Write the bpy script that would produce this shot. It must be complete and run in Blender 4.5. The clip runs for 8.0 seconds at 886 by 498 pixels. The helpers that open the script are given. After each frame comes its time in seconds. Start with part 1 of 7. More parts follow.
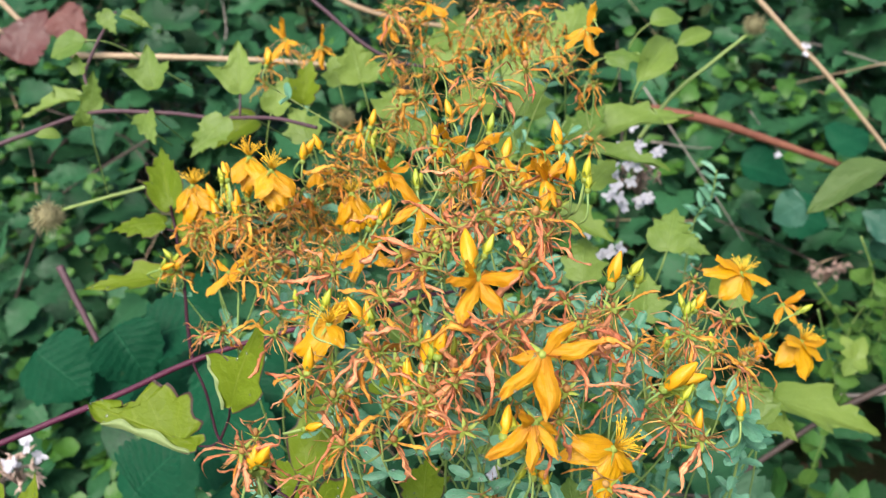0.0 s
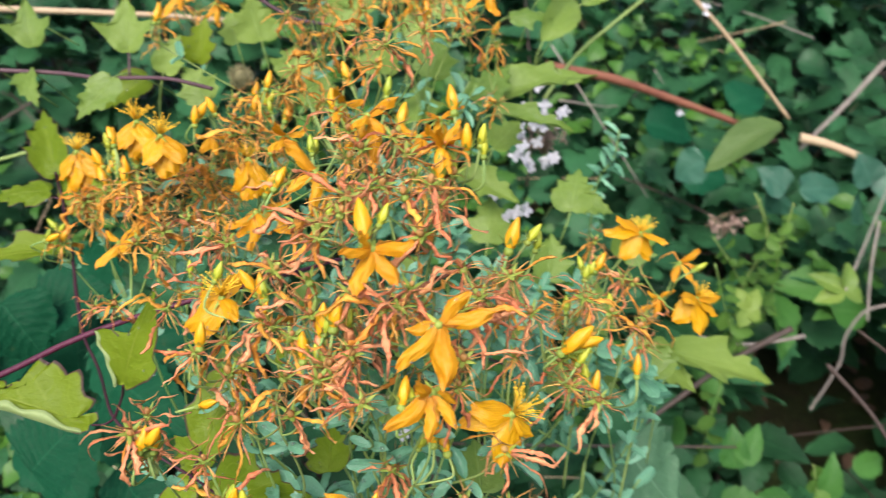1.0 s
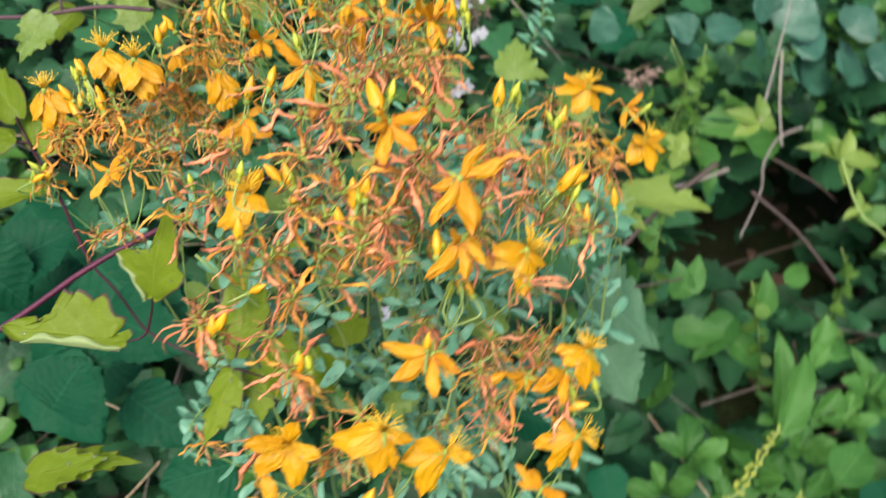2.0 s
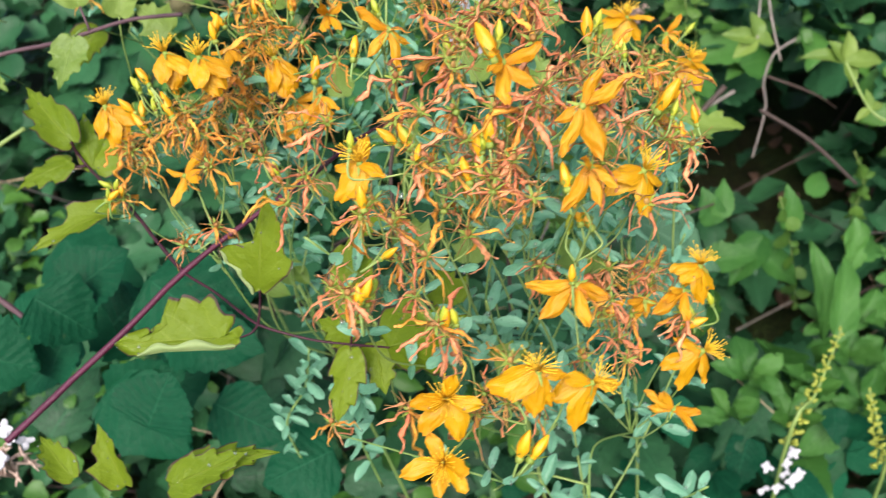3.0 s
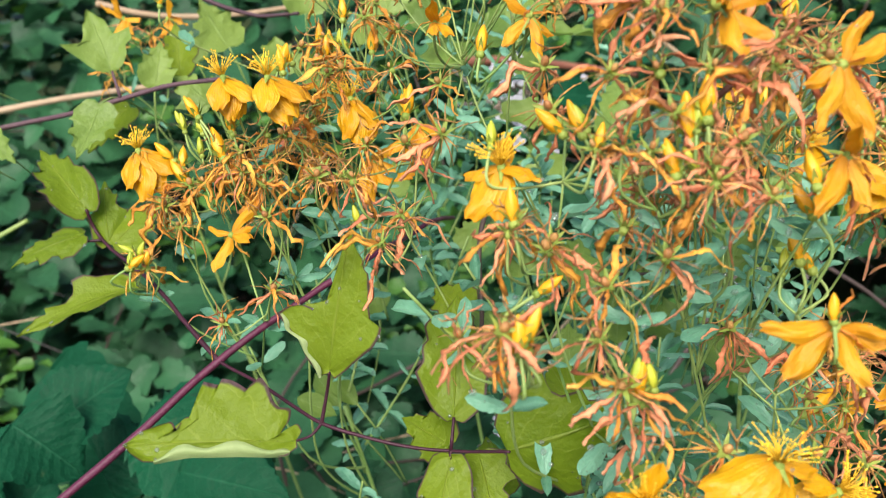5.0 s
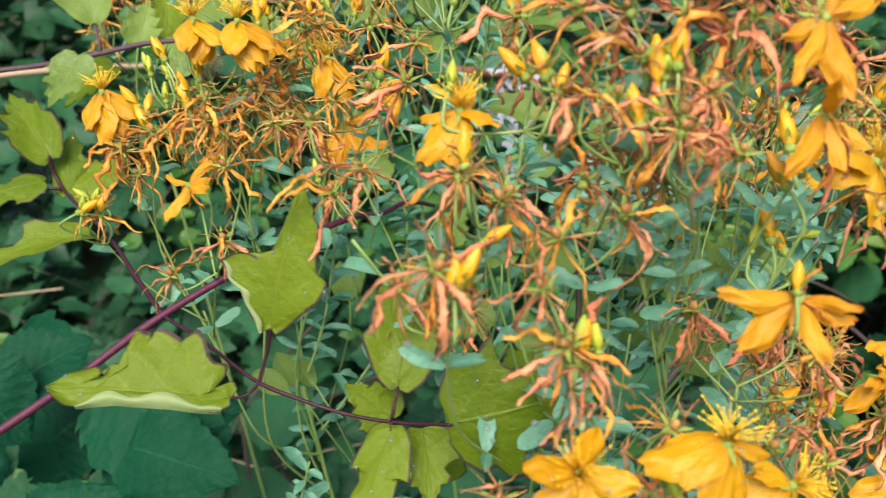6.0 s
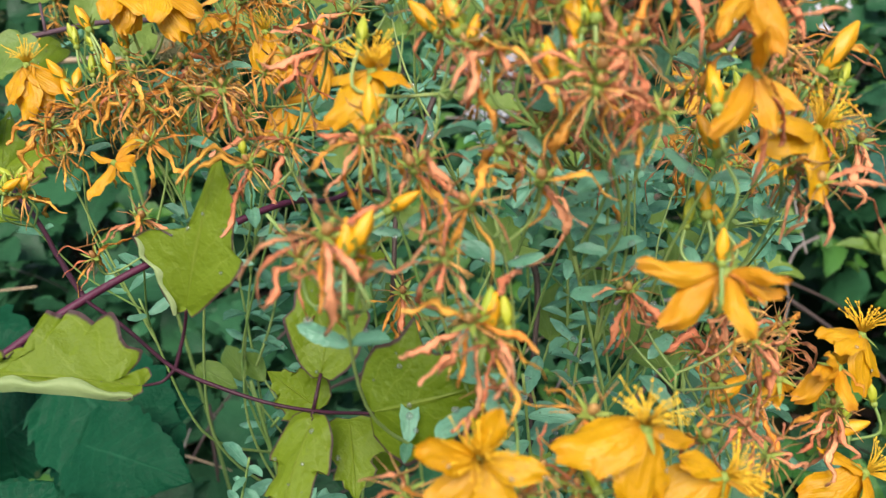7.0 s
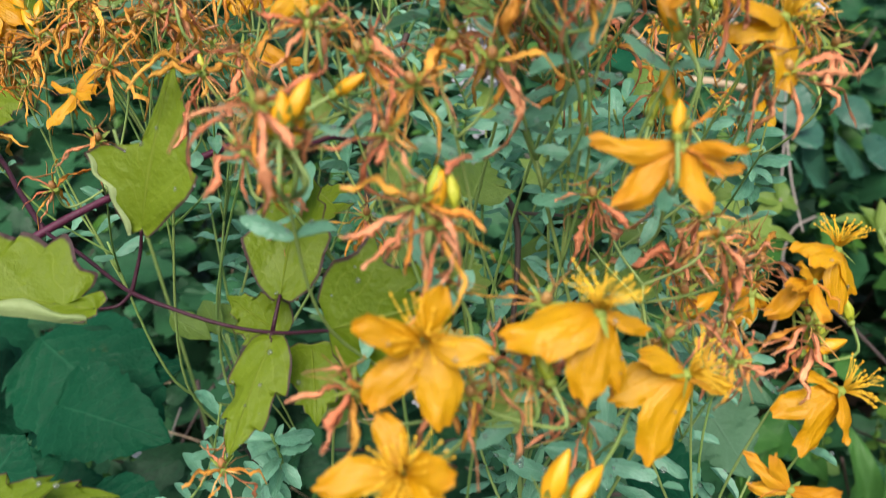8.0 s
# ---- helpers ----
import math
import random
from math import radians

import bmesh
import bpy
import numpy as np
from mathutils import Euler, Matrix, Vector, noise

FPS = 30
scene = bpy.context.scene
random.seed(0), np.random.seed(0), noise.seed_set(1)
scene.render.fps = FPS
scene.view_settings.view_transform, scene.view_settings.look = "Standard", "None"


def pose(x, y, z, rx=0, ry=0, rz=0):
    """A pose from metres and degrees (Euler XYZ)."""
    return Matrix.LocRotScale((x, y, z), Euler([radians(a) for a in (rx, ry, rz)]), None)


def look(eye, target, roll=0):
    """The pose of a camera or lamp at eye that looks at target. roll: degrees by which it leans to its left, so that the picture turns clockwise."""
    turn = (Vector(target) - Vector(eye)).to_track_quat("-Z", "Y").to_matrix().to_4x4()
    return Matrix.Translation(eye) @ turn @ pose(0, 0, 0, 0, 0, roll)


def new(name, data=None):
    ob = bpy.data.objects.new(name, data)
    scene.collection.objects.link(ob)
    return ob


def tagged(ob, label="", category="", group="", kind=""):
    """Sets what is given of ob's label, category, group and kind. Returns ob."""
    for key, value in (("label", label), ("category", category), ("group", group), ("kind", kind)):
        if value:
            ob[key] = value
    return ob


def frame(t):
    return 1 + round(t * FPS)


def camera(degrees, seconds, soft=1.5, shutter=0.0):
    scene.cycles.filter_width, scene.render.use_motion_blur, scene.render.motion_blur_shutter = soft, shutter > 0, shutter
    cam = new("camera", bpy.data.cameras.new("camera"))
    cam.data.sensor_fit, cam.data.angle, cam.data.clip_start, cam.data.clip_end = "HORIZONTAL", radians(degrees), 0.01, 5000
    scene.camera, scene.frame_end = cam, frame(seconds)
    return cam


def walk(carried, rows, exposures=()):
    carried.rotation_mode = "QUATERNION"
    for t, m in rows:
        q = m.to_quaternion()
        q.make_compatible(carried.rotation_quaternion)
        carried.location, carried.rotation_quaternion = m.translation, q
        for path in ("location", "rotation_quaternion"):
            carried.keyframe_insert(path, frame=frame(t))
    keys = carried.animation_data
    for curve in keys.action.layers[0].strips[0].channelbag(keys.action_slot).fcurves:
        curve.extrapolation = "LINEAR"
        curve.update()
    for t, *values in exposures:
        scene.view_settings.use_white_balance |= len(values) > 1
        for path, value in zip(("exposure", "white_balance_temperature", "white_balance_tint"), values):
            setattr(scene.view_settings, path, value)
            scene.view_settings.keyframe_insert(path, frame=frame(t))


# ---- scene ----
cam = camera(57.5, 8.0, soft=0.9, shutter=0.6)
cam.data.dof.use_dof, cam.data.dof.focus_distance, cam.data.dof.aperture_fstop = True, 0.23, 22.0
PATH = [
    (0, (0.019, 0.016, 1.008), (-0.097, 1.712, -0.045), -2.1),
    (0.5, (0.02, 0.02, 1.003), (-0.029, 1.701, -0.081), -0.9),
    (1, (0.024, 0.021, 1.008), (0.116, 1.661, -0.134), 0.8),
    (1.5, (0.018, 0.0, 1.022), (0.231, 1.556, -0.216), -0.2),
    (2, (-0.004, -0.002, 1.016), (0.252, 1.459, -0.326), -4.7),
    (2.2, (-0.013, 0.0, 1.015), (0.242, 1.43, -0.36), -7.7),
    (3.3, (-0.056, 0.003, 1.013), (0.229, 1.43, -0.358), -14.8),
    (3.5, (-0.062, 0.006, 1.006), (0.245, 1.472, -0.32), -15.3),
    (4, (-0.076, 0.028, 0.987), (0.342, 1.626, -0.141), -13.9),
    (4.2, (-0.083, 0.036, 0.975), (0.355, 1.657, -0.112), -13.2),
    (5.3, (-0.083, 0.05, 0.94), (0.363, 1.715, -0.075), -8.9),
    (5.5, (-0.082, 0.05, 0.935), (0.366, 1.721, -0.068), -7.8),
    (6, (-0.074, 0.048, 0.926), (0.384, 1.731, -0.052), -5.5),
    (6.5, (-0.064, 0.049, 0.919), (0.4, 1.737, -0.049), -4.9),
    (7, (-0.057, 0.05, 0.913), (0.413, 1.738, -0.051), -4.9),
    (7.5, (-0.052, 0.048, 0.903), (0.416, 1.736, -0.062), -5.0),
    (8, (-0.051, 0.044, 0.893), (0.413, 1.732, -0.075), -5.2),
]
walk(cam, [(t, look(eye, target, roll)) for t, eye, target, roll in PATH], [(0.0, 0.97), (2.0, 0.95), (4.0, 1.1), (5.5, 1.0), (6.5, 0.83), (8.0, 0.7)])

# ---- world and light: a grey sky over a shaded bank ----
world = bpy.data.worlds.new("sky")
world.use_nodes = True
scene.world = world
wn, wl = world.node_tree.nodes, world.node_tree.links
sky = wn.new("ShaderNodeTexSky")
sky.sky_type = "NISHITA"
sky.sun_disc = False
sky.sun_elevation, sky.sun_rotation = radians(58), radians(200)
sky.air_density, sky.dust_density = 1.0, 3.0
wl.new(sky.outputs[0], wn["Background"].inputs[0])
wn["Background"].inputs[1].default_value = 0.112

sun_data = bpy.data.lights.new("sun", "SUN")
sun_data.energy, sun_data.angle, sun_data.color = 3.2, radians(40), (1.0, 0.95, 0.87)
sun = new("sun", sun_data)
sun.matrix_world = look((-0.6, -1.2, 3.0), (0, 0.3, 0.6))


# ---- materials ----
def node_mat(name):
    m = bpy.data.materials.new(name)
    m.use_nodes = True
    nt = m.node_tree
    return m, nt, nt.nodes["Principled BSDF"]


def math_node(nt, op, a, b=0.0, c=0.0):
    n = nt.nodes.new("ShaderNodeMath")
    n.operation = op
    for i, v in enumerate((a, b, c)):
        if isinstance(v, (int, float)):
            n.inputs[i].default_value = v
        else:
            nt.links.new(v, n.inputs[i])
    return n.outputs[0]


def mix_col(nt, fac, a, b, blend="MIX"):
    n = nt.nodes.new("ShaderNodeMix")
    n.data_type, n.blend_type = "RGBA", blend
    for i, v in ((0, fac), (6, a), (7, b)):
        if isinstance(v, (int, float)):
            n.inputs[i].default_value = v
        elif isinstance(v, tuple):
            n.inputs[i].default_value = (*v, 1)
        else:
            nt.links.new(v, n.inputs[i])
    return n.outputs[2]


def noise_tex(nt, scale, detail=4.0, rough=0.6, coord=None):
    n = nt.nodes.new("ShaderNodeTexNoise")
    n.inputs["Scale"].default_value, n.inputs["Detail"].default_value, n.inputs["Roughness"].default_value = scale, detail, rough
    if coord is None:
        coord = nt.nodes.new("ShaderNodeNewGeometry").outputs["Position"]
    nt.links.new(coord, n.inputs["Vector"])
    return n.outputs["Fac"]


def ramp(nt, fac, lo, hi):
    n = nt.nodes.new("ShaderNodeMapRange")
    n.inputs[1].default_value, n.inputs[2].default_value = lo, hi
    nt.links.new(fac, n.inputs[0])
    return n.outputs[0]


def add_bump(nt, bsdf, height, strength, dist):
    b = nt.nodes.new("ShaderNodeBump")
    b.inputs["Strength"].default_value, b.inputs["Distance"].default_value = strength, dist
    nt.links.new(height, b.inputs["Height"])
    nt.links.new(b.outputs[0], bsdf.inputs["Normal"])
    return b.outputs[0]


def thin(nt, bsdf, colour, amount, normal=None):
    """Lets part of the light pass through a thin leaf or petal."""
    t = nt.nodes.new("ShaderNodeBsdfTranslucent")
    mixer = nt.nodes.new("ShaderNodeMixShader")
    mixer.inputs[0].default_value = amount
    nt.links.new(colour, t.inputs[0])
    nt.links.new(bsdf.outputs[0], mixer.inputs[1])
    nt.links.new(t.outputs[0], mixer.inputs[2])
    nt.links.new(mixer.outputs[0], nt.nodes["Material Output"].inputs[0])


def random_of(nt, island):
    if island:
        return nt.nodes.new("ShaderNodeNewGeometry").outputs["Random Per Island"]
    return nt.nodes.new("ShaderNodeObjectInfo").outputs["Random"]


def leaf_mat(name, dark, light, vein, rough=0.42, through_light=0.3, edge=None, island=False, blemish=0.35, spec=0.5, ribs=6.0, relief=0.35):
    m, nt, bsdf = node_mat(name)
    uv = nt.nodes.new("ShaderNodeUVMap")
    sep = nt.nodes.new("ShaderNodeSeparateXYZ")
    nt.links.new(uv.outputs[0], sep.inputs[0])
    along, across = sep.outputs[0], math_node(nt, "ABSOLUTE", math_node(nt, "SUBTRACT", sep.outputs[1], 0.5))
    across = math_node(nt, "MULTIPLY", across, 2.0)
    rnd = random_of(nt, island)
    tone = math_node(nt, "ADD", math_node(nt, "MULTIPLY", rnd, 0.6), math_node(nt, "MULTIPLY", noise_tex(nt, 90), 0.4))
    tone = math_node(nt, "ADD", tone, math_node(nt, "MULTIPLY", ramp(nt, noise_tex(nt, 7, 2), 0.35, 0.65), 0.3))
    col = mix_col(nt, ramp(nt, tone, 0.15, 1.05), dark, light)
    mott = ramp(nt, noise_tex(nt, 420, 5), 0.35, 0.7)
    col = mix_col(nt, math_node(nt, "MULTIPLY", mott, 0.42), col, light)
    fleck = math_node(nt, "MULTIPLY", ramp(nt, noise_tex(nt, 1500, 3), 0.5, 0.7), 0.25)
    col = mix_col(nt, fleck, col, dark)
    # slanting side veins and the midrib
    slant = math_node(nt, "SUBTRACT", math_node(nt, "MULTIPLY", along, ribs), math_node(nt, "MULTIPLY", across, 2.4))
    slant = math_node(nt, "ADD", slant, math_node(nt, "MULTIPLY", noise_tex(nt, 110, 3), 0.9))
    saw = math_node(nt, "ABSOLUTE", math_node(nt, "SUBTRACT", math_node(nt, "FRACT", slant), 0.5))
    side = ramp(nt, saw, 0.05, 0.02)
    rib = ramp(nt, math_node(nt, "ADD", across, math_node(nt, "MULTIPLY", noise_tex(nt, 140), 0.03)), 0.06, 0.015)
    lines = math_node(nt, "MAXIMUM", math_node(nt, "MULTIPLY", side, 0.3), math_node(nt, "MULTIPLY", rib, 0.6))
    col = mix_col(nt, lines, col, vein)
    spots = math_node(nt, "MULTIPLY", ramp(nt, noise_tex(nt, 35, 6, 0.7), 0.66, 0.74), blemish)
    col = mix_col(nt, spots, col, (0.20, 0.12, 0.045))
    if edge:
        rim = ramp(nt, math_node(nt, "ADD", across, math_node(nt, "MULTIPLY", noise_tex(nt, 160), 0.08)), 0.955, 1.0)
        col = mix_col(nt, rim, col, edge)
    nt.links.new(col, bsdf.inputs["Base Color"])
    gloss = math_node(nt, "ADD", math_node(nt, "MULTIPLY", ramp(nt, noise_tex(nt, 55, 5), 0.3, 0.7), 0.3), rough - 0.12)
    nt.links.new(gloss, bsdf.inputs["Roughness"])
    bsdf.inputs["Specular IOR Level"].default_value = spec
    cells = noise_tex(nt, 700, 3)
    height = math_node(nt, "SUBTRACT", math_node(nt, "MULTIPLY", cells, 0.5), math_node(nt, "MULTIPLY", saw, -relief))
    pucker = math_node(nt, "MULTIPLY", noise_tex(nt, 190, 3), 1.3)
    height = math_node(nt, "SUBTRACT", math_node(nt, "ADD", height, pucker), math_node(nt, "MULTIPLY", rib, 0.5))
    add_bump(nt, bsdf, height, 0.6, 0.0012)
    thin(nt, bsdf, mix_col(nt, 0.5, col, light), through_light)
    return m


def petal_mat(name, a, b, base, tip, rough, through_light, fine=900, crumple=None):
    m, nt, bsdf = node_mat(name)
    uv = nt.nodes.new("ShaderNodeUVMap")
    sep = nt.nodes.new("ShaderNodeSeparateXYZ")
    nt.links.new(uv.outputs[0], sep.inputs[0])
    rnd = random_of(nt, False)
    f = math_node(nt, "ADD", math_node(nt, "MULTIPLY", rnd, 0.6), math_node(nt, "MULTIPLY", noise_tex(nt, 220), 0.6))
    col = mix_col(nt, ramp(nt, f, 0.25, 0.95), a, b)
    streak = nt.nodes.new("ShaderNodeTexWave")
    streak.bands_direction = "Y"
    streak.inputs["Scale"].default_value, streak.inputs["Distortion"].default_value, streak.inputs["Detail"].default_value = 3.2, 1.6, 3.0
    nt.links.new(uv.outputs[0], streak.inputs["Vector"])
    col = mix_col(nt, math_node(nt, "MULTIPLY", ramp(nt, streak.outputs["Fac"], 0.45, 1.0), 0.22), col, base)
    dots = math_node(nt, "MULTIPLY", ramp(nt, noise_tex(nt, 1500, 2), 0.7, 0.74), 0.5)
    col = mix_col(nt, dots, col, (0.2, 0.06, 0.01))
    col = mix_col(nt, math_node(nt, "MULTIPLY", ramp(nt, sep.outputs[0], 0.35, 0.0), 0.7), col, base)
    worn = math_node(nt, "MULTIPLY", ramp(nt, math_node(nt, "ADD", sep.outputs[0], math_node(nt, "MULTIPLY", noise_tex(nt, 300), 0.5)), 1.0, 1.4), 0.8)
    col = mix_col(nt, worn, col, tip)
    if crumple:
        fold = math_node(nt, "MULTIPLY", ramp(nt, noise_tex(nt, 650, 4, 0.7), 0.52, 0.66), 0.25)
        col = mix_col(nt, fold, col, crumple)
    nt.links.new(col, bsdf.inputs["Base Color"])
    bsdf.inputs["Roughness"].default_value = rough
    bsdf.inputs["Specular IOR Level"].default_value = 0.35
    ridges = math_node(nt, "MULTIPLY", streak.outputs["Fac"], 0.14)
    add_bump(nt, bsdf, math_node(nt, "ADD", ridges, noise_tex(nt, fine, 4)), 0.9 if crumple else 0.5, 0.0009 if crumple else 0.0006)
    thin(nt, bsdf, col, through_light)
    return m


def plain_mat(name, a, b, scale, rough=0.6, fine=None, bump=0.4, dist=0.001, spec=0.4, island=False, through_light=0.0):
    m, nt, bsdf = node_mat(name)
    rnd = random_of(nt, island)
    f = math_node(nt, "ADD", math_node(nt, "MULTIPLY", rnd, 0.4), math_node(nt, "MULTIPLY", noise_tex(nt, scale, 6, 0.7), 0.8))
    col = mix_col(nt, ramp(nt, f, 0.25, 0.95), a, b)
    grain = noise_tex(nt, fine or scale * 6, 4)
    col = mix_col(nt, math_node(nt, "MULTIPLY", ramp(nt, grain, 0.4, 0.7), 0.3), col, b)
    nt.links.new(col, bsdf.inputs["Base Color"])
    bsdf.inputs["Roughness"].default_value = rough
    bsdf.inputs["Specular IOR Level"].default_value = spec
    add_bump(nt, bsdf, grain, bump, dist)
    if through_light:
        thin(nt, bsdf, col, through_light)
    return m


PETAL = petal_mat("petal_yellow", (0.5, 0.235, 0.002), (0.59, 0.315, 0.004), (0.46, 0.185, 0.003), (0.6, 0.24, 0.006), 0.42, 0.22)
FADED = petal_mat("petal_faded", (0.6, 0.255, 0.006), (0.68, 0.35, 0.014), (0.55, 0.2, 0.014), (0.62, 0.23, 0.03), 0.48, 0.3)
SHRIVEL = petal_mat("petal_shrivelled", (0.9, 0.27, 0.125), (1.0, 0.48, 0.23), (0.84, 0.29, 0.17), (1.0, 0.56, 0.33), 0.5, 0.22, crumple=(0.5, 0.16, 0.07))
GOLDDRY = petal_mat("petal_dry_gold", (0.92, 0.34, 0.05), (1.0, 0.56, 0.085), (0.86, 0.31, 0.07), (1.0, 0.57, 0.18), 0.5, 0.22, crumple=(0.55, 0.17, 0.03))
FILAMENT = plain_mat("dry_filament", (0.7, 0.29, 0.08), (0.92, 0.52, 0.15), 300, 0.55)
STAMEN = plain_mat("stamen", (0.8, 0.42, 0.01), (0.92, 0.58, 0.04), 300, 0.5)
BUDYEL = plain_mat("bud_yellow", (0.58, 0.25, 0.005), (0.68, 0.34, 0.01), 160, 0.4, 1400, 0.4, 0.0004)
BUDGRN = plain_mat("bud_green", (0.2, 0.29, 0.025), (0.44, 0.42, 0.03), 160, 0.45, 1400, 0.4, 0.0004)
SEPAL = plain_mat("sepal", (0.17, 0.27, 0.04), (0.38, 0.45, 0.09), 200, 0.5, through_light=0.3)
CAPSULE = plain_mat("capsule", (0.26, 0.09, 0.03), (0.42, 0.24, 0.07), 250, 0.5, 1500, 0.5, 0.0006)
PALEUNDER = plain_mat("leaf_underside", (0.22, 0.3, 0.1), (0.33, 0.4, 0.18), 90, 0.6, 600, 0.5, 0.0006, through_light=0.3)
STALK = plain_mat("stalk", (0.13, 0.25, 0.06), (0.27, 0.33, 0.1), 60, 0.5)
WORTLEAF = leaf_mat("wort_leaf", (0.05, 0.195, 0.11), (0.225, 0.48, 0.315), (0.34, 0.57, 0.43), 0.28, 0.38, blemish=0.15, spec=0.5, ribs=3.0, relief=0.15)
VINELEAF = leaf_mat("vine_leaf", (0.1, 0.165, 0.007), (0.185, 0.255, 0.015), (0.28, 0.34, 0.05), 0.42, 0.42, (0.07, 0.03, 0.04), blemish=0.35, spec=0.22, ribs=4.0, relief=0.3)
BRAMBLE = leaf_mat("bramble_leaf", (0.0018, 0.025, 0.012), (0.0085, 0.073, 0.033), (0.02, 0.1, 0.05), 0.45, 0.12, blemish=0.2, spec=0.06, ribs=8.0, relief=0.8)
FARLEAF = leaf_mat("young_leaf", (0.08, 0.165, 0.025), (0.22, 0.31, 0.06), (0.3, 0.42, 0.12), 0.42, 0.4, blemish=0.2, spec=0.35, ribs=4.0, relief=0.2)
OLIVE = leaf_mat("olive_leaf", (0.04, 0.085, 0.02), (0.085, 0.14, 0.04), (0.12, 0.16, 0.06), 0.5, 0.2, blemish=0.4, spec=0.2)
SOFT = leaf_mat("soft_leaf", (0.015, 0.08, 0.014), (0.068, 0.18, 0.034), (0.1, 0.225, 0.058), 0.45, 0.25, spec=0.25)
# bramble leaf made paler and bluer: the sky's sheen is put into its colour
SKYLIT = leaf_mat("skylit_bramble_leaf", (0.014, 0.062, 0.038), (0.04, 0.13, 0.08), (0.08, 0.2, 0.14), 0.36, 0.2, blemish=0.2, spec=0.5, ribs=7.0, relief=0.6)
SPRIG = leaf_mat("sprig_leaf", (0.035, 0.1, 0.012), (0.1, 0.2, 0.03), (0.2, 0.32, 0.08), 0.45, 0.35, spec=0.3)
# dark end taken near black: shade among the leaves is put into their colour
UNDER_SHADED = leaf_mat("shaded_undergrowth_leaf", (0.0015, 0.011, 0.006), (0.032, 0.115, 0.045), (0.03, 0.12, 0.05), 0.4, 0.12, island=True, blemish=0.15, spec=0.17)
BRIGHT = leaf_mat("bright_leaf", (0.016, 0.072, 0.009), (0.068, 0.18, 0.02), (0.09, 0.21, 0.045), 0.42, 0.3, island=True, blemish=0.15)
GREYLEAF = leaf_mat("grey_leaf", (0.035, 0.1, 0.05), (0.09, 0.19, 0.1), (0.13, 0.24, 0.14), 0.5, 0.2, spec=0.25)
MAROON = leaf_mat("maroon_leaf", (0.07, 0.018, 0.018), (0.15, 0.045, 0.035), (0.1, 0.04, 0.03), 0.5, 0.15)
PURPLE = plain_mat("purple_stem", (0.035, 0.005, 0.018), (0.1, 0.017, 0.045), 120, 0.5, 900, 0.5, 0.0006, spec=0.3)
PETIOLE = plain_mat("dark_purple_stalk", (0.018, 0.004, 0.01), (0.05, 0.01, 0.022), 120, 0.5, 900, 0.5, 0.0006, spec=0.3)
DULLPURPLE = plain_mat("dull_purple_stem", (0.04, 0.018, 0.028), (0.1, 0.055, 0.065), 120, 0.55, 900, 0.5, 0.0006, spec=0.3)
DARKSTEM = plain_mat("dark_stem", (0.03, 0.02, 0.018), (0.08, 0.05, 0.04), 80, 0.6)
REDSTICK = plain_mat("red_bark", (0.13, 0.04, 0.025), (0.31, 0.13, 0.075), 35, 0.6, 260, 0.6, 0.002)
STRAW = plain_mat("straw", (0.24, 0.16, 0.09), (0.42, 0.31, 0.2), 40, 0.55, 300, 0.5, 0.001)
GREYTWIG = plain_mat("grey_bark", (0.1, 0.08, 0.07), (0.3, 0.26, 0.23), 50, 0.75, 300, 0.7, 0.002)
GREENSTEM = plain_mat("green_stalk", (0.13, 0.2, 0.05), (0.24, 0.32, 0.09), 80, 0.5)
WHITE = plain_mat("white_petal", (0.46, 0.44, 0.5), (0.64, 0.62, 0.67), 200, 0.5, through_light=0.25)
DRIED = plain_mat("dried_calyx", (0.22, 0.13, 0.1), (0.5, 0.36, 0.3), 150, 0.7)
BURR = plain_mat("burr_seed", (0.14, 0.13, 0.06), (0.34, 0.3, 0.16), 250, 0.7)
SPIKEYEL = plain_mat("spike_floret", (0.16, 0.2, 0.03), (0.34, 0.36, 0.05), 200, 0.5)


def soil_mat():
    """Damp dark soil with moss and low grass in patches."""
    m, nt, bsdf = node_mat("soil")
    crumb = noise_tex(nt, 140, 5)
    col = mix_col(nt, ramp(nt, noise_tex(nt, 9, 6, 0.7), 0.3, 0.7), (0.008, 0.006, 0.0045), (0.034, 0.024, 0.016))
    moss = math_node(nt, "MULTIPLY", ramp(nt, noise_tex(nt, 3.5, 8, 0.8), 0.3, 0.62), 0.7)
    col = mix_col(nt, moss, col, mix_col(nt, ramp(nt, crumb, 0.35, 0.65), (0.012, 0.035, 0.008), (0.045, 0.085, 0.018)))
    nt.links.new(col, bsdf.inputs["Base Color"])
    bsdf.inputs["Roughness"].default_value, bsdf.inputs["Specular IOR Level"].default_value = 0.95, 0.1
    add_bump(nt, bsdf, crumb, 0.9, 0.01)
    return m


SOIL = soil_mat()
LITTER = plain_mat("dead_leaf", (0.05, 0.028, 0.018), (0.15, 0.09, 0.055), 60, 0.75, 400, 0.5, 0.001, island=True)

def water_mat():
    m, nt, bsdf = node_mat("water")
    clear, mixer = nt.nodes.new("ShaderNodeBsdfTransparent"), nt.nodes.new("ShaderNodeMixShader")
    bsdf.inputs["Base Color"].default_value = (0.25, 0.28, 0.26, 1)
    bsdf.inputs["Roughness"].default_value, bsdf.inputs["Specular IOR Level"].default_value = 0.05, 0.9
    mixer.inputs[0].default_value = 0.3
    nt.links.new(clear.outputs[0], mixer.inputs[1])
    nt.links.new(bsdf.outputs[0], mixer.inputs[2])
    nt.links.new(mixer.outputs[0], nt.nodes["Material Output"].inputs[0])
    return m


WATER = water_mat()

# ---- mesh helpers ----
rng = random.Random(11)


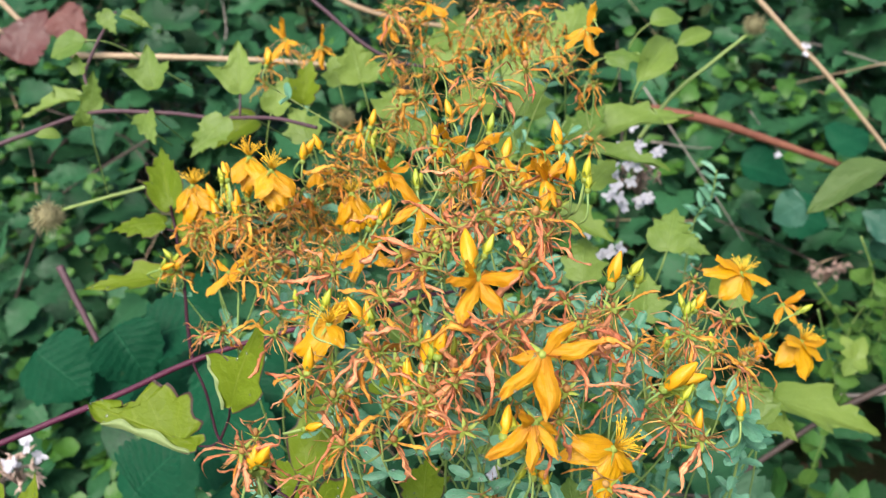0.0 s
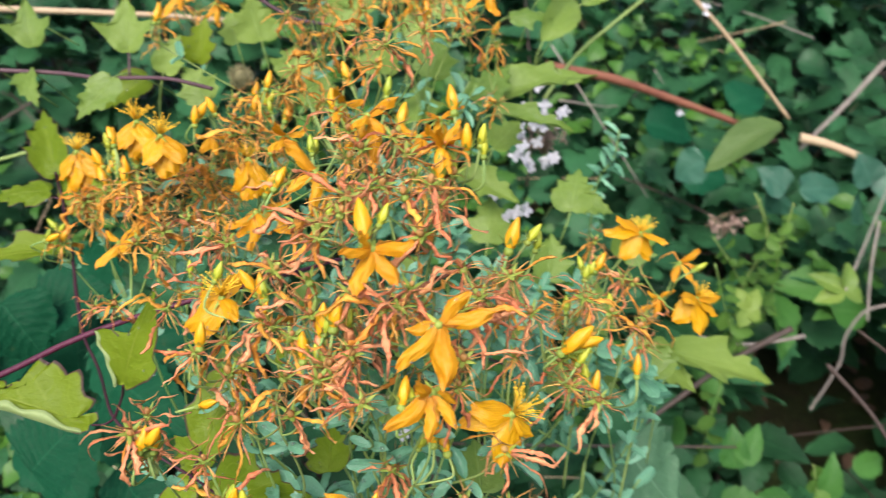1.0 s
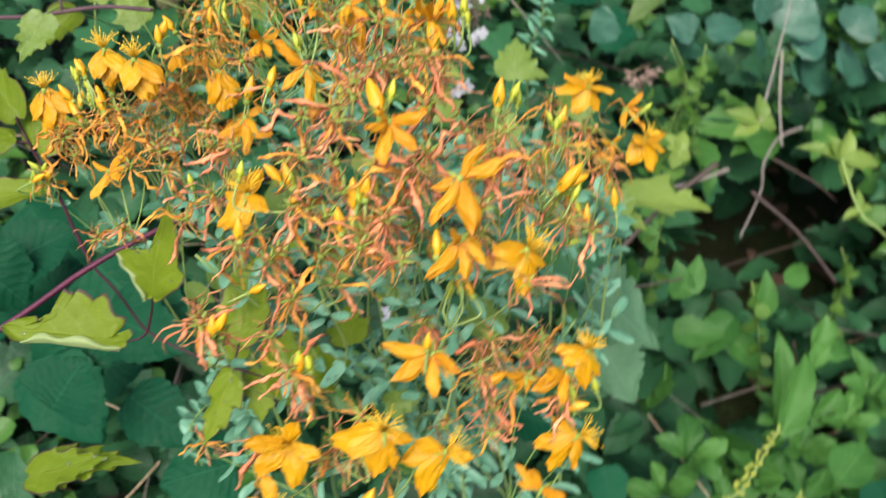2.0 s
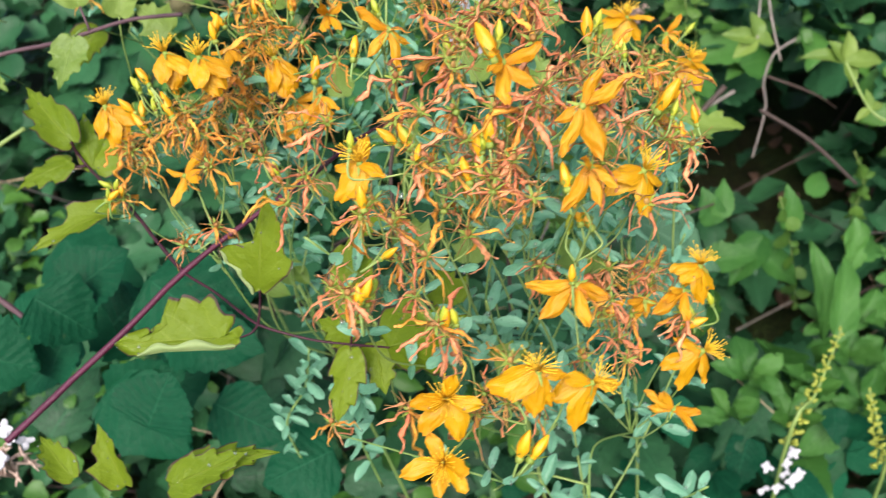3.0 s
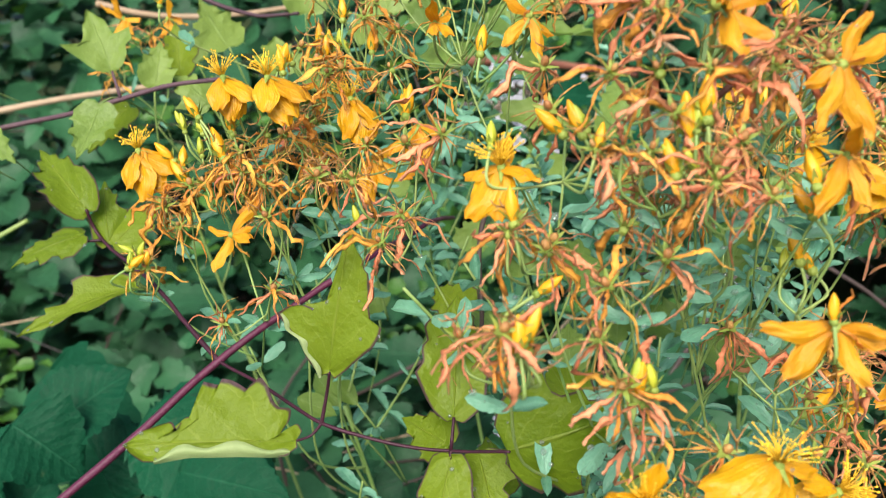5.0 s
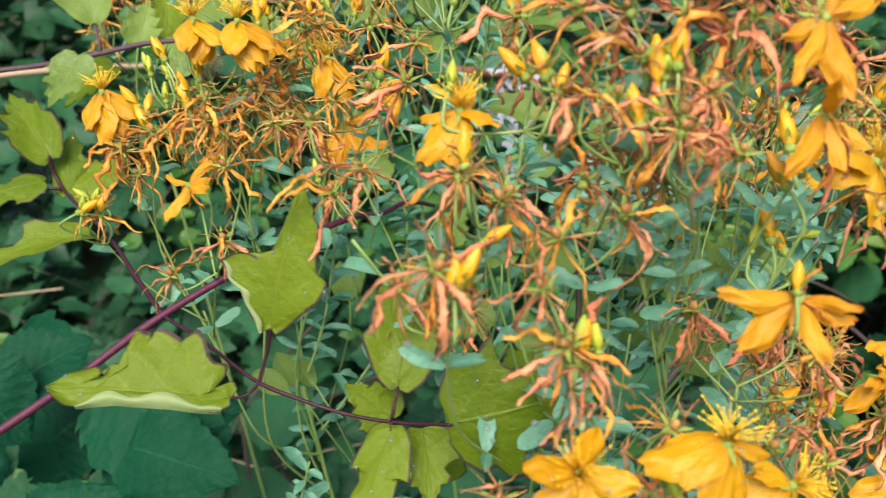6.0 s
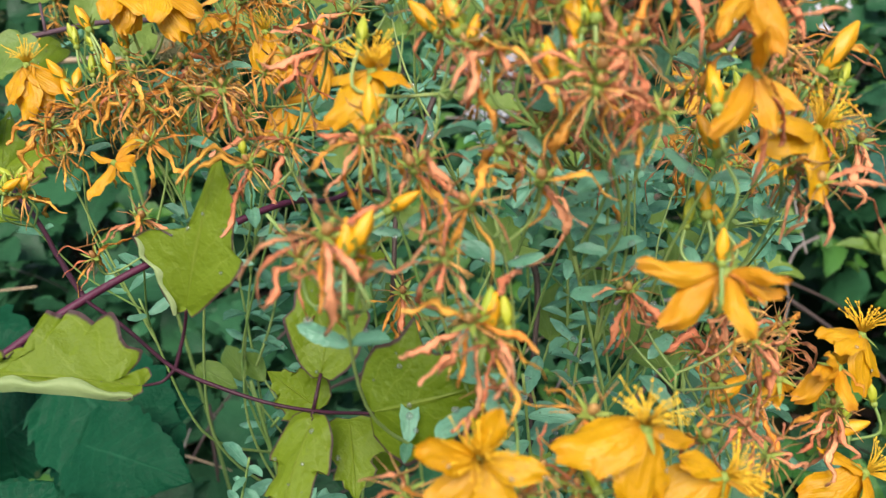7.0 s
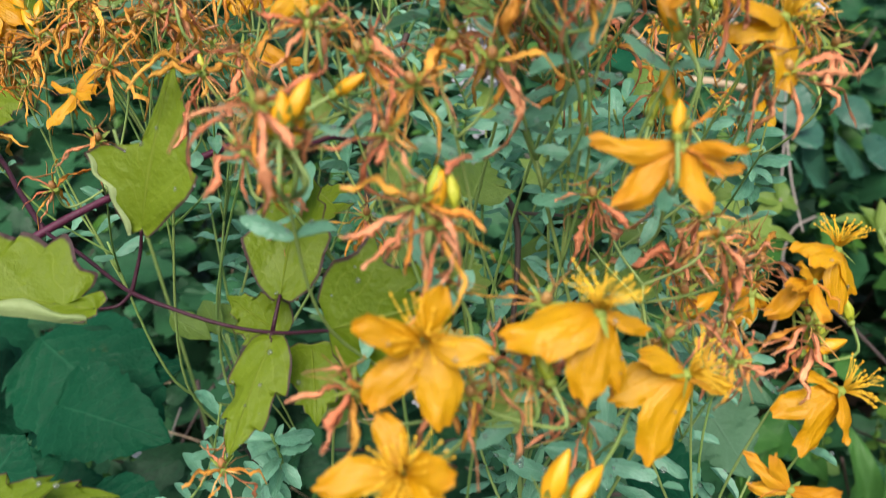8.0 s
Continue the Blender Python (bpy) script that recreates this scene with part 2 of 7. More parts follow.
def smooth(me):
    me.polygons.foreach_set("use_smooth", [True] * len(me.polygons))
    return me


def grid_mesh(name, rows, cols, place, mat):
    """A sheet of rows x cols points; place(s, u) gives each, s from 0 to 1 along it, u from -1 to 1 across."""
    verts, faces, uvs = [], [], []
    for i in range(rows):
        for j in range(cols):
            s, u = i / (rows - 1), 2 * j / (cols - 1) - 1
            verts.append(place(s, u))
            uvs.append((s, (u + 1) / 2))
    for i in range(rows - 1):
        for j in range(cols - 1):
            a = i * cols + j
            faces.append((a, a + 1, a + cols + 1, a + cols))
    me = bpy.data.meshes.new(name)
    me.from_pydata(verts, [], faces)
    layer = me.uv_layers.new(name="UVMap")
    for loop in me.loops:
        layer.data[loop.index].uv = uvs[loop.vertex_index]
    me.materials.append(mat)
    return smooth(me)


def tube_into(verts, faces, pts, radii, sides=6):
    """Adds a closed tube along pts to the lists."""
    start, n = len(verts), len(pts)
    side = None
    for i, p in enumerate(pts):
        d = (pts[min(i + 1, n - 1)] - pts[max(i - 1, 0)]).normalized()
        ref = side if side is not None else (Vector((0, 0, 1)) if abs(d.z) < 0.9 else Vector((1, 0, 0)))
        a = (ref - d * ref.dot(d)).normalized()
        side, b = a, d.cross(a)
        for k in range(sides):
            w = 2 * math.pi * k / sides
            verts.append(p + radii[i] * (math.cos(w) * a + math.sin(w) * b))
    for i in range(n - 1):
        for k in range(sides):
            a, b = start + i * sides + k, start + i * sides + (k + 1) % sides
            faces.append((a, b, b + sides, a + sides))
    faces.append(tuple(start + k for k in reversed(range(sides))))
    faces.append(tuple(start + (n - 1) * sides + k for k in range(sides)))


def blob_into(verts, faces, centre, r, stretch=1.0, axis=Vector((0, 0, 1)), rings=3, sides=5):
    start = len(verts)
    q = axis.to_track_quat("Z", "Y")
    verts.append(centre + q @ Vector((0, 0, -r * stretch)))
    for i in range(1, rings + 1):
        a = math.pi * i / (rings + 1)
        for k in range(sides):
            w = 2 * math.pi * k / sides
            verts.append(centre + q @ Vector((r * math.sin(a) * math.cos(w), r * math.sin(a) * math.sin(w), -r * stretch * math.cos(a))))
    verts.append(centre + q @ Vector((0, 0, r * stretch)))
    top = len(verts) - 1
    for k in range(sides):
        k2 = (k + 1) % sides
        faces.append((start, start + 1 + k2, start + 1 + k))
        for i in range(rings - 1):
            a, b = start + 1 + i * sides + k, start + 1 + i * sides + k2
            faces.append((a, b, b + sides, a + sides))
        faces.append((top, top - sides + k, top - sides + k2))


def list_mesh(name, verts, faces, mat):
    me = bpy.data.meshes.new(name)
    me.from_pydata([tuple(v) for v in verts], [], faces)
    me.materials.append(mat)
    return smooth(me)


def spline(pts, per=6):
    """A smooth line through the points."""
    pts = [Vector(p) for p in pts]
    if len(pts) < 3:
        return [pts[0].lerp(pts[-1], i / 3) for i in range(4)]
    out = []
    for i in range(len(pts) - 1):
        p0, p1, p2, p3 = pts[max(i - 1, 0)], pts[i], pts[i + 1], pts[min(i + 2, len(pts) - 1)]
        for k in range(per):
            t = k / per
            out.append(0.5 * (2 * p1 + (p2 - p0) * t + (2 * p0 - 5 * p1 + 4 * p2 - p3) * t * t + (3 * p1 - p0 - 3 * p2 + p3) * t ** 3))
    return out + [pts[-1]]


def part(name, me, parent, matrix=None, label=""):
    ob = new(name, me)
    ob.parent = parent
    if matrix is not None:
        ob.matrix_basis = parent_world(parent).inverted() @ matrix
    if label:
        ob["label"] = label
    return ob


WORLD_OF = {}


def parent_world(ob):
    return WORLD_OF.get(ob.name, Matrix())


def thing(name, base, label, category, group="", kind=""):
    ob = new(name)
    ob.empty_display_size = 0.02
    ob.matrix_basis = Matrix.Translation(base)
    WORLD_OF[ob.name] = ob.matrix_basis.copy()
    return tagged(ob, label, category, group, kind)


def frame_of(x_axis, up, scale=(1, 1, 1), at=(0, 0, 0)):
    """A pose with its x along x_axis and its z near up."""
    x = Vector(x_axis).normalized()
    y = Vector(up).cross(x)
    if y.length < 1e-4:
        y = Vector((0.3, 1, 0.2)).cross(x)
    y.normalize()
    z = x.cross(y)
    m = Matrix((x, y, z)).transposed().to_4x4() @ Matrix.Diagonal((*scale, 1))
    m.translation = at
    return m


MM = 0.001

# ---- shared shapes of flower and leaf ----


def petal_shape(name, width, mat, seed, cup, bend, wave):
    """A blade one unit long: one edge fuller than the other, a finely uneven rim, low ridges along it."""
    r = random.Random(seed)
    ph, skew, full = r.uniform(0, 6), r.uniform(-0.16, 0.16), r.uniform(0.75, 1.0)

    def place(s, u):
        w = width * (0.3 * (1 - s) ** 2 + math.sin(math.pi * min(1, 0.03 + s ** 1.15 * 0.86)) ** 0.75)
        w *= (full if u > 0 else 1.0) * (1 + 0.05 * math.sin(9 * s + ph) + 0.035 * math.sin(31 * s + 5 * ph + (2 if u > 0 else 0)))
        w = max(w, width * 0.06)
        y = u * w + skew * s * (1 - s) + 0.03 * math.sin(7 * s + ph)
        z = bend * (s - s * s) * 1.6 - cup * (u * u) * w + wave * (math.sin(6 * s + 3 * u + ph) + 0.5 * math.sin(13 * s - 5 * u + 2 * ph)) * s
        z += 0.012 * math.cos(11 * u) * math.sin(math.pi * s) + 0.05 * abs(u) ** 3 * math.sin(12 * s + ph + 2 * u) * s
        return (s + (0.03 * math.sin(5 * u + ph) - 0.06 * u * u) * s, y, z)
    return grid_mesh(name, 16, 12, place, mat)


def shrivel_shape(name, seed, mat):
    """A dry petal: a limp strip, rolled lengthwise into a gutter, wrinkled, twisted and curled at its end."""
    r = random.Random(seed)
    n, sides = 19, 6
    fat = r.choice((0.024, 0.03, 0.036, 0.044, 0.056)) * r.uniform(0.9, 1.15)
    kinks = [Vector((0, r.uniform(-1, 1), r.uniform(-1, 1))) * r.uniform(0.02, 0.12) for _ in range(6)]
    bow, curl, sway = r.uniform(-0.02, 0.3), r.choice((-0.25, 0.05, 0.15, 0.3, 0.45)), r.uniform(-0.2, 0.2)
    ph, tw0, twist = r.uniform(0, 6), r.uniform(0, 3), r.uniform(-2.8, 2.8)
    verts, faces, uv = [], [], []
    for i in range(n):
        s = i / (n - 1)
        c = Vector((s - 0.3 * abs(curl) * s ** 4, sway * s * s + 0.035 * math.sin(7 * s + ph) * s,
                    bow * math.sin(math.pi * s) - curl * s ** 3 + 0.03 * math.sin(9 * s + 2 * ph) * s))
        k = min(int(s * 5), 4)
        c += kinks[k].lerp(kinks[k + 1], s * 5 - k) * min(1, 2 * s)
        w = fat * (0.5 + 0.75 * math.sin(math.pi * (0.04 + 0.84 * s)) ** 1.3) * (1 + 0.16 * math.sin(15 * s + ph) + 0.1 * math.sin(37 * s + 3 * ph))
        w *= r.uniform(0.72, 1.25)
        c += Vector((0, r.uniform(-1, 1), r.uniform(-1, 1))) * 0.2 * fat
        tw = tw0 + twist * s + 0.5 * math.sin(8 * s + ph) + r.uniform(-0.25, 0.25)
        for q in range(sides):
            a = 2 * math.pi * q / sides
            y, z = w * math.cos(a) * r.uniform(0.85, 1.15), 0.22 * w * math.sin(a) + w * r.uniform(0.45, 0.95) * abs(math.cos(a)) ** 1.5
            verts.append(c + Vector((0, y * math.cos(tw) - z * math.sin(tw), y * math.sin(tw) + z * math.cos(tw))))
            uv.append((s, q / sides))
    for i in range(n - 1):
        for k in range(sides):
            a, b = i * sides + k, i * sides + (k + 1) % sides
            faces.append((a, b, b + sides, a + sides))
    faces.append(tuple(range(sides - 1, -1, -1)))
    faces.append(tuple((n - 1) * sides + k for k in range(sides)))
    me = bpy.data.meshes.new(name)
    me.from_pydata([tuple(v) for v in verts], [], faces)
    layer = me.uv_layers.new(name="UVMap")
    for loop in me.loops:
        layer.data[loop.index].uv = uv[loop.vertex_index]
    me.materials.append(mat)
    return smooth(me)


FRESH_PETALS = [petal_shape("petal", 0.23 + 0.025 * (i % 3), PETAL, i, 0.25 + 0.1 * (i % 2), 0.16, 0.033) for i in range(6)]
BELL_PETALS = [petal_shape("petal", 0.27 + 0.02 * (i % 3), PETAL, 10 + i, 0.15, 0.12, 0.03) for i in range(4)]
FADED_PETALS = [petal_shape("petal", 0.13 + 0.03 * (i % 3), FADED, 20 + i, 0.7, 0.12 - 0.06 * (i % 3), 0.045) for i in range(6)]
RUST_PETALS = [shrivel_shape("shrivelled_petal", 40 + i, SHRIVEL) for i in range(16)]
GOLD_PETALS = [shrivel_shape("shrivelled_petal", 60 + i, GOLDDRY) for i in range(16)]


def dry_petals(p):
    """The front of the clump has withered longest."""
    return RUST_PETALS if rng.random() < 0.1 + 0.6 * min(1, max(0, (0.3 - p.y) / 0.1)) else GOLD_PETALS



def calyx_shape(name, length, mat, spread, lift=0.55):
    verts, faces = [], []
    blob_into(verts, faces, Vector((0, 0, -0.0004)), 0.0013, 0.9)
    for k in range(5):
        a = 2 * math.pi * k / 5
        d = Vector((math.cos(a) * spread, math.sin(a) * spread, lift)).normalized()
        side = Vector((-math.sin(a), math.cos(a), 0))
        b = len(verts)
        for s, w in ((0.05, 0.0004), (0.35, 0.00058), (0.7, 0.0004), (1.0, 0.00008)):
            c = d * length * s
            verts.extend((c - side * w, c + d.cross(side) * w * 0.5, c + side * w))
        for i in range(3):
            o = b + 3 * i
            faces.extend(((o, o + 1, o + 4, o + 3), (o + 1, o + 2, o + 5, o + 4)))
    return list_mesh(name, verts, faces, mat)


CALYX = [calyx_shape("calyx", 0.0042, SEPAL, s) for s in (0.6, 0.9, 1.3)]
CALYX_UNDER = calyx_shape("flower", 0.0048, SEPAL, 1.0, -0.6)


def stamens_shape(seed):
    r = random.Random(seed)
    verts, faces = [], []
    for _ in range(38):
        a, t = r.uniform(0, 6.28), math.sqrt(r.random()) * 1.0
        d = Vector((math.sin(t) * math.cos(a), math.sin(t) * math.sin(a), math.cos(t)))
        n = r.uniform(0.005, 0.0092)
        mid = d * n * 0.5 + Vector((r.uniform(-1, 1), r.uniform(-1, 1), 1)) * 0.0007
        tube_into(verts, faces, [d * 0.0005, mid, d * n], [0.00016, 0.00012, 0.00009], 3)
        blob_into(verts, faces, d * n, 0.00027, 1.2, d, 2, 4)
    return list_mesh("stamen_tuft", verts, faces, STAMEN)


STAMENS = [stamens_shape(i) for i in range(4)]


def capsule_shape(seed):
    r = random.Random(seed)
    verts, faces = [], []
    blob_into(verts, faces, Vector((0, 0, 0.0016)), 0.00095 * r.uniform(0.6, 1.1), 1.4, rings=5, sides=7)
    for k in range(3):
        a = 2.1 * k + r.random()
        d = Vector((math.cos(a) * 0.5, math.sin(a) * 0.5, 1)).normalized()
        tube_into(verts, faces, [Vector((0, 0, 0.005)), d * 0.0065, d * 0.0085 + Vector((0, 0, -0.0006))], [0.0003, 0.00018, 0.0001], 3)
    for k in range(7):
        a = r.uniform(0, 6.28)
        d = Vector((math.cos(a), math.sin(a), r.uniform(-0.5, 0.7))) * r.uniform(0.8, 1.6)
        tube_into(verts, faces, [d * 0.001, d * 0.003, d * 0.0055 + Vector((0, 0, -0.0015))], [0.00016, 0.00014, 0.0001], 3)
    return list_mesh("withered_flower", verts, faces, CAPSULE)


def filament_shape(seed):
    """The dried, tangled stamens of a withered flower."""
    r = random.Random(seed)
    verts, faces = [], []
    for _ in range(6):
        a = r.uniform(0, 6.28)
        d = Vector((math.cos(a), math.sin(a), r.uniform(-1.2, 0.5))).normalized()
        n = r.uniform(0.004, 0.0095)
        sag = Vector((r.uniform(-1, 1), r.uniform(-1, 1), -r.uniform(0.2, 1.6))) * 0.0025
        tube_into(verts, faces, [d * 0.0006, d * n * 0.5 + sag * 0.15, d * n * 0.85 + sag * 0.6, d * n + sag], [0.0002, 0.00016, 0.00013, 0.0001], 3)
    return list_mesh("dry_stamen_tuft", verts, faces, FILAMENT)


FILAMENTS = [filament_shape(i) for i in range(6)]
CAPSULES = [capsule_shape(i) for i in range(5)]


def bud_shape(mat, seed):
    """A closed bud of overlapping twisted petals; one unit long, standing on its base."""
    n, sides, verts, faces = 11, 15, [], []
    r = random.Random(seed)
    ph = r.uniform(0, 6)
    for i in range(n):
        s = i / (n - 1)
        rad = 0.175 * math.sin(math.pi * (0.12 + 0.86 * s ** 0.95)) ** 0.85 + 0.008
        for k in range(sides):
            a = 2 * math.pi * k / sides
            rr = rad * (1 + 0.16 * math.sin(5 * a + 7 * s + ph) + 0.05 * math.sin(2 * a + 4 * s))
            verts.append((rr * math.cos(a) + 0.04 * s * s, rr * math.sin(a), s))
    for i in range(n - 1):
        for k in range(sides):
            a, b = i * sides + k, i * sides + (k + 1) % sides
            faces.append((a, b, b + sides, a + sides))
    faces.append(tuple(range(sides - 1, -1, -1)))
    faces.append(tuple((n - 1) * sides + k for k in range(sides)))
    return list_mesh("bud", verts, faces, mat)


BUDS = {"yellow": [bud_shape(BUDYEL, i) for i in range(3)], "green": [bud_shape(BUDGRN, 9 + i) for i in range(3)]}


def outline_leaf(name, outline, mat, seed, fold, arch, wave, rows=20, cols=9, other=None):
    """A leaf blade one unit long and one wide. outline: (along, half width) from stalk to tip; teeth point forward."""
    r = random.Random(seed)
    pts = [(s + r.uniform(-0.012, 0.012) if 0 < s < 1 else s, w * r.uniform(0.9, 1.08)) for s, w in outline]
    pts2 = [(s + r.uniform(-0.012, 0.012) if 0 < s < 1 else s, w * r.uniform(0.9, 1.08)) for s, w in (other or outline)]
    ph = r.uniform(0, 6)

    def place(q, u):
        line = pts if u >= 0 else pts2
        f = q * (len(line) - 1)
        i = min(int(f), len(line) - 2)
        es = line[i][0] + (line[i + 1][0] - line[i][0]) * (f - i)
        ew = line[i][1] + (line[i + 1][1] - line[i][1]) * (f - i)
        ms = min(1.0, max(0.0, 0.03 + 0.97 * q))
        a = abs(u)
        s, y = ms + (es - ms) * a, u * ew
        z = fold * abs(y) ** 1.3 - arch * (s - 0.25) ** 2 + wave * math.sin(7 * s + ph) * a + wave * 0.7 * math.cos(13 * s + 5 * u + ph) * a
        return (s, y, z)
    return grid_mesh(name, rows, cols, place, mat)


LOBED = ((0, 0.0), (-0.05, 0.14), (-0.02, 0.28), (0.08, 0.39), (0.2, 0.44), (0.3, 0.43), (0.37, 0.48), (0.38, 0.38), (0.46, 0.33), (0.55, 0.36), (0.63, 0.36), (0.62, 0.25),
         (0.71, 0.2), (0.8, 0.2), (0.8, 0.12), (0.91, 0.06), (1, 0.0))
LOBED_B = ((0, 0.0), (-0.03, 0.18), (0.04, 0.33), (0.15, 0.4), (0.26, 0.38), (0.35, 0.46), (0.47, 0.53), (0.48, 0.42), (0.5, 0.31), (0.57, 0.25), (0.67, 0.29),
           (0.74, 0.28), (0.74, 0.18), (0.83, 0.15), (0.87, 0.09), (0.95, 0.05), (1, 0.0))


def toothed(n, depth, peak, round_base=0.0):
    out = [(0, 0.0)]
    for i in range(n):
        for f, cut in ((0.35, 0.0), (0.95, 0.0), (1.0, depth)):
            s = (i + f) / n
            if s < 0.985:
                w = 0.5 * math.sin(math.pi * s ** peak) ** 0.85 + round_base * (1 - s) ** 4 * 0.3
                out.append((s, max(0.01, w * (1 - cut))))
    return tuple(out + [(1, 0.0)])


OVAL = toothed(5, 0.05, 0.8)
POINTED = toothed(4, 0.08, 0.72)
DOCK = ((0, 0.0), (0.1, 0.12), (0.2, 0.24), (0.28, 0.3), (0.36, 0.42), (0.42, 0.38), (0.5, 0.47), (0.6, 0.5), (0.66, 0.45), (0.76, 0.45), (0.85, 0.36), (0.93, 0.2), (1, 0.0))
ROUND = tuple((i / 9, 0.5 * math.sin(math.pi * i / 9) ** 0.55 if 0 < i < 9 else 0.0) for i in range(10))
TRIDENT = ((0, 0.0), (-0.01, 0.1), (0.02, 0.2), (0.08, 0.26), (0.17, 0.3), (0.26, 0.36), (0.33, 0.45), (0.4, 0.5), (0.5, 0.52), (0.47, 0.42), (0.45, 0.31), (0.52, 0.23),
           (0.6, 0.19), (0.7, 0.175), (0.76, 0.16), (0.8, 0.11), (0.88, 0.07), (0.94, 0.035), (1, 0.0))
LONGLEAF = ((0, 0.0), (-0.03, 0.2), (0.04, 0.36), (0.15, 0.44), (0.27, 0.46), (0.36, 0.5), (0.43, 0.53), (0.40, 0.38), (0.5, 0.36), (0.62, 0.38), (0.73, 0.37), (0.69, 0.24),
            (0.82, 0.2), (0.9, 0.11), (0.96, 0.05), (1, 0.0))
ELLIPSE = tuple((i / 12, 0.5 * math.sin(math.pi * i / 12) ** 0.5 * (0.82 + 0.25 * i / 12) if 0 < i < 12 else 0.0) for i in range(13))
# three leaves of the vine, each with its own unequal lobes: one edge, then the other
CREST_LOW = ((0, 0.0), (-0.01, 0.044), (0.05, 0.086), (0.16, 0.091), (0.32, 0.083), (0.48, 0.084), (0.61, 0.081), (0.72, 0.096), (0.8, 0.112), (0.88, 0.1), (0.94, 0.058), (1, 0.0))
CREST_HIGH = ((0, 0.0), (-0.04, 0.053), (-0.01, 0.103), (0.05, 0.081), (0.09, 0.028), (0.07, 0.08), (0.03, 0.121), (0.02, 0.182), (0.1, 0.194), (0.15, 0.243), (0.18, 0.318), (0.22, 0.364), (0.28, 0.333), (0.29, 0.297), (0.34, 0.336), (0.4, 0.378), (0.46, 0.404), (0.47, 0.371), (0.56, 0.351), (0.52, 0.289), (0.48, 0.227), (0.56, 0.185), (0.64, 0.155), (0.69, 0.073), (0.72, 0.119), (0.8, 0.112), (0.89, 0.079), (1, 0.0))
SPEAR_A = ((0, 0.0), (-0.04, 0.057), (0.09, 0.148), (0.21, 0.236), (0.27, 0.325), (0.37, 0.364), (0.42, 0.338), (0.46, 0.25), (0.42, 0.182), (0.39, 0.12), (0.49, 0.081), (0.62, 0.061), (0.75, 0.041), (0.88, 0.025), (1, 0.0))
SPEAR_B = ((0, 0.0), (-0.04, 0.045), (0.05, 0.115), (0.15, 0.193), (0.28, 0.306), (0.37, 0.342), (0.41, 0.307), (0.44, 0.242), (0.51, 0.222), (0.74, 0.191), (0.77, 0.151), (0.84, 0.116), (0.91, 0.052), (1, 0.0))
BROAD_A = ((0, 0.0), (-0.02, 0.055), (0.05, 0.151), (0.14, 0.215), (0.26, 0.242), (0.34, 0.318), (0.43, 0.236), (0.54, 0.271), (0.61, 0.231), (0.72, 0.231), (0.82, 0.168), (0.8, 0.113), (0.89, 0.07), (1, 0.0))
BROAD_B = ((0, 0.0), (-0.03, 0.079), (0.07, 0.177), (0.18, 0.234), (0.32, 0.262), (0.44, 0.273), (0.53, 0.201), (0.66, 0.203), (0.72, 0.143), (0.81, 0.142), (0.86, 0.083), (0.93, 0.052), (1, 0.0))


def rolled_edge(name, edge, s0, s1, depth, seed):
    """The pale underside that shows where a leaf's margin is rolled up over the blade."""
    r = random.Random(seed)
    ph = r.uniform(0, 6)

    def place(q, u):
        f = s0 + (s1 - s0) * q
        k = min(int(f * (len(edge) - 1)), len(edge) - 2)
        g = f * (len(edge) - 1) - k
        s, w = (edge[k][i] + (edge[k + 1][i] - edge[k][i]) * g for i in (0, 1))
        reach = depth * (0.25 + 0.75 * math.sin(math.pi * q) ** 0.6) * (1 + 0.3 * math.sin(17 * q + ph))
        v = (u + 1) / 2
        return (s, w - reach * v + 0.008, 0.012 + 0.05 * math.sin(math.pi * v * 0.8) - 0.22 * (s - 0.25) ** 2)
    return grid_mesh(name, 22, 6, place, PALEUNDER)


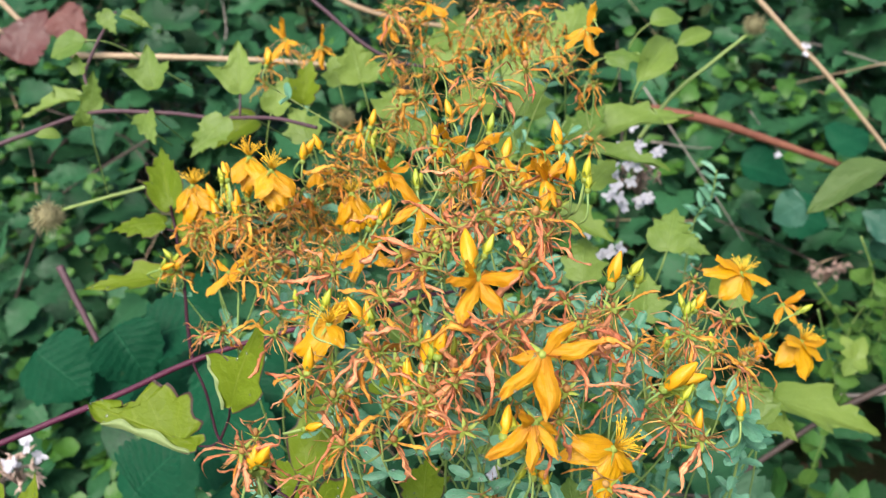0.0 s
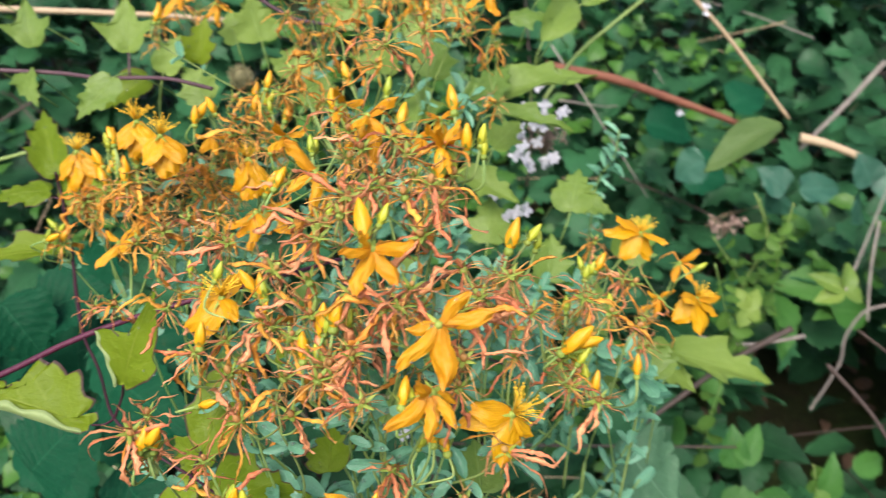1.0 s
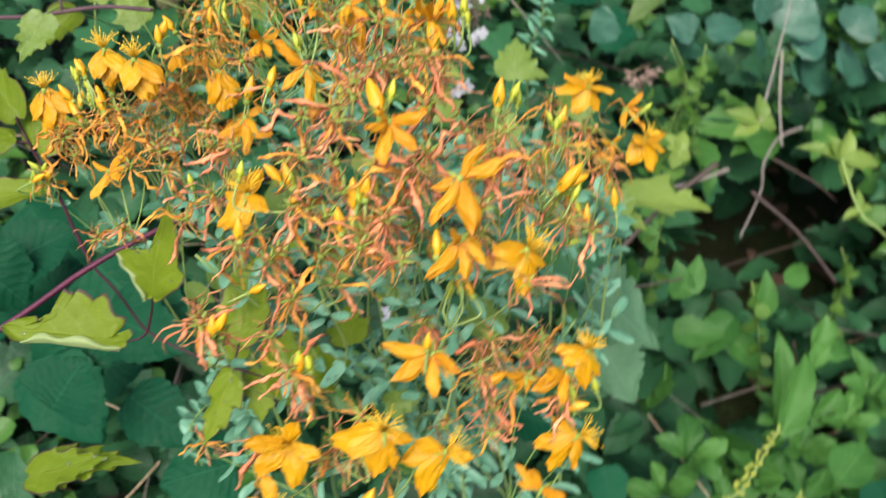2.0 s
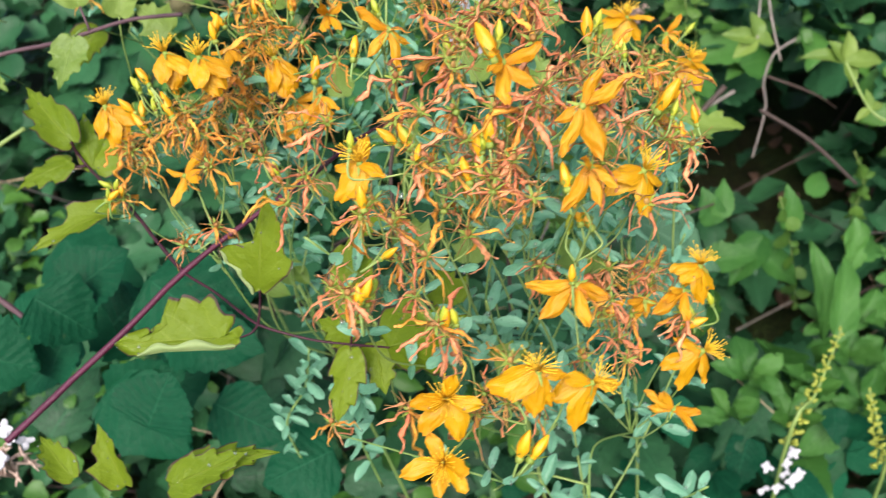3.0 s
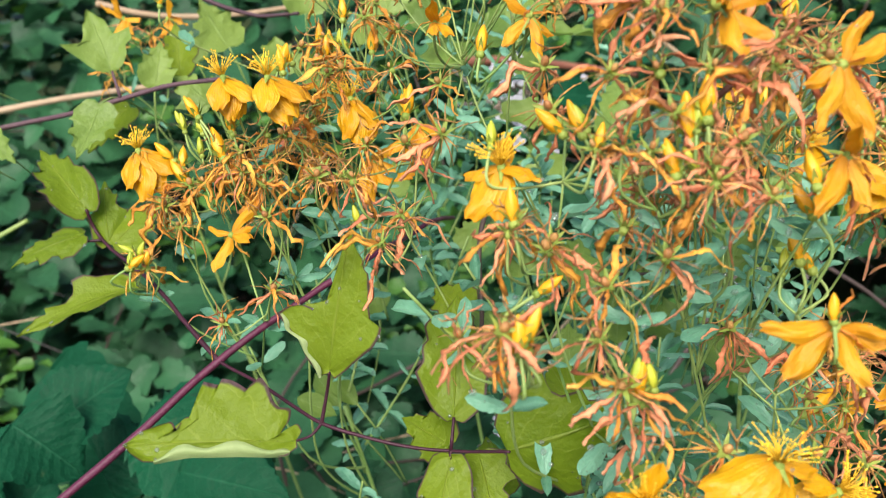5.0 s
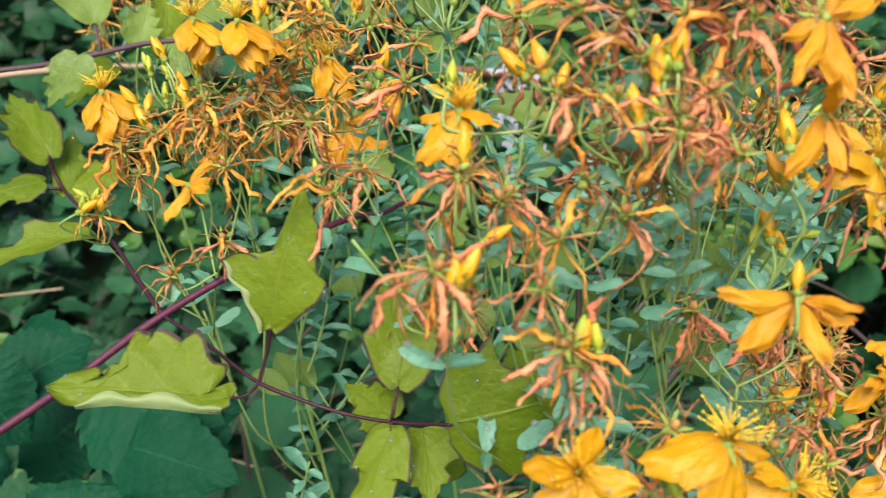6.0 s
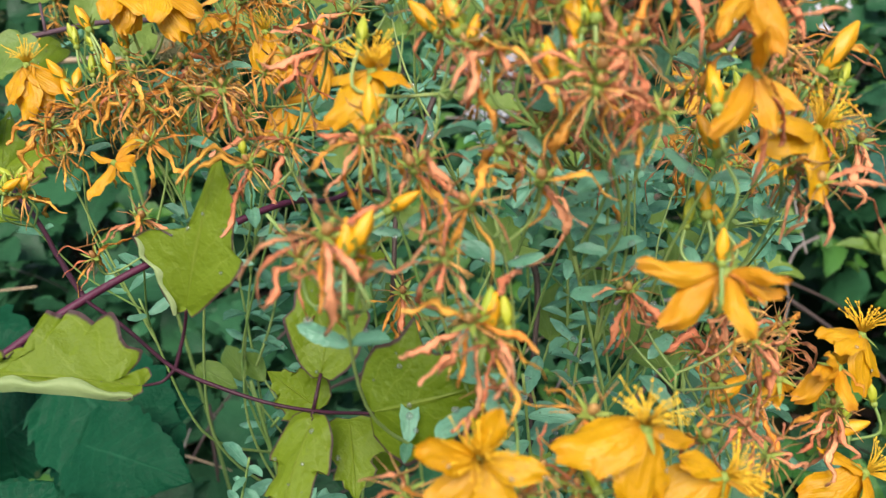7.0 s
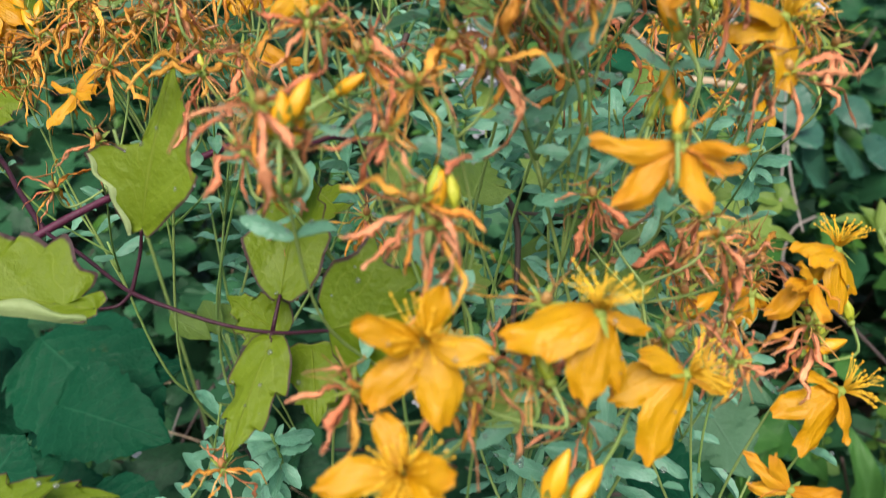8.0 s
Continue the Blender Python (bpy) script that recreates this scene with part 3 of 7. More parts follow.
CREST_ROLL = rolled_edge("rolled_edge", CREST_LOW, 0.16, 0.74, 0.075, 4)
SPEAR_ROLL = rolled_edge("rolled_edge", SPEAR_A, 0.06, 0.36, 0.07, 6)
BLADES = {
    "crest": [outline_leaf("leaf", CREST_LOW, VINELEAF, 105, 0.12, 0.22, 0.03, 76, 13, CREST_HIGH)],
    "spear": [outline_leaf("leaf", SPEAR_A, VINELEAF, 103, 0.2, 0.2, 0.02, 60, 13, SPEAR_B)],
    "broad": [outline_leaf("leaf", BROAD_A, VINELEAF, 107, 0.3, 0.22, 0.025, 45, 11, BROAD_B)],
    "long": [outline_leaf("leaf", LONGLEAF, VINELEAF, 5 + i, (0.12, -0.12)[i], 0.22, 0.035, 33, 11) for i in range(2)],
    "far": [outline_leaf("leaf", (LOBED, LOBED_B)[i % 2], FARLEAF, 110 + i, (0.35, -0.2, 0.15, 0.4)[i], (0.22, 0.3, -0.15, 0.1)[i], 0.03, 33, 9) for i in range(4)],
    "far_trident": [outline_leaf("leaf", TRIDENT, FARLEAF, 113 + i, (0.5, 0.3)[i], 0.25, 0.03, 37, 9) for i in range(2)],
    "far_oval": [outline_leaf("leaf", OVAL, FARLEAF, 116 + i, 0.3, (0.2, 0.4)[i], 0.02, 16, 7) for i in range(2)],
    "pointed": [outline_leaf("leaf", POINTED, FARLEAF, 126 + i, 0.35, (0.25, 0.4)[i], 0.02, 16, 7) for i in range(2)],
    "herb": [outline_leaf("leaf", DOCK, SOFT, 130 + i, (0.3, 0.5, 0.15)[i], (0.35, 0.1, 0.5)[i], 0.05, 30, 9) for i in range(3)],
    "teal": [outline_leaf("leaf", toothed(8, 0.07, 0.7, 0.7), SKYLIT, 135 + i, (0.25, -0.1, 0.35)[i], (0.25, 0.15, 0.35)[i], 0.03, 26, 9) for i in range(3)],
    "trefoil": [outline_leaf("leaf", toothed(7, 0.1, 0.62, 0.3), SOFT, 140 + i, (0.4, 0.2)[i], 0.25, 0.02, 24, 9) for i in range(2)],
    "round": [outline_leaf("leaf", ROUND, SPRIG, 143 + i, (0.3, -0.1)[i], 0.25, 0.03, 10, 5) for i in range(2)],
    "olive": [outline_leaf("leaf", OVAL, OLIVE, 119, 0.25, 0.3, 0.03, 16, 7)],
    "maroon": [outline_leaf("leaf", toothed(9, 0.1, 0.66, 0.5), MAROON, 56, 0.2, 0.3, 0.04, 24, 7)],
    "soft": [outline_leaf("leaf", OVAL, SOFT, 55, 0.3, 0.3, 0.03, 16, 7)],
    "lobed": [outline_leaf("leaf", (LOBED, LOBED_B)[i % 2], VINELEAF, i, (0.35, -0.25, 0.15, 0.5, -0.1, 0.25)[i], (0.22, 0.3, -0.15, 0.1, 0.35, 0.2)[i], 0.022, 33, 11) for i in range(6)],
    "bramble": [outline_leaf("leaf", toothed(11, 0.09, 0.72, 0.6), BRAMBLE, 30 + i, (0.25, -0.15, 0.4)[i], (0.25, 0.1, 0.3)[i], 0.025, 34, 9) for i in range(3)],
    "crinkled": [outline_leaf("leaf", toothed(7, 0.16, 0.6, 0.8), GREYLEAF, 40, 0.1, 0.2, 0.05, 30, 11)],
    "oval": [outline_leaf("leaf", OVAL, VINELEAF, 50 + i, 0.3, (0.2, 0.4)[i], 0.02, 16, 7) for i in range(2)],
    "wort": [outline_leaf("leaf", ELLIPSE, WORTLEAF, 60 + i, (0.5, 0.2, -0.2)[i], (0.15, 0.4, 0.25)[i], 0.02, 13, 5) for i in range(3)],
}

# ---- ground ----


def ground_height(x, y):
    return 0.05 * noise.noise((x * 1.3, y * 1.3, 3.0)) + 0.02 * noise.noise((x * 6, y * 6, 1.0)) if abs(x) + abs(y) < 12 else 0.0


def build_ground():
    lines = [-60, -20, -8, -4] + [-2.5 + 0.12 * i for i in range(50)] + [4.2, 8, 20, 60]
    verts = [(x, y, ground_height(x, y) - 0.03) for y in lines for x in lines]
    n = len(lines)
    faces = [(j * n + i, j * n + i + 1, (j + 1) * n + i + 1, (j + 1) * n + i) for j in range(n - 1) for i in range(n - 1)]
    ob = new("ground", list_mesh("ground", verts, faces, SOIL))
    tagged(ob, "dark damp soil under the undergrowth of the bank", "ground", kind="structure")


build_ground()

# ---- plants as things ----
GROUP = "flowering stems of one clump"
WORT = "flowering herb stem with yellow blooms, buds and rust-brown withered flowers"
left_stem = thing("flowering_stem", (-0.06, 0.33, 0), WORT, "wildflower", GROUP)
back_stem = thing("flowering_stem", (0.0, 0.42, 0), "flowering herb stem, mostly withered orange flowers, behind the clump", "wildflower", GROUP)
middle_stem = thing("flowering_stem", (0.02, 0.27, 0), WORT, "wildflower", GROUP)
front_stem = thing("flowering_stem", (0.03, 0.22, 0), "leaning flowering herb stem with large fresh yellow blooms", "wildflower", GROUP)
right_stem = thing("flowering_stem", (0.12, 0.33, 0), "flowering herb stem with few yellow blooms beside dark gap", "wildflower", GROUP)
far_stem = thing("flowering_stem", (-0.12, 0.53, 0), "small flowering herb stem with fading orange flowers among vine leaves", "wildflower", GROUP)
vine = thing("climbing_vine", (-0.25, 0.3, 0), "climbing vine with purple stem and yellow-green lobed leaves", "vine")
vine_far = thing("climbing_vine", (-0.1, 0.5, 0), "thin purple vine with small light green lobed leaves", "vine")
bramble = thing("bramble_bush", (0.1, 0.7, 0), "low bramble with large dark green toothed leaves", "bush")
herbs = thing("bank_herbs", (0.5, 0.6, 0), "bright green broad-leaved herbs at the foot of the bank", "herb")
twig_red = thing("fallen_branch", (0.3, 0.9, 0.0), "reddish-brown dead branch lying across the brambles", "branch")
straw = thing("dry_stalk", (0.4, 0.92, 0.0), "long pale straw-coloured dry stalk leaning over leaves", "stalk", "dry stalks")
straw_far = thing("dry_stalk", (-0.3, 0.76, 0.0), "pale dry stalk lying level among leaves", "stalk", "dry stalks")
straw_bit = thing("dry_stalk", (-0.45, 0.8, 0.0), "kinked pale dry stalk end among leaves", "stalk", "dry stalks")
straw_top = thing("dry_stalk", (-0.05, 0.72, 0.0), "pale dry stalk lying behind the flowers", "stalk", "dry stalks")
grey_twig = thing("dead_twig", (0.5, 0.9, 0.0), "bare grey twig standing in the brambles", "twig", "dead twigs")
broken_stick = thing("dead_twig", (0.5, 0.9, 0.0), "short broken pale stick on the brambles", "twig", "dead twigs")
bent_twig = thing("dead_twig", (0.5, 0.8, 0.0), "bent grey twig above the dark gap", "twig", "dead twigs")
dark_twig = thing("dead_twig", (0.4, 0.7, 0.0), "tangle of dark bare twigs in the gap", "twig", "dead twigs")
burr_a = thing("burr_head", (0.15, 0.5, 0.0), "round spiky seed head on a bare green stalk", "seed head", "seed heads")
burr_b = thing("burr_head", (-0.3, 0.5, 0.0), "large round spiky green seed head on thin stalk", "seed head", "seed heads")
burr_c = thing("burr_head", (-0.1, 0.5, 0.0), "round brown spiky seed head behind the flowers", "seed head", "seed heads")
HEADS = {}


def note_head(stem, p, axis, r):
    HEADS.setdefault(stem.name, (stem, []))[1].append((p, axis, r))


def bloom(stem, kind, at, axis, tips):
    p, axis = Vector(at) * MM, Vector(axis)
    spin = rng.uniform(0, 6.28)
    m = Matrix.Translation(p) @ axis.to_track_quat("Z", "Y").to_matrix().to_4x4() @ Matrix.Rotation(spin, 4, "Z")
    flower = part("flower", CALYX_UNDER, stem, m, "fading orange-yellow bloom" if kind == "faded" else "fresh yellow bloom")
    WORLD_OF[flower.name] = m
    for tip in tips:
        v = Vector(tip) * MM
        n = max(v.length, {"faded": 0.008, "fresh": 0.009, "bell": 0.0125}[kind])
        me = rng.choice({"fresh": FRESH_PETALS, "bell": BELL_PETALS, "faded": FADED_PETALS}[kind])
        up = axis * 0.8 + Vector((rng.uniform(-0.3, 0.3), -0.5, 0.5))
        part("petal", me, flower, frame_of(v, up, (n, n, n), p + v * 0.02))
    if kind != "faded":
        part("stamen_tuft", rng.choice(STAMENS), flower, m, "tuft of golden stamens")
    else:
        for _ in range(3):
            d = Vector((rng.uniform(-1, 1), rng.uniform(-1, 1), rng.uniform(-1, 0.3))).normalized()
            n = rng.uniform(0.007, 0.011)
            part("shrivelled_petal", rng.choice(GOLD_PETALS), flower, frame_of(d, axis, (n, n, n), p))
    note_head(stem, p - axis * 0.001, axis, 0.0006)


def withered(stem, at, tips=()):
    p = Vector(at) * MM
    if not tips and rng.random() < (0.3 if stem in (middle_stem, front_stem) else 0.06):
        return
    axis = Vector((rng.uniform(-0.6, 0.6), rng.uniform(-0.6, 0.4), 1)).normalized()
    m = Matrix.Translation(p) @ axis.to_track_quat("Z", "Y").to_matrix().to_4x4() @ Matrix.Rotation(rng.uniform(0, 6.28), 4, "Z")
    head = part("withered_flower", rng.choice(CAPSULES), stem, m, "rust-brown withered flower")
    WORLD_OF[head.name] = m
    part("calyx", rng.choice(CALYX), head, m, "pointed green sepals")
    if rng.random() < 0.6:
        part("dry_stamen_tuft", rng.choice(FILAMENTS), head, m, "tangled orange dry stamens")
    ways = [Vector(t) * MM for t in tips]
    lean = rng.uniform(0, 6.28)
    for _ in range(2 if tips else rng.randint(4, 5)):
        a = lean + rng.gauss(0, 1.1)
        ways.append(Vector((math.cos(a), math.sin(a), rng.choice((-3.0, -2.0, -1.2, -0.7, -0.2, 0.4)))).normalized() * rng.uniform(0.01, 0.017))
    for v in ways:
        dry = dry_petals(p)
        n = max(v.length, 0.009) * rng.uniform(0.95, 1.15)
        f = rng.uniform(0.85, 1.2)
        part("shrivelled_petal", rng.choice(dry), head, frame_of(v, (0, -0.3, 1), (n, n * f, n * f), p + v * 0.03))
    note_head(stem, p, axis, 0.0005)


def bud(stem, colour, at, axis, size):
    p, axis = Vector(at) * MM, Vector(axis)
    n = size * MM
    turn = axis.to_track_quat("Z", "Y").to_matrix().to_4x4() @ Matrix.Rotation(rng.uniform(0, 6.28), 4, "Z")
    foot = p - axis * n * 0.5
    m = Matrix.Translation(foot) @ turn @ Matrix.Diagonal((n, n, n, 1))
    ob = part("bud", rng.choice(BUDS[colour]), stem, m, f"closed pointed {colour} bud")
    WORLD_OF[ob.name] = m
    k = min(1.3, n / 0.0072)
    part("calyx", CALYX[0], ob, Matrix.Translation(foot) @ turn @ Matrix.Diagonal((k, k, k, 1)))
    note_head(stem, foot, axis, 0.00055)


def leaf_on(plant, kind, at, way, width, up):
    v = Vector(way) * MM
    if plant is vine_far:
        kind = {"lobed": "far", "oval": "far_oval"}.get(kind, kind)
    m = frame_of(v, up, (v.length, width * MM, v.length), Vector(at) * MM)
    ob = part("leaf", rng.choice(BLADES[kind]), plant, m)
    WORLD_OF[ob.name] = m
    if plant is vine_far and kind in ("far", "far_oval") and v.length > 0.02:
        foot = Vector(at) * MM
        d = Vector((rng.uniform(-0.4, 0.4), 0.5, -0.9)) - v.normalized() * 0.5
        mid = foot + d * 0.012 - v.normalized() * 0.006
        shoot(plant, "petiole", GREENSTEM, 0.45, [p / MM for p in (foot, mid, foot + d * 0.055)])
    if kind in ("crest", "spear"):
        part("rolled_edge", CREST_ROLL if kind == "crest" else SPEAR_ROLL, ob, m, "pale rolled-up leaf margin")


def shoot(plant, name, mat, radius, pts):
    line = spline([Vector(p) * MM for p in pts], 8)
    base = Vector(plant.matrix_basis.translation)
    n = len(line)
    r = radius * MM
    wob = [0.0003 * Vector((noise.noise(p * 90), noise.noise(p * 90 + Vector((5, 0, 0))), noise.noise(p * 90 + Vector((0, 7, 0))))) for p in line]
    radii = [r * (1.1 - 0.35 * i / n) * (1 + 0.12 * noise.noise(line[i] * 120)) for i in range(n)]
    verts, faces = [], []
    tube_into(verts, faces, [p + w - base for p, w in zip(line, wob)], radii, 8)
    part(name, list_mesh(name, verts, faces, mat), plant)


def burr(plant, at, radius):
    p, r = Vector(at) * MM, radius * MM
    verts, faces = [], []
    blob_into(verts, faces, Vector(), r * 0.62, 1.0, rings=6, sides=9)
    for i in range(170):
        z = 1 - 2 * (i + 0.5) / 170
        a = i * 2.39996
        d = Vector((math.sqrt(1 - z * z) * math.cos(a), math.sqrt(1 - z * z) * math.sin(a), z))
        n = r * rng.uniform(0.92, 1.1)
        bent = d * n + Vector((rng.uniform(-1, 1), rng.uniform(-1, 1), rng.uniform(-1, 1))) * r * 0.1
        tube_into(verts, faces, [d * r * 0.5, d * n * 0.8, bent], [r * 0.05, r * 0.03, r * 0.012], 3)
    part("seed_ball", list_mesh("seed_ball", verts, faces, BURR), plant, Matrix.Translation(p))


def white_cluster(at, radius, count):
    p, r = Vector(at) * MM, radius * MM
    it = thing("white_flower", p, "small cluster of white bramble blossom among leaves", "flower", "white blossoms")
    n = 0.0052 if radius > 9 else 0.004
    for _ in range(round(count * 1.3)):
        c = p + Vector((rng.uniform(-1, 1) * r, rng.uniform(-0.5, 0.5) * r, rng.uniform(-1, 1) * r))
        ax = Vector((rng.uniform(-0.5, 0.5), -0.7, rng.uniform(0, 1))).normalized()
        for k in range(4):
            a = k * 1.57 + rng.random()
            side = ax.orthogonal().normalized()
            d = (Matrix.Rotation(a, 3, ax) @ side) + ax * 0.25
            part("petal", WHITE_PETAL, it, frame_of(d, ax, (n, n, n), c))


WHITE_PETAL = petal_shape("petal", 0.38, WHITE, 77, 0.2, 0.1, 0.03)


def dried_cluster(at, radius):
    p, r = Vector(at) * MM, radius * MM
    it = thing("dried_flower", p, "dried pinkish-brown flower head in the brambles", "flower", "dried flower heads")
    verts, faces = [], []
    for _ in range(26):
        c = Vector((rng.uniform(-1, 1) * r, rng.uniform(-0.5, 0.5) * r, rng.uniform(-0.8, 0.8) * r))
        for _ in range(4):
            d = Vector((rng.uniform(-1, 1), rng.uniform(-1, 1), rng.uniform(-1, 1))).normalized()
            tube_into(verts, faces, [c, c + d * r * 0.14, c + d * r * 0.3 + Vector((0, 0, -r * 0.06))], [r * 0.06, r * 0.05, r * 0.015], 4)
        tube_into(verts, faces, [c, c * 0.5, Vector((0, 0, -r))], [r * 0.025] * 3, 3)
    part("dry_head", list_mesh("dry_head", verts, faces, DRIED), it, Matrix.Translation(p))


def spike(at, top):
    a, b = Vector(at) * MM, Vector(top) * MM
    it = thing("flower_spike", a, "slender yellow-green flower spike at the bank's foot", "wildflower", "flower spikes")
    verts, faces = [], []
    tube_into(verts, faces, spline([Vector((0, 0, -0.5)), Vector(), (b - a) * 0.5 + Vector((0.004, 0, 0)), b - a], 5), [0.0018] * 5 + [0.0015] * 5 + [0.001] * 6, 5)
    part("stalk", list_mesh("stalk", verts, faces, GREENSTEM), it)
    verts, faces = [], []
    blob_into(verts, faces, Vector(), 1.0, 1.7, Vector((0, 0, 1)), 3, 5)
    floret = list_mesh("floret", verts, faces, SPIKEYEL)
    for i in range(46):
        s = i / 46
        c = a + (b - a) * (0.1 + 0.9 * s)
        w = i * 2.4
        d = Vector((math.cos(w), math.sin(w) * 0.7, 0.5)).normalized()
        n = 0.0019 * (1.1 - 0.5 * s)
        m = Matrix.Translation(c + d * 0.005 * (1.1 - 0.7 * s)) @ d.to_track_quat("Z", "Y").to_matrix().to_4x4() @ Matrix.Diagonal((n, n, n, 1))
        part("floret", floret, it, m)


def rosette(at):
    """Broad wavy leaves standing out from one low point."""
    p = Vector(at)
    turn = rng.uniform(0, 6.28)
    for k in range(5):
        a = turn + 1.256 * k + rng.uniform(-0.3, 0.3)
        n = rng.uniform(28, 48)
        way = Vector((math.cos(a), math.sin(a), rng.uniform(0.3, 1.3))).normalized() * n
        leaf_on(herbs, "herb", p - Vector((0, 0, 12)), way, n * rng.uniform(0.45, 0.6), (-way.x * 0.02, -0.6 - way.y * 0.01, 0.8))


def sprig(pts):
    """A thin hanging shoot with small rounded leaves on both sides."""
    line = [Vector(p) * MM for p in pts]
    it = thing("hanging_sprig", line[-1], "thin hanging sprig with small rounded yellow-green leaves", "sprig", "hanging sprigs")
    leafy(it, line, 0.0007, 2 * len(pts) + 1, 0.014, "round", 0.8)


def seedling(at, top):
    a, b = Vector(at) * MM, Vector(top) * MM
    it = thing("leafy_shoot", a, "young shoot with small blue-green leaves in pairs", "plant", "young shoots")
    leafy(it, [a - Vector((0, 0, 0.06)), a, a.lerp(b, 0.5) + Vector((0.004, 0, 0)), b], 0.0006, 16, 0.0098)


def leafy(plant, pts, radius, pairs, size, kind="wort", slim=0.41):
    """A thin stem with small leaves in opposite pairs."""
    line = spline(pts, 6)
    base = Vector(plant.matrix_basis.translation)
    verts, faces = [], []
    tube_into(verts, faces, [p - base for p in line], [radius * (1.1 - 0.4 * i / len(line)) for i in range(len(line))], 6)
    part("branch", list_mesh("branch", verts, faces, STALK), plant)
    for i in range(pairs):
        f = (0.15 + 0.83 * i / pairs) * (len(line) - 1)
        k = min(int(f), len(line) - 2)
        p = line[k].lerp(line[k + 1], f - k)
        d = (line[k + 1] - line[k]).normalized()
        side = (Matrix.Rotation(1.57 * (i % 2) + rng.uniform(-0.4, 0.4), 3, d) @ d.orthogonal()).normalized()
        for sgn in (-1, 1):
            v = side * sgn + d * rng.uniform(0.1, 0.7) + Vector((0, 0, rng.uniform(-0.3, 0.2)))
            n = size * rng.uniform(0.6, 1.45)
            part("leaf", rng.choice(BLADES[kind]), plant, frame_of(v, d + Vector((0, -0.3, 0.5)), (n, n * slim * rng.uniform(0.82, 1.18), n), p))


# ---- flowers, vines and stalks in their places (millimetres) ----
bloom(left_stem, "bell", (-106.4, 314.2, 854.6), (0.00, 0.53, 0.85), [(-7.1, -6.4, -9.5), (-2.9, -8.7, -13.7), (2.4, -7.9, -13.1), (8.2, -6.2, -8.5), (0.4, -6.1, -11.4)])
bloom(left_stem, "bell", (-74.4, 297.4, 875.5), (-0.09, 0.43, 0.90), [(-4.8, -9.3, -6.2), (-1.7, -7.7, -10.7), (2.4, -4.7, -11.6), (5.7, -8.1, -6.5), (-0, -7.2, -11.5)])
bloom(left_stem, "bell", (-62.7, 284.9, 875.8), (0.10, 0.44, 0.89), [(-4, -9.5, -6.3), (0.6, -7.7, -12.5), (5.3, -6.8, -11.5), (8.4, -6.5, -7.7), (2.3, -7.8, -12.9)])
bloom(left_stem, "bell", (-36.7, 303, 856.4), (0.00, 0.53, 0.85), [(-5.7, -6.9, -10.5), (-1.4, -8.5, -13.5), (3.3, -7.7, -12.8), (7.1, -6, -10.5), (-0, -8.5, -13.7)])
bloom(left_stem, "faded", (-34.6, 303.6, 833.4), (0.04, -0.23, 0.97), [(-9.9, -6.4, -9.2), (-4.3, -8.6, -13.4), (12.1, -2.8, 3.7), (13, -4.6, -8.9), (3.7, -7.4, -8)])
bloom(left_stem, "faded", (-27.1, 258.1, 859.7), (0.08, -0.12, 0.99), [(-10.6, -2.6, -5.3), (-6.9, -2.1, -9.3), (-1.7, -8.7, -10), (4, -9.6, -1.7)])
bloom(middle_stem, "faded", (-2.2, 230.2, 890.8), (0.05, -0.44, 0.90), [(-8.3, 1.1, 9.4), (-9, -1.9, -5.3), (-0.7, -6.5, -11.5), (4.7, -1.1, -6.5)])
bloom(left_stem, "faded", (-86.7, 284.4, 830.5), (-0.19, -0.23, 0.95), [(-8.1, -7.7, -6.8), (5.2, -7.8, 0.5), (10.7, 1.9, 7.2), (-4.7, 3.5, 1.6), (7.3, -2.5, 1.8)])
bloom(far_stem, "faded", (-106.6, 501.6, 859.2), (0.02, 0.26, 0.97), [(-8.1, 0.2, 8.5), (-1.2, -1.1, 13.2), (8.5, -5.5, -1.8), (-10, -8, -11.9), (2.5, -8.9, -7.4)])
bloom(far_stem, "faded", (-85.4, 500, 854.3), (0.02, 0.26, 0.97), [(3.6, -3.2, 14.1), (-7.1, -2.5, -8.2), (1.2, -5.5, -12.6), (8.5, 0.1, -5.9)])
bloom(middle_stem, "faded", (14.1, 229, 909.5), (0.16, -0.22, 0.96), [(2.1, -7.1, -11.7), (-5.9, -4.2, -8.9), (8.5, -2.2, 6.7), (-3.7, -10.8, 1), (4.4, -5.8, -3.3)])
bloom(middle_stem, "faded", (33.9, 200.4, 914.2), (0.02, 0.17, 0.98), [(1.1, -6.2, -3.2), (-1.3, -4.6, 7.4), (4.3, 5.6, 4.5), (-4.2, -3.7, 7.9), (3.2, -7.4, 7.5)])
bloom(back_stem, "faded", (61.7, 376.5, 900.5), (0.03, -0.06, 1.00), [(-9.1, -5.8, -8.3), (3.2, -0.7, 12), (-9.7, -1, -3.8), (5, -5.9, -10.9), (7, -9.4, 0.8)])
bloom(back_stem, "faded", (-10, 398.8, 906.3), (0.03, -0.06, 1.00), [(-6.5, -4.4, -8.9), (9.5, -6.7, -3.7), (1.3, -11.5, -3.2), (-4.3, -3.9, 1.5)])
bloom(middle_stem, "fresh", (-26.7, 198.4, 869.7), (-0.02, 0.22, 0.98), [(-10, -3.7, -8), (-4.3, -6.6, -8.9), (4.3, 6.2, 2.8), (5.1, -8.5, -1.6), (-4.8, 3.3, -1.5)])
bloom(middle_stem, "faded", (16.1, 179.5, 898.3), (0.05, -0.44, 0.90), [(-7, -8.3, 4.3), (9.5, -3.8, 4), (-3.8, -10.8, -5.6), (5.8, -6.5, -6.3), (-2.7, -4.7, 7.1)])
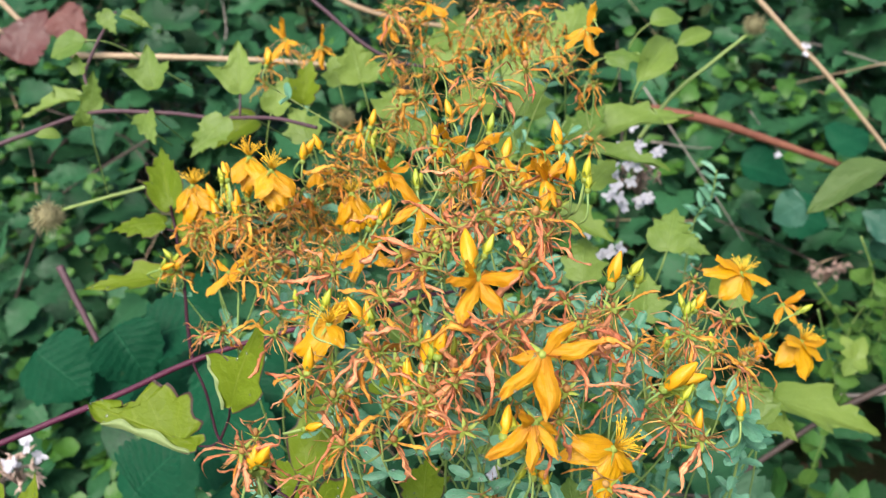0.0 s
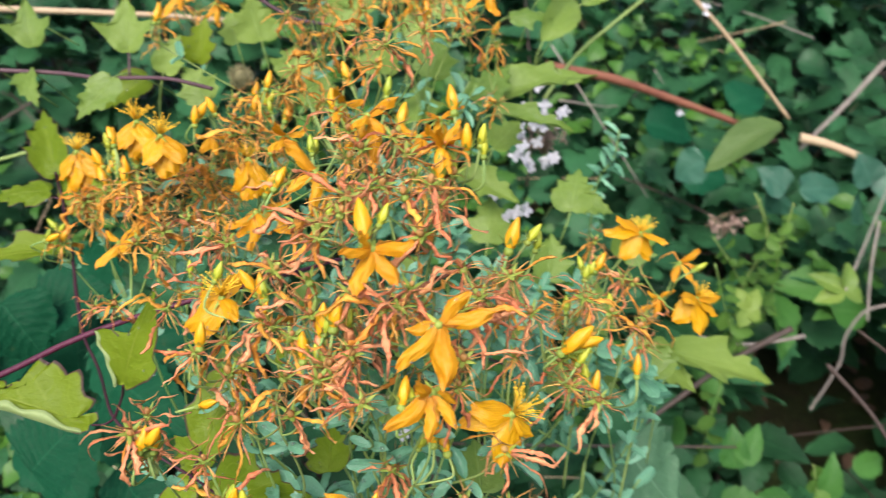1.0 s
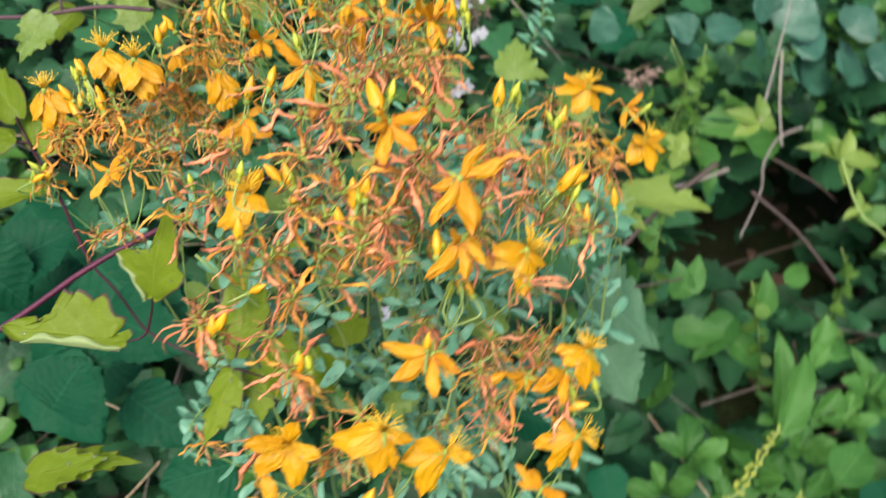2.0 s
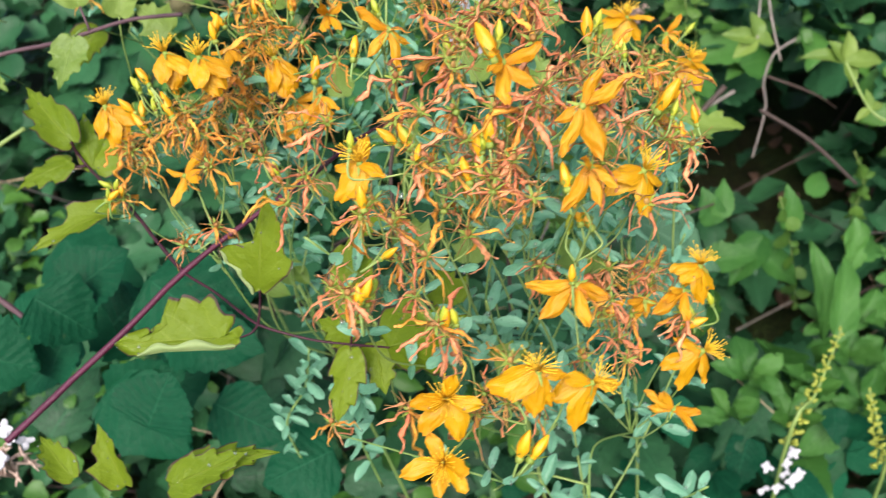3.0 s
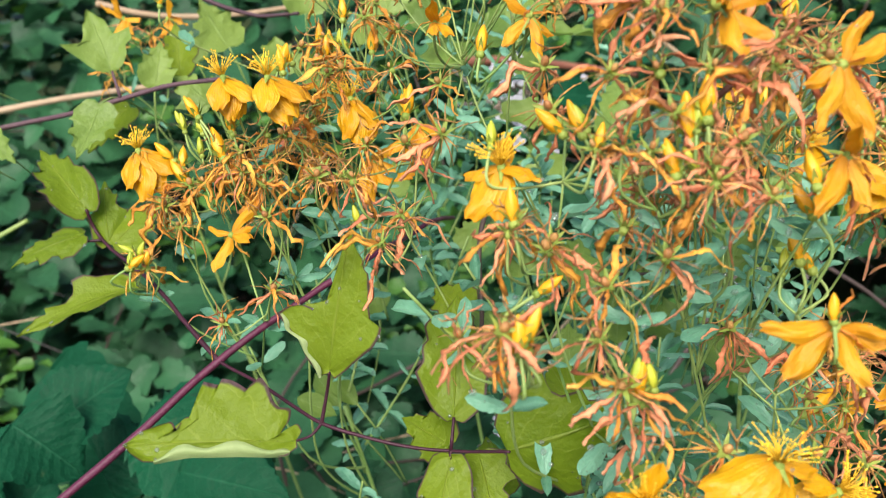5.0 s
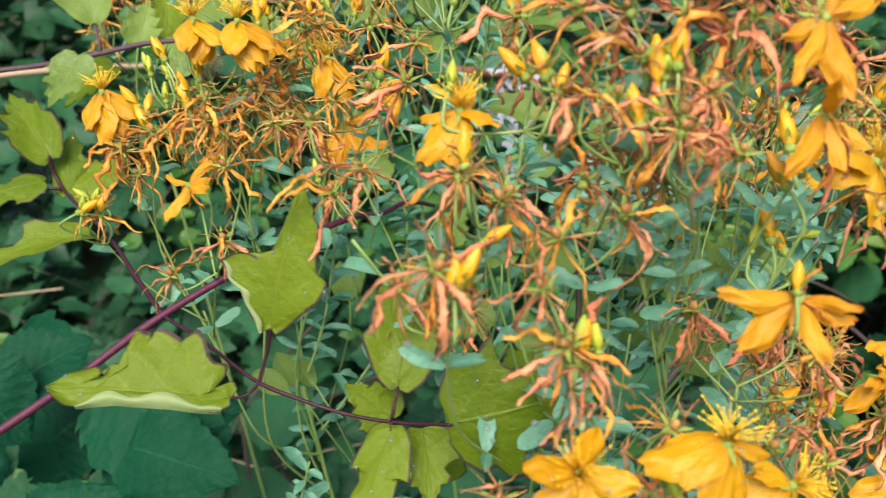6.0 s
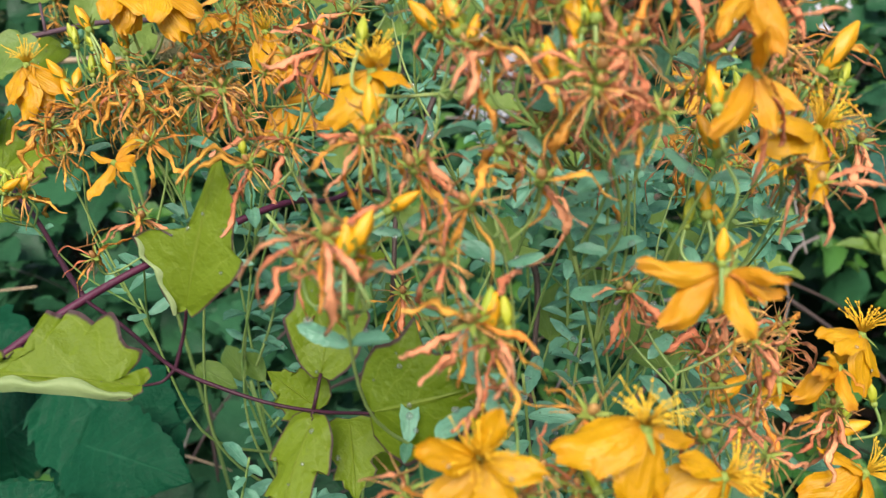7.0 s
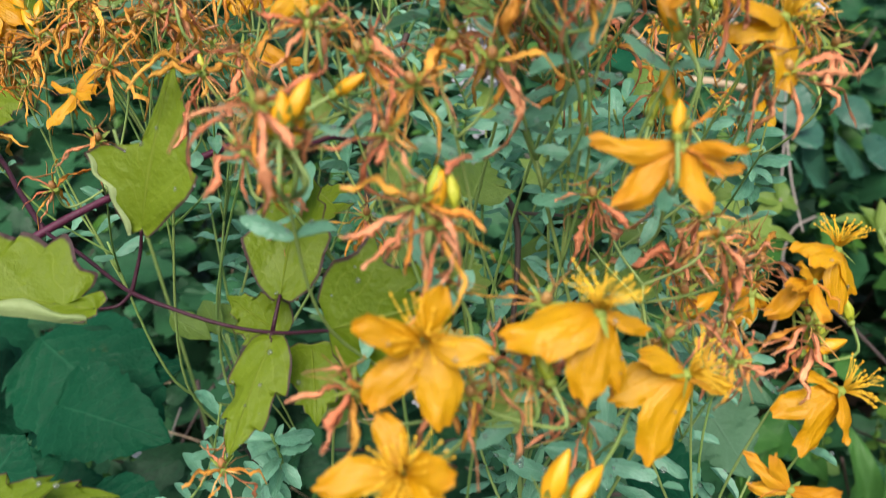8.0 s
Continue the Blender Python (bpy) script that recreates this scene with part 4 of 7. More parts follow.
bloom(middle_stem, "faded", (31.3, 164.9, 886.5), (0.06, -0.64, 0.77), [(-9.8, -6, -8.6), (0.9, -8, -13), (12.9, 0.8, 1.9), (7, 2.3, 7.8), (-6.2, 1.1, -2.1)])
bloom(middle_stem, "faded", (29.8, 159.3, 870.1), (0.05, -0.52, 0.85), [(-11.1, -5.3, -7.3), (-0.7, -7.9, -8.5), (-3.8, -6.3, 8.7), (5.7, -6.3, -5.4), (4, 1.2, -3.3)])
bloom(middle_stem, "fresh", (50.9, 167, 854), (0.81, 0.05, 0.59), [(-13.6, -2, -1.8), (-3.8, -7.2, -11.2), (2.7, -1.3, -9.8), (-11.1, -2.1, 4.4), (4.5, -1.1, -6.5)])
bloom(right_stem, "bell", (128.9, 316.4, 809.3), (0.32, 0.52, 0.80), [(-16.8, -0.7, 0.7), (-9.1, -6.4, -9.4), (3.4, -5.3, -11.5), (7.7, -6.2, -0.8), (-6.1, 3.9, 2.6)])
bloom(right_stem, "bell", (155.5, 302.9, 782.3), (0.53, 0.38, 0.76), [(1.7, -8.8, -14.3), (-10.9, -6.2, -8.7), (9.6, -2.5, -8.3), (-7.1, -4.9, 3.6), (7, 2.3, -1.4)])
bloom(right_stem, "faded", (147.4, 311, 796.3), (0.24, 0.10, 0.96), [(6.8, -1.8, 8.1), (-3.5, -7.2, -5.7), (5.3, -10.2, -5.3), (9, 0.9, -3.2)])
bloom(right_stem, "faded", (137.5, 302.3, 783.3), (-0.32, -0.31, 0.90), [(-9, -2.8, -6.4), (4.4, -1.4, 4.4), (-6, -1.7, 4.6), (-2.3, -7.3, -5.7)])
bloom(middle_stem, "faded", (16.2, 144.4, 843.5), (-0.15, -0.66, 0.73), [(-13.2, 4.7, 2), (-12.1, -0.6, -6.8), (-2.4, -10.9, -5.3), (5.1, -8.5, 1.7), (6.3, -6.6, -2.2)])
bloom(front_stem, "fresh", (-28.7, 140.6, 822.9), (-0.14, -0.64, 0.76), [(-10.4, -1.9, 6.4), (3.7, 0.2, 8.5), (8.6, -6.2, -1.2), (-10.1, -3, -7.1), (-0, -7.4, -10.8)])
bloom(front_stem, "fresh", (-36, 131.3, 807.5), (-0.14, -0.64, 0.76), [(-12.9, 1, 1.3), (-1.2, 6.5, 6.7), (5.2, -8.8, 5.6), (3, -11.4, -0.1), (-5.1, -8.2, -2.6)])
bloom(front_stem, "fresh", (-1, 137.7, 822.2), (0.21, 0.07, 0.97), [(-15, 2.6, -2.6), (-5.7, -5.3, -12), (0.3, -4.5, -11.9), (-10.7, -3.6, -3.6), (6.9, -1.8, -4.2)])
bloom(front_stem, "fresh", (16.4, 138.7, 803.9), (0.85, -0.30, 0.44), [(-13.6, 2.3, -2.6), (-10.2, -4.4, -12.5), (-4.4, -0.2, -9.8), (-9.1, 1.2, 6.6), (7.8, -2.1, -4.1)])
bloom(front_stem, "fresh", (73.7, 168.4, 799.5), (0.36, 0.25, 0.90), [(-9.9, -4.4, 0.1), (-11.2, 1.2, 1.4), (3.2, -3.6, -10.7), (-3, -6.2, -12.2), (-6.5, -0.1, -7.3)])
bloom(front_stem, "faded", (64.4, 164, 795.6), (0.02, -0.51, 0.86), [(-12.2, -0.6, -4.7), (-7.8, -3.5, 8.2), (-4.9, -10.5, -2.2), (-10.3, -4.3, 4.4)])
bloom(front_stem, "faded", (51.1, 167.2, 794.8), (-0.28, -0.41, 0.87), [(-7.8, -2.6, 5.8), (3.1, 0.2, -3.5), (-0.3, -1.1, -7), (-6.5, -1.8, -9.3)])
bloom(front_stem, "fresh", (66, 152.5, 773.8), (0.92, -0.18, 0.35), [(-15.4, 2.3, -3.4), (-11.9, -3.1, -11.1), (-7.2, 7.8, 3.2), (-4.4, -7.8, -7), (-6.9, 0.6, -6.4)])
bloom(front_stem, "faded", (50.8, 146.4, 755.7), (-0.11, -0.56, 0.82), [(-7.7, 7.3, 7.2), (-3.1, 2.8, 9.2), (1.8, -11.4, 0.5), (-7.6, 4.7, 0.3), (5.9, -7.5, 3.5)])
withered(middle_stem, (-44.7, 161.9, 856.1), [(-14, 2.1, -2.8), (-13.8, -0.7, -7.4), (-5, -5.5, -11.5), (0.8, -8.2, -13.3), (4.3, -10, -5), (0.7, 2, 8.9), (12.7, -0.6, 4.7)])
withered(middle_stem, (-23.9, 155, 838.3), [(-10.6, 1.7, 5.7), (-11.7, -0.1, -4), (-4.8, -1.5, -8), (6.2, -7.5, -9.8), (-0.4, -6.7, -11.3), (7.1, -9, 1.3), (3.4, -2.9, -7.1)])
withered(middle_stem, (-19.1, 167.5, 853.1), [(-6.8, 3.3, 9.6), (1.2, -8, -13.4), (3.6, -10.5, -0.7), (-5.6, -0.5, -7.2), (-3.4, -4.9, -3.5)])
withered(middle_stem, (-42.4, 234.2, 846.3), [(-14.8, 4.8, 1.4), (-5.7, -6, -13.2), (11, -7.6, -7.9), (2.7, -10.5, 0.2), (-4.4, 4.9, 2)])
withered(middle_stem, (-26.6, 193.7, 858.1), [(-9, -4.4, -12), (-7.8, -7.4, -4.7), (3, -8.1, 1.1), (-11.3, -3.3, 0.5), (-4, -8, -3.7)])
withered(middle_stem, (6.6, 197.8, 853), [(-12.1, -0.4, -2.8), (-8.7, -3.9, 5.5), (-6.2, -5.6, -12.7), (0.6, -7.7, -13.2), (2.5, 2.7, 0.8), (-6.4, -3.9, -3.8)])
withered(middle_stem, (28.6, 206.4, 858.1), [(-9.2, -4.3, -11.9), (-4.3, -6.6, -13.5), (1.7, -9.5, -7.4), (-7.3, -2.9, 4.7), (-1.2, -7.5, -13.7), (5.4, -7.6, -10.7)])
withered(front_stem, (18.8, 178.2, 820.1), [(-5.1, -5.1, -11.3), (-3.6, -7.8, -7.4), (1.2, -1.3, -6.2), (-6.7, -0.5, 2.6), (-5.8, -4.7, -5.7)])
withered(front_stem, (19.8, 180.8, 816.8), [(-5.7, -7.8, -7.3), (-3.4, -5.8, -11.7), (0.1, -9.1, -3.7), (-4.4, 1.7, -3.7)])
withered(middle_stem, (-9.5, 176.1, 877.3), [(-8.1, -5.6, -5.5), (-0.3, -5.6, -2.9), (-3.2, -3.7, 9.6), (3.2, -5.2, 6.3)])
withered(middle_stem, (-26.6, 158.1, 849.2), [(-6.1, 3.4, -1.3), (-5.5, -5.9, 6.5), (1, -9.1, -3.4), (-2.5, -4.4, -1.5)])
withered(middle_stem, (82.4, 259, 807.1), [(-13.9, -0.3, -7.2), (9.3, -6.4, -5.4), (-1.4, -7.3, -13.4), (-3.7, 6.8, 10.2), (7.4, -3.6, 8.5), (-5.9, -6, -13.2)])
withered(front_stem, (37.8, 179.6, 797.7), [(-5.4, -0.4, 3.7), (-1.5, -9.2, -7.6), (8.2, -5.4, 4.3), (12.1, -4.2, -1.6), (-5.7, -9.1, -0.9)])
withered(front_stem, (51.3, 175.4, 796.9), [(-6.5, -4.5, 7.1), (5.1, 2.6, 2.4), (4.9, -9, 3.6), (0.3, -1.4, -6.7)])
withered(front_stem, (32.7, 147.2, 795.4), [(-5.9, -3.5, 8.4), (6.3, 2.2, 2.5), (-0.2, -2.7, -8.5), (-4.2, -4.8, -3.9), (4.9, -1.9, -5.2)])
withered(front_stem, (-16.2, 146.6, 810), [(-6.8, -6.7, -4.9), (-8.2, -4.7, -12.1), (3.1, -3.8, 2.2), (1.8, 4.4, 4), (-2.8, -0.7, -6.8)])
withered(front_stem, (-0.4, 144.4, 795.4), [(-5.3, -7.5, -4.4), (-5.8, -2.4, 0.1), (2, -1.9, -6.7), (-2.6, -10, -4.9)])
withered(front_stem, (-39.1, 152.7, 808.1), [(-9.7, -4.7, 2.8), (-3.6, -2.5, 7.6), (-4.2, -5, -4.3), (1.6, -6.3, 8.2), (2.1, -5.4, -1.3)])
withered(front_stem, (-66.8, 194.2, 762.6), [(-8.1, -3.6, 2.9), (8.5, -4.7, 1), (-4, -4.9, -4), (1.4, -8.9, -1.8), (-2.3, 4, 1.1)])
withered(left_stem, (-97.2, 271.3, 808.3), [(-10.8, 3.1, 3.2), (-10.5, -1, -2.3), (-9.8, -2.1, -7.9), (-4.1, -5.8, -6.7), (10.6, -2.8, 5), (7.8, -1.9, 9)])
withered(left_stem, (-115.7, 299.7, 819.9), [(-8.3, -4.7, 0.3), (-4.9, -3.6, -1.3), (-0.5, -3.7, -9.4), (10.4, -7.9, -8.6), (-6, 0.6, 4.6)])
withered(left_stem, (-80.2, 251.4, 825.9), [(0.9, -8.8, 5), (-7.6, -6, -1.9), (-11.8, -2.4, -2.1), (3.3, -2.5, -6.6)])
withered(left_stem, (-77.4, 288.9, 847.5), [(-15, 4.3, 0.5), (-14.5, 0.3, -5.9), (-0.4, -7.2, -12.1), (-13, 0.8, -4.5), (-6.4, -4.4, -9.7)])
withered(middle_stem, (-21.1, 152.5, 835.1), [(-12.6, 2, -2.5), (0.7, -8.9, -2), (4.9, -8.9, -2.3), (-5, -8.9, -5.6)])
withered(middle_stem, (49.1, 162.2, 845.1), [(14.1, -2.2, 2.9), (12.5, -6.5, -5.4), (1.2, -5.2, -10.4), (14.1, -4.5, -1.2), (-3.5, 2.2, 7.9)])
withered(middle_stem, (-47.7, 180.6, 842.7), [(-1.9, -6.9, -10.9), (-8.1, -7.2, -3.1), (11.2, -3.1, 2.8), (6, 5.2, 4.4), (-2.5, 0.1, 6.6), (4.5, -7.4, -12.5)])
withered(middle_stem, (-32.5, 184.4, 861.8), [(-10.6, -3.7, 4.1), (-6.9, -6.3, -6.2), (1.7, -5.6, -2.9), (7.3, -6.6, -0.5)])
withered(middle_stem, (-21.6, 187.6, 853.9), [(-4.3, -7, -8.9), (4.6, -6.2, -5.6), (7.1, -3.1, 0.1), (-8.2, -5.5, -4.1), (-1.9, -7.7, -12.2)])
withered(middle_stem, (4.5, 166.9, 872.7), [(-7, -6.3, -9.3), (-3.8, -7.6, -11.8), (3.2, -6.5, -10.8), (6.3, -8.9, -4.4), (-11.3, -3.9, -0), (9.7, 1.4, 7.4)])
withered(middle_stem, (-21.4, 218.9, 806.6), [(-3.9, -6.9, -10.7), (-1.5, -8.3, -13.2), (4.9, -4.8, -9.7), (-11.8, -1, -1.7), (-11.6, -6.1, -8.5)])
withered(middle_stem, (52.3, 178.9, 862.6), [(-7, -7.2, 4.5), (-5.5, -9.5, 0.6), (4.8, -7.6, -0.5), (3.5, -5.2, 8.5), (7.4, -2.4, -7.3)])
withered(middle_stem, (78.6, 184.5, 840), [(-4.4, -7, -8.8), (3.5, -8.6, -3.1), (8.1, -4.5, -3.8), (7.1, 2.5, -0.6), (-1.4, -6.9, -6)])
withered(middle_stem, (52, 192.5, 879.4), [(-2.7, -8.8, -2.5), (4, -5.3, -2.9), (10.8, -0.4, 5.6), (5.1, 1, -3.3), (-5.4, 0.4, -2.9)])
withered(middle_stem, (38.4, 186, 886.7), [(-8.5, -4.1, -0.9), (-13.7, -3.7, -4.5), (3.1, -0.5, 5.4), (-5.3, -7, 6)])
withered(middle_stem, (22.3, 172.4, 886.2), [(-2.9, -2.1, -6.8), (6, -4.6, 7.7), (-5.6, 0.1, -3.3), (1.3, -1.8, -7)])
withered(middle_stem, (32.5, 192.2, 901.5), [(-2.3, -2.2, -7.1), (2.3, -5.4, -2.6), (10.1, -4.8, -4.6), (4.7, -6.5, 2.3), (-3.8, -9.9, 1.1)])
withered(middle_stem, (15.3, 193.5, 906.6), [(-5.6, -6, -3.9), (-2.9, -4.8, -9.6), (2.5, -8.9, -3.8), (-7.3, 1.4, -0.9)])
withered(middle_stem, (2.9, 181.6, 899.8), [(-5.2, -8.4, -3), (-2.6, -4.6, -0.4), (1.9, -10.4, -0.1), (-5.7, -6.9, 5.9)])
withered(middle_stem, (78.6, 213.3, 854.8), [(-8.5, 4.5, 8.3), (-0.7, -7.3, -7.6), (3.3, -2.9, -8.3), (12.8, -0.7, -2.6), (-6.1, 0.6, -2.4)])
withered(middle_stem, (58, 190.6, 868.1), [(-5.9, -2.1, 3.4), (-6.5, -9, 0.6), (4.8, -1.7, 3.2), (3.3, -5, -2)])
withered(middle_stem, (-51.7, 223.5, 846), [(-12.1, 1.4, 3.5), (-15.5, -0.1, 1.6), (-7.4, -7.2, -10.8), (-2.9, -3.7, -8.6)])
withered(back_stem, (67.8, 382.3, 871.1), [(-4, -6.5, -10), (-0, -7.7, -12.4), (4.4, -6.2, -5.5), (-5.4, -0.6, -4.3)])
withered(middle_stem, (18.8, 270.8, 914), [(-8, -4.6, 4), (-2.7, -7.2, -7.6), (8.8, -6.3, 2.8), (2.9, -6.5, -5.8), (12.1, -1.4, -3.5)])
withered(left_stem, (-82.7, 299.7, 842.6))
withered(left_stem, (-72.4, 286.5, 842.4))
withered(left_stem, (-94, 301.9, 842.7))
withered(left_stem, (-55.6, 295.1, 844.7))
withered(left_stem, (-42.1, 266.8, 853.9))
withered(middle_stem, (-30.2, 226.6, 868.4))
withered(left_stem, (-59.3, 256.8, 853.4))
withered(left_stem, (-103.9, 303.6, 837.6))
withered(left_stem, (-82.4, 297.3, 854.5))
withered(left_stem, (-54.9, 272.2, 848.6))
withered(left_stem, (-52.7, 302.5, 851.6))
withered(left_stem, (-35.3, 331.2, 870))
withered(left_stem, (-42.7, 315.2, 867))
withered(middle_stem, (-18.5, 293.4, 880.2))
withered(left_stem, (-49.5, 313.6, 856.2))
withered(left_stem, (-25.1, 286.4, 867.5))
withered(middle_stem, (-16.6, 266.3, 866.5))
withered(left_stem, (-36.6, 304.6, 865.8))
withered(middle_stem, (2.1, 242.3, 896.1))
withered(middle_stem, (-37.5, 235.1, 865.1))
withered(middle_stem, (-7.3, 298.2, 898.8))
withered(middle_stem, (-1, 308.7, 905.9))
withered(middle_stem, (-15.8, 305.5, 891.6))
withered(middle_stem, (30.7, 270.8, 918.6))
withered(middle_stem, (33.6, 219.1, 912.5))
withered(middle_stem, (26.8, 196.9, 907.2))
withered(middle_stem, (36.2, 198.4, 907.1))
withered(middle_stem, (29.5, 197.4, 913.3))
withered(middle_stem, (8.3, 222, 898.9))
withered(middle_stem, (3.4, 252.3, 899.2))
withered(middle_stem, (16.8, 187.1, 904.6))
withered(back_stem, (20, 382.6, 895.9))
withered(back_stem, (45.8, 386.6, 899.5))
withered(back_stem, (-21.4, 380.6, 897.2))
withered(back_stem, (27.7, 388.4, 904.5))
withered(back_stem, (38, 380.8, 891))
withered(back_stem, (-26.6, 385.8, 906.2))
withered(back_stem, (53.6, 374.7, 879.5))
withered(back_stem, (66.5, 359, 852.7))
withered(middle_stem, (14, 170.4, 878.9))
withered(middle_stem, (18.2, 173.2, 883.8))
withered(middle_stem, (37.5, 166.3, 873.6))
withered(middle_stem, (25.1, 175, 889.4))
withered(middle_stem, (12.7, 160.2, 866))
withered(middle_stem, (-41.7, 218.8, 802.3))
withered(middle_stem, (67, 188.6, 852.1))
withered(right_stem, (101.1, 224.6, 832.3))
withered(middle_stem, (69.8, 183.5, 846.3))
withered(middle_stem, (37.7, 174.5, 882.9))
withered(middle_stem, (42.4, 179.8, 882.3))
withered(right_stem, (110.5, 262.8, 822.1))
withered(front_stem, (63.7, 162.7, 785.5))
withered(front_stem, (31.6, 154, 819.2))
withered(front_stem, (60.8, 179.9, 797.4))
withered(middle_stem, (2.4, 163.2, 871.1))
withered(front_stem, (39.8, 170.8, 814.1))
withered(front_stem, (-6.8, 146.6, 820))
withered(front_stem, (-19, 158.4, 820.4))
withered(left_stem, (-48.6, 314.6, 847.9))
withered(left_stem, (-61.4, 296, 853))
withered(left_stem, (-76.1, 291.1, 853.4))
withered(middle_stem, (-35.6, 217.4, 860.7))
withered(middle_stem, (-44.8, 175.7, 858))
withered(middle_stem, (-41.3, 162.1, 847.4))
withered(middle_stem, (-13, 200, 878.5))
withered(middle_stem, (57, 237.1, 850.9))
withered(middle_stem, (0.9, 174.5, 882))
withered(right_stem, (116, 258.4, 794.1))
withered(middle_stem, (83.2, 252.9, 819))
withered(middle_stem, (65.8, 200.6, 837.5))
withered(front_stem, (45.1, 154.5, 779.4))
withered(front_stem, (65.7, 162.3, 779.9))
withered(front_stem, (34.5, 163.6, 798.3))
withered(front_stem, (-11.5, 140.9, 809.2))
withered(front_stem, (-21.7, 142.7, 808.8))
bud(left_stem, "yellow", (-28.7, 323.3, 880.4), (0.30, 0.40, 0.87), 7.48)
bud(left_stem, "yellow", (-36.3, 328.6, 867.8), (0.29, 0.27, 0.92), 7.48)
bud(left_stem, "yellow", (-55.4, 307.1, 873.2), (0.08, 0.35, 0.93), 7.48)
bud(left_stem, "yellow", (-52, 319.8, 871.4), (-0.38, 0.30, 0.88), 7.48)
bud(middle_stem, "yellow", (0.4, 270.9, 895.4), (0.02, 0.39, 0.92), 7.48)
bud(middle_stem, "yellow", (4.4, 284.5, 899.4), (-0.32, 0.33, 0.89), 7.48)
bud(middle_stem, "yellow", (3.4, 173.8, 881), (0.02, 0.29, 0.96), 9.52)
bud(middle_stem, "yellow", (13.8, 184.1, 903.5), (-0.10, 0.66, 0.75), 10.88)
bud(left_stem, "yellow", (-23.8, 282.4, 857.5), (0.34, 0.54, 0.77), 9.52)
bud(left_stem, "yellow", (-96.4, 307.9, 846.1), (-0.34, 0.41, 0.85), 8.84)
bud(left_stem, "yellow", (-93.9, 313.4, 848.5), (0.28, 0.58, 0.76), 7.48)
bud(left_stem, "yellow", (-86.1, 300.6, 868.1), (-0.28, 0.56, 0.78), 7.48)
bud(middle_stem, "yellow", (-30.5, 185.5, 867.4), (0.11, 0.37, 0.92), 7.48)
bud(middle_stem, "yellow", (-17.4, 191.8, 880), (-0.50, 0.43, 0.75), 7.48)
bud(middle_stem, "yellow", (-13.4, 188.2, 880.9), (-0.12, 0.52, 0.85), 7.48)
bud(middle_stem, "yellow", (53.8, 206.1, 884), (0.26, 0.54, 0.80), 9.52)
bud(middle_stem, "yellow", (36.9, 216.2, 920.1), (-0.08, 0.65, 0.76), 7.48)
bud(middle_stem, "yellow", (39.9, 204, 914.8), (0.02, 0.27, 0.96), 7.48)
bud(middle_stem, "yellow", (33.2, 198.3, 911.2), (0.09, 0.52, 0.85), 9.52)
bud(middle_stem, "yellow", (23.6, 223.3, 912.1), (0.21, 0.62, 0.76), 7.48)
bud(middle_stem, "yellow", (75.6, 194.2, 854), (0.96, 0.06, 0.26), 9.52)
bud(middle_stem, "yellow", (79.1, 191.1, 840.9), (0.23, 0.41, 0.89), 7.48)
bud(middle_stem, "yellow", (72.6, 191.3, 848.6), (0.02, 0.49, 0.87), 7.48)
bud(right_stem, "yellow", (97, 264.1, 831.5), (0.50, 0.38, 0.78), 8.16)
bud(left_stem, "yellow", (-117.6, 297.5, 824.5), (0.92, 0.02, 0.38), 6.8)
bud(middle_stem, "yellow", (-43, 163.8, 852.4), (-0.31, 0.61, 0.73), 7.48)
bud(middle_stem, "yellow", (-39.3, 162.7, 853.6), (0.22, 0.30, 0.93), 7.48)
bud(middle_stem, "yellow", (-1.8, 172, 874.6), (0.02, 0.51, 0.86), 7.48)
bud(middle_stem, "yellow", (23, 161.4, 868.8), (0.18, 0.61, 0.77), 7.48)
bud(middle_stem, "yellow", (26.8, 167.3, 857.7), (-0.21, 0.59, 0.78), 7.48)
bud(right_stem, "yellow", (99.5, 214.3, 825.7), (0.07, 0.57, 0.82), 7.48)
bud(back_stem, "yellow", (35.9, 389.8, 886.8), (-0.22, 0.37, 0.90), 7.48)
bud(back_stem, "yellow", (67.8, 386.5, 877.9), (0.38, 0.55, 0.74), 7.48)
bud(back_stem, "yellow", (18.1, 384.7, 880.6), (0.18, 0.52, 0.83), 7.48)
bud(back_stem, "yellow", (-84.9, 381.7, 887.1), (0.31, 0.44, 0.85), 7.48)
bud(back_stem, "yellow", (67.2, 400.5, 900.5), (-0.21, 0.58, 0.79), 7.48)
bud(middle_stem, "green", (-1.8, 172, 874.6), (-0.40, 0.43, 0.81), 5.76)
bud(middle_stem, "green", (1.9, 170.6, 873.4), (-0.11, 0.61, 0.78), 5.76)
bud(middle_stem, "green", (-3.6, 236.5, 896.8), (-0.12, 0.55, 0.83), 5.76)
bud(middle_stem, "green", (-2.8, 240.5, 893.6), (0.23, 0.63, 0.74), 5.76)
bud(middle_stem, "green", (18.9, 186.8, 903.2), (0.42, 0.47, 0.78), 5.76)
bud(middle_stem, "green", (19.4, 257.7, 905.6), (0.18, 0.44, 0.88), 6.48)
bud(middle_stem, "green", (60.9, 212.4, 879.9), (0.57, 0.43, 0.70), 6.48)
bud(middle_stem, "green", (62.8, 214.7, 875.5), (0.29, 0.33, 0.90), 5.76)
bud(middle_stem, "green", (44.5, 205.3, 912), (0.05, 0.49, 0.87), 5.76)
bud(middle_stem, "green", (44.1, 206, 914.6), (0.20, 0.32, 0.92), 5.76)
bud(middle_stem, "green", (36.2, 199.6, 909.7), (-0.08, 0.37, 0.92), 5.76)
bud(middle_stem, "green", (-27, 200.9, 876.8), (0.39, 0.48, 0.79), 5.76)
